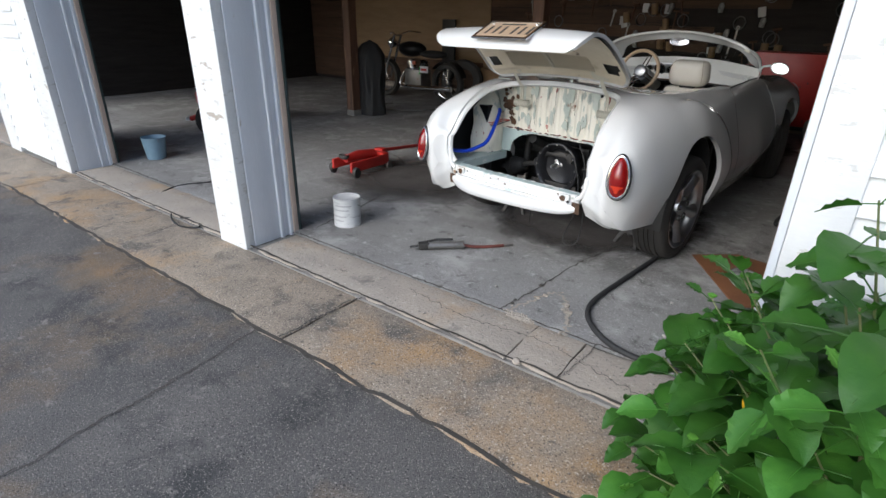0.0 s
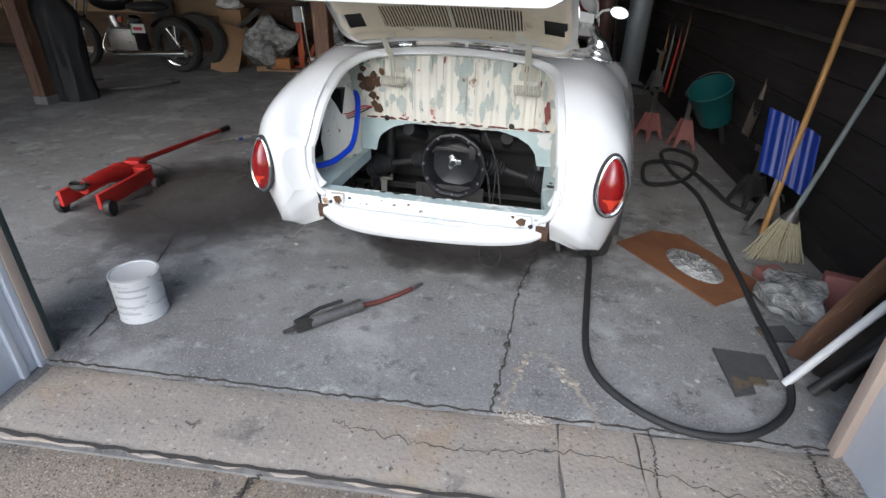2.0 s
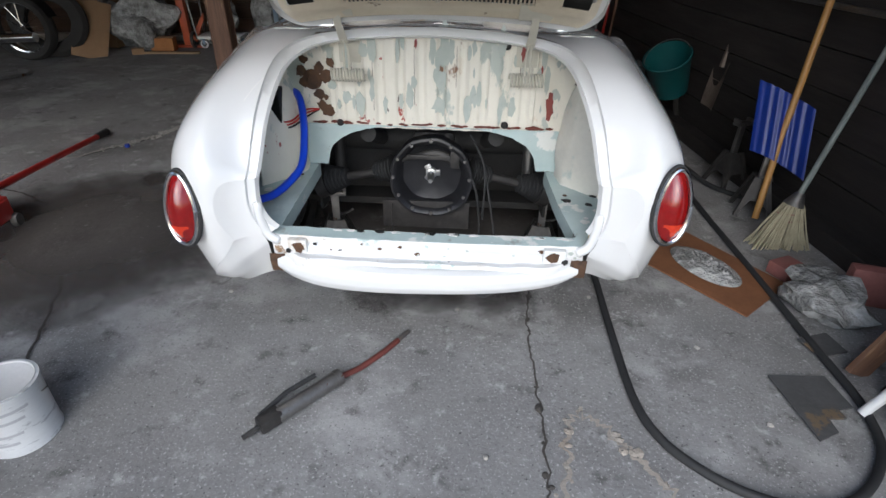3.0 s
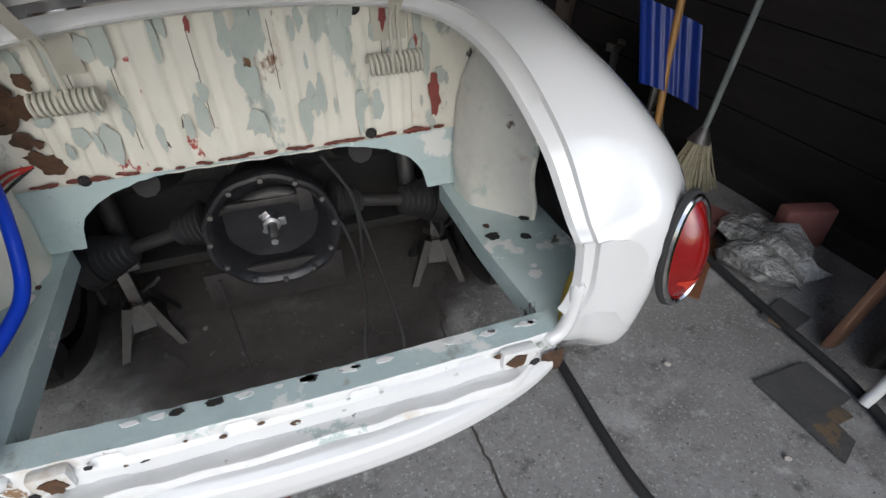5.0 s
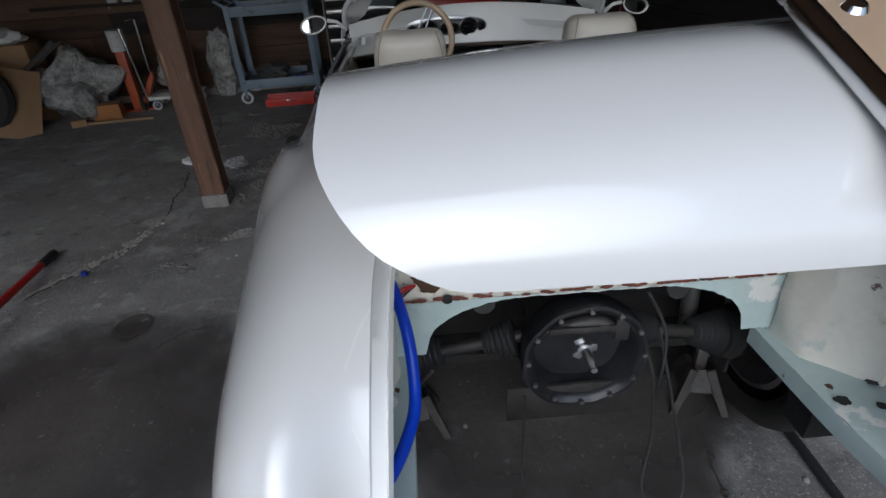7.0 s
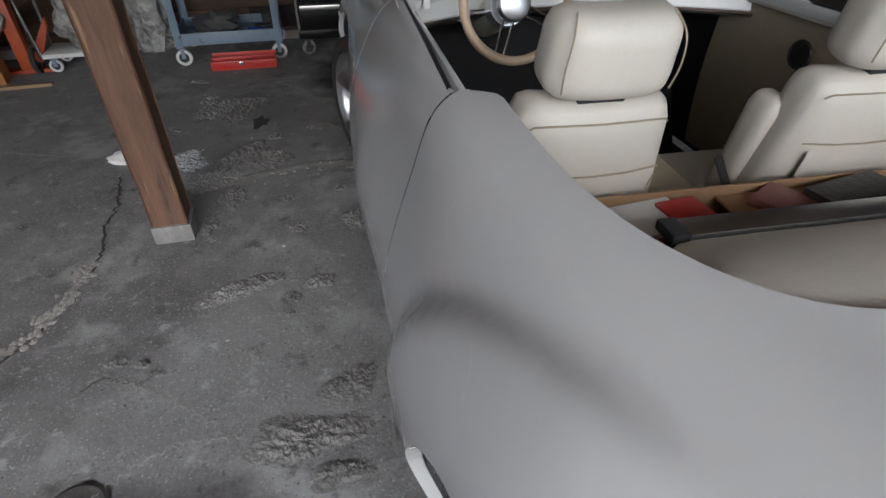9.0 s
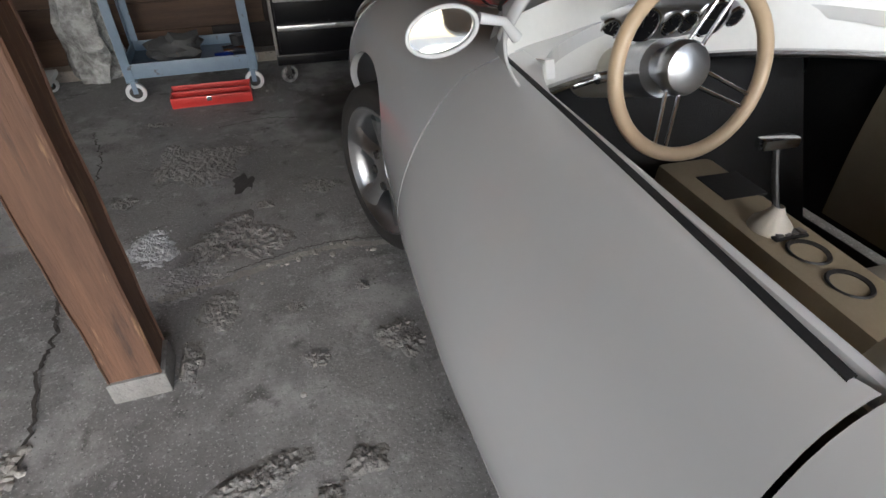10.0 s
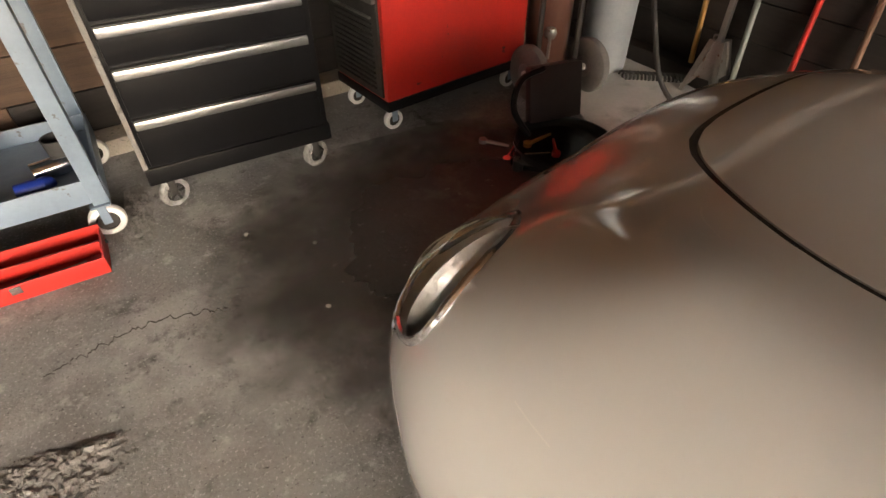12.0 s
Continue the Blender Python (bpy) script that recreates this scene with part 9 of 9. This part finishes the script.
for i in range(230):
    a = rnd.uniform(0, 2 * math.pi)
    el = math.asin(rnd.uniform(0.02, 1.0))
    k = rnd.uniform(0.80, 1.02) * (1 + 0.12 * noise.noise(Vector((math.cos(a) * 2, math.sin(a) * 2, el * 2))))
    out = math.cos(el) ** 0.7 * k
    tip = Vector((0.70 * math.cos(a) * out, 0.46 * math.sin(a) * out, 0.06 + 1.0 * math.sin(el) * k))
    tip.y = min(tip.y, 0.25 + 0.114 * (tip.x + BUSH.x) - rnd.uniform(0, 0.06))      # the wall behind
    foot = Vector((0.12 * math.cos(a), 0.08 * math.sin(a), 0.0))
    mid = foot.lerp(tip, 0.55) + Vector((0, 0, 0.08))
    stem = spline([foot, mid, tip], 10)
    part("stem", Geo().tube(stem, [0.005 - 0.003 * j / (len(stem) - 1) for j in range(len(stem))], 5), M_STEM, bush)
    tips.append((tip, (tip - mid).normalized(), a))
tips.sort(key=lambda q: q[0].y + 0.35 * q[0].x)
mass = Geo()
for order, (tip, way, a) in enumerate(tips):
    turn = rnd.uniform(0, 90)
    for lev in range(3):
        for s in (0, 180):
            yaw = math.degrees(math.atan2(way.y, way.x)) - 90 + turn + 90 * lev + s + rnd.gauss(0, 14)
            young = lev == 0 and rnd.random() < 0.42
            me = rnd.choice(small) if young else rnd.choice(big)
            p = tip - way * (0.002 + 0.055 * lev)
            pitch = rnd.gauss(28, 12) if young else rnd.gauss(-14, 16)
            sc = rnd.uniform(0.66, 1.06) * (1.0 if lev else 0.9)
            m = Matrix.Translation(p) @ Matrix.Rotation(radians(yaw), 4, "Z") @ Matrix.Rotation(radians(pitch), 4, "X") @ Matrix.Rotation(radians(rnd.gauss(0, 12)), 4, "Y") @ Matrix.Translation((0, 0.04 * sc, 0)) @ Matrix.Diagonal((sc, sc, sc, 1))
            if order < 49:
                ob = new("leaf", me)
                ob.parent = bush
                ob.matrix_basis = m
            else:
                mass.add([m @ q.co for q in me.vertices], [tuple(f_.vertices) for f_ in me.polygons])
    if rnd.random() < 0.4:
        part("bud", Geo().blob(tip + Vector((0, 0, 0.008)), (0.012, 0.012, 0.008), rough=0.5, n=1, seed=a), M_YOUNG, bush, "pale green flower bud")
tagged(part("leaf_mass", mass, M_LEAF, bush), "inner leaves of the bush", "", "", "stuff")
solo("yellow_cap", Geo().lathe([(0.0, 0.04), (0.02, 0.04), (0.03, 0.03), (0.032, 0.0), (0.03, -0.06)], 20), mat("yellow_plastic", (0.62, 0.36, 0.01), (0.55, 0.30, 0.01), 0.4), "yellow plastic stake cap among the leaves", "stake", pose(1.62, -0.97, 0.54, 20, 60, 0))
solo("stake", Geo().tube([(0, 0, -0.5), (0, 0, 0.0)], 0.008, 8), M_STEEL, "thin metal stake in the bush", "stake", pose(1.65, -0.97, 0.51))
for i in range(26):
    u = rnd.uniform(1.25, 1.75)
    part("weed", Geo().tube([(0, 0, 0), (rnd.gauss(0, 0.02), rnd.gauss(0, 0.02), rnd.uniform(0.02, 0.06))], [0.003, 0.0005], 4), M_LEAF, bush, m=Matrix.Translation(uv(u, rnd.uniform(-0.05, 0.05), 0.0) - BUSH - Vector((0, 0, 0.02))))
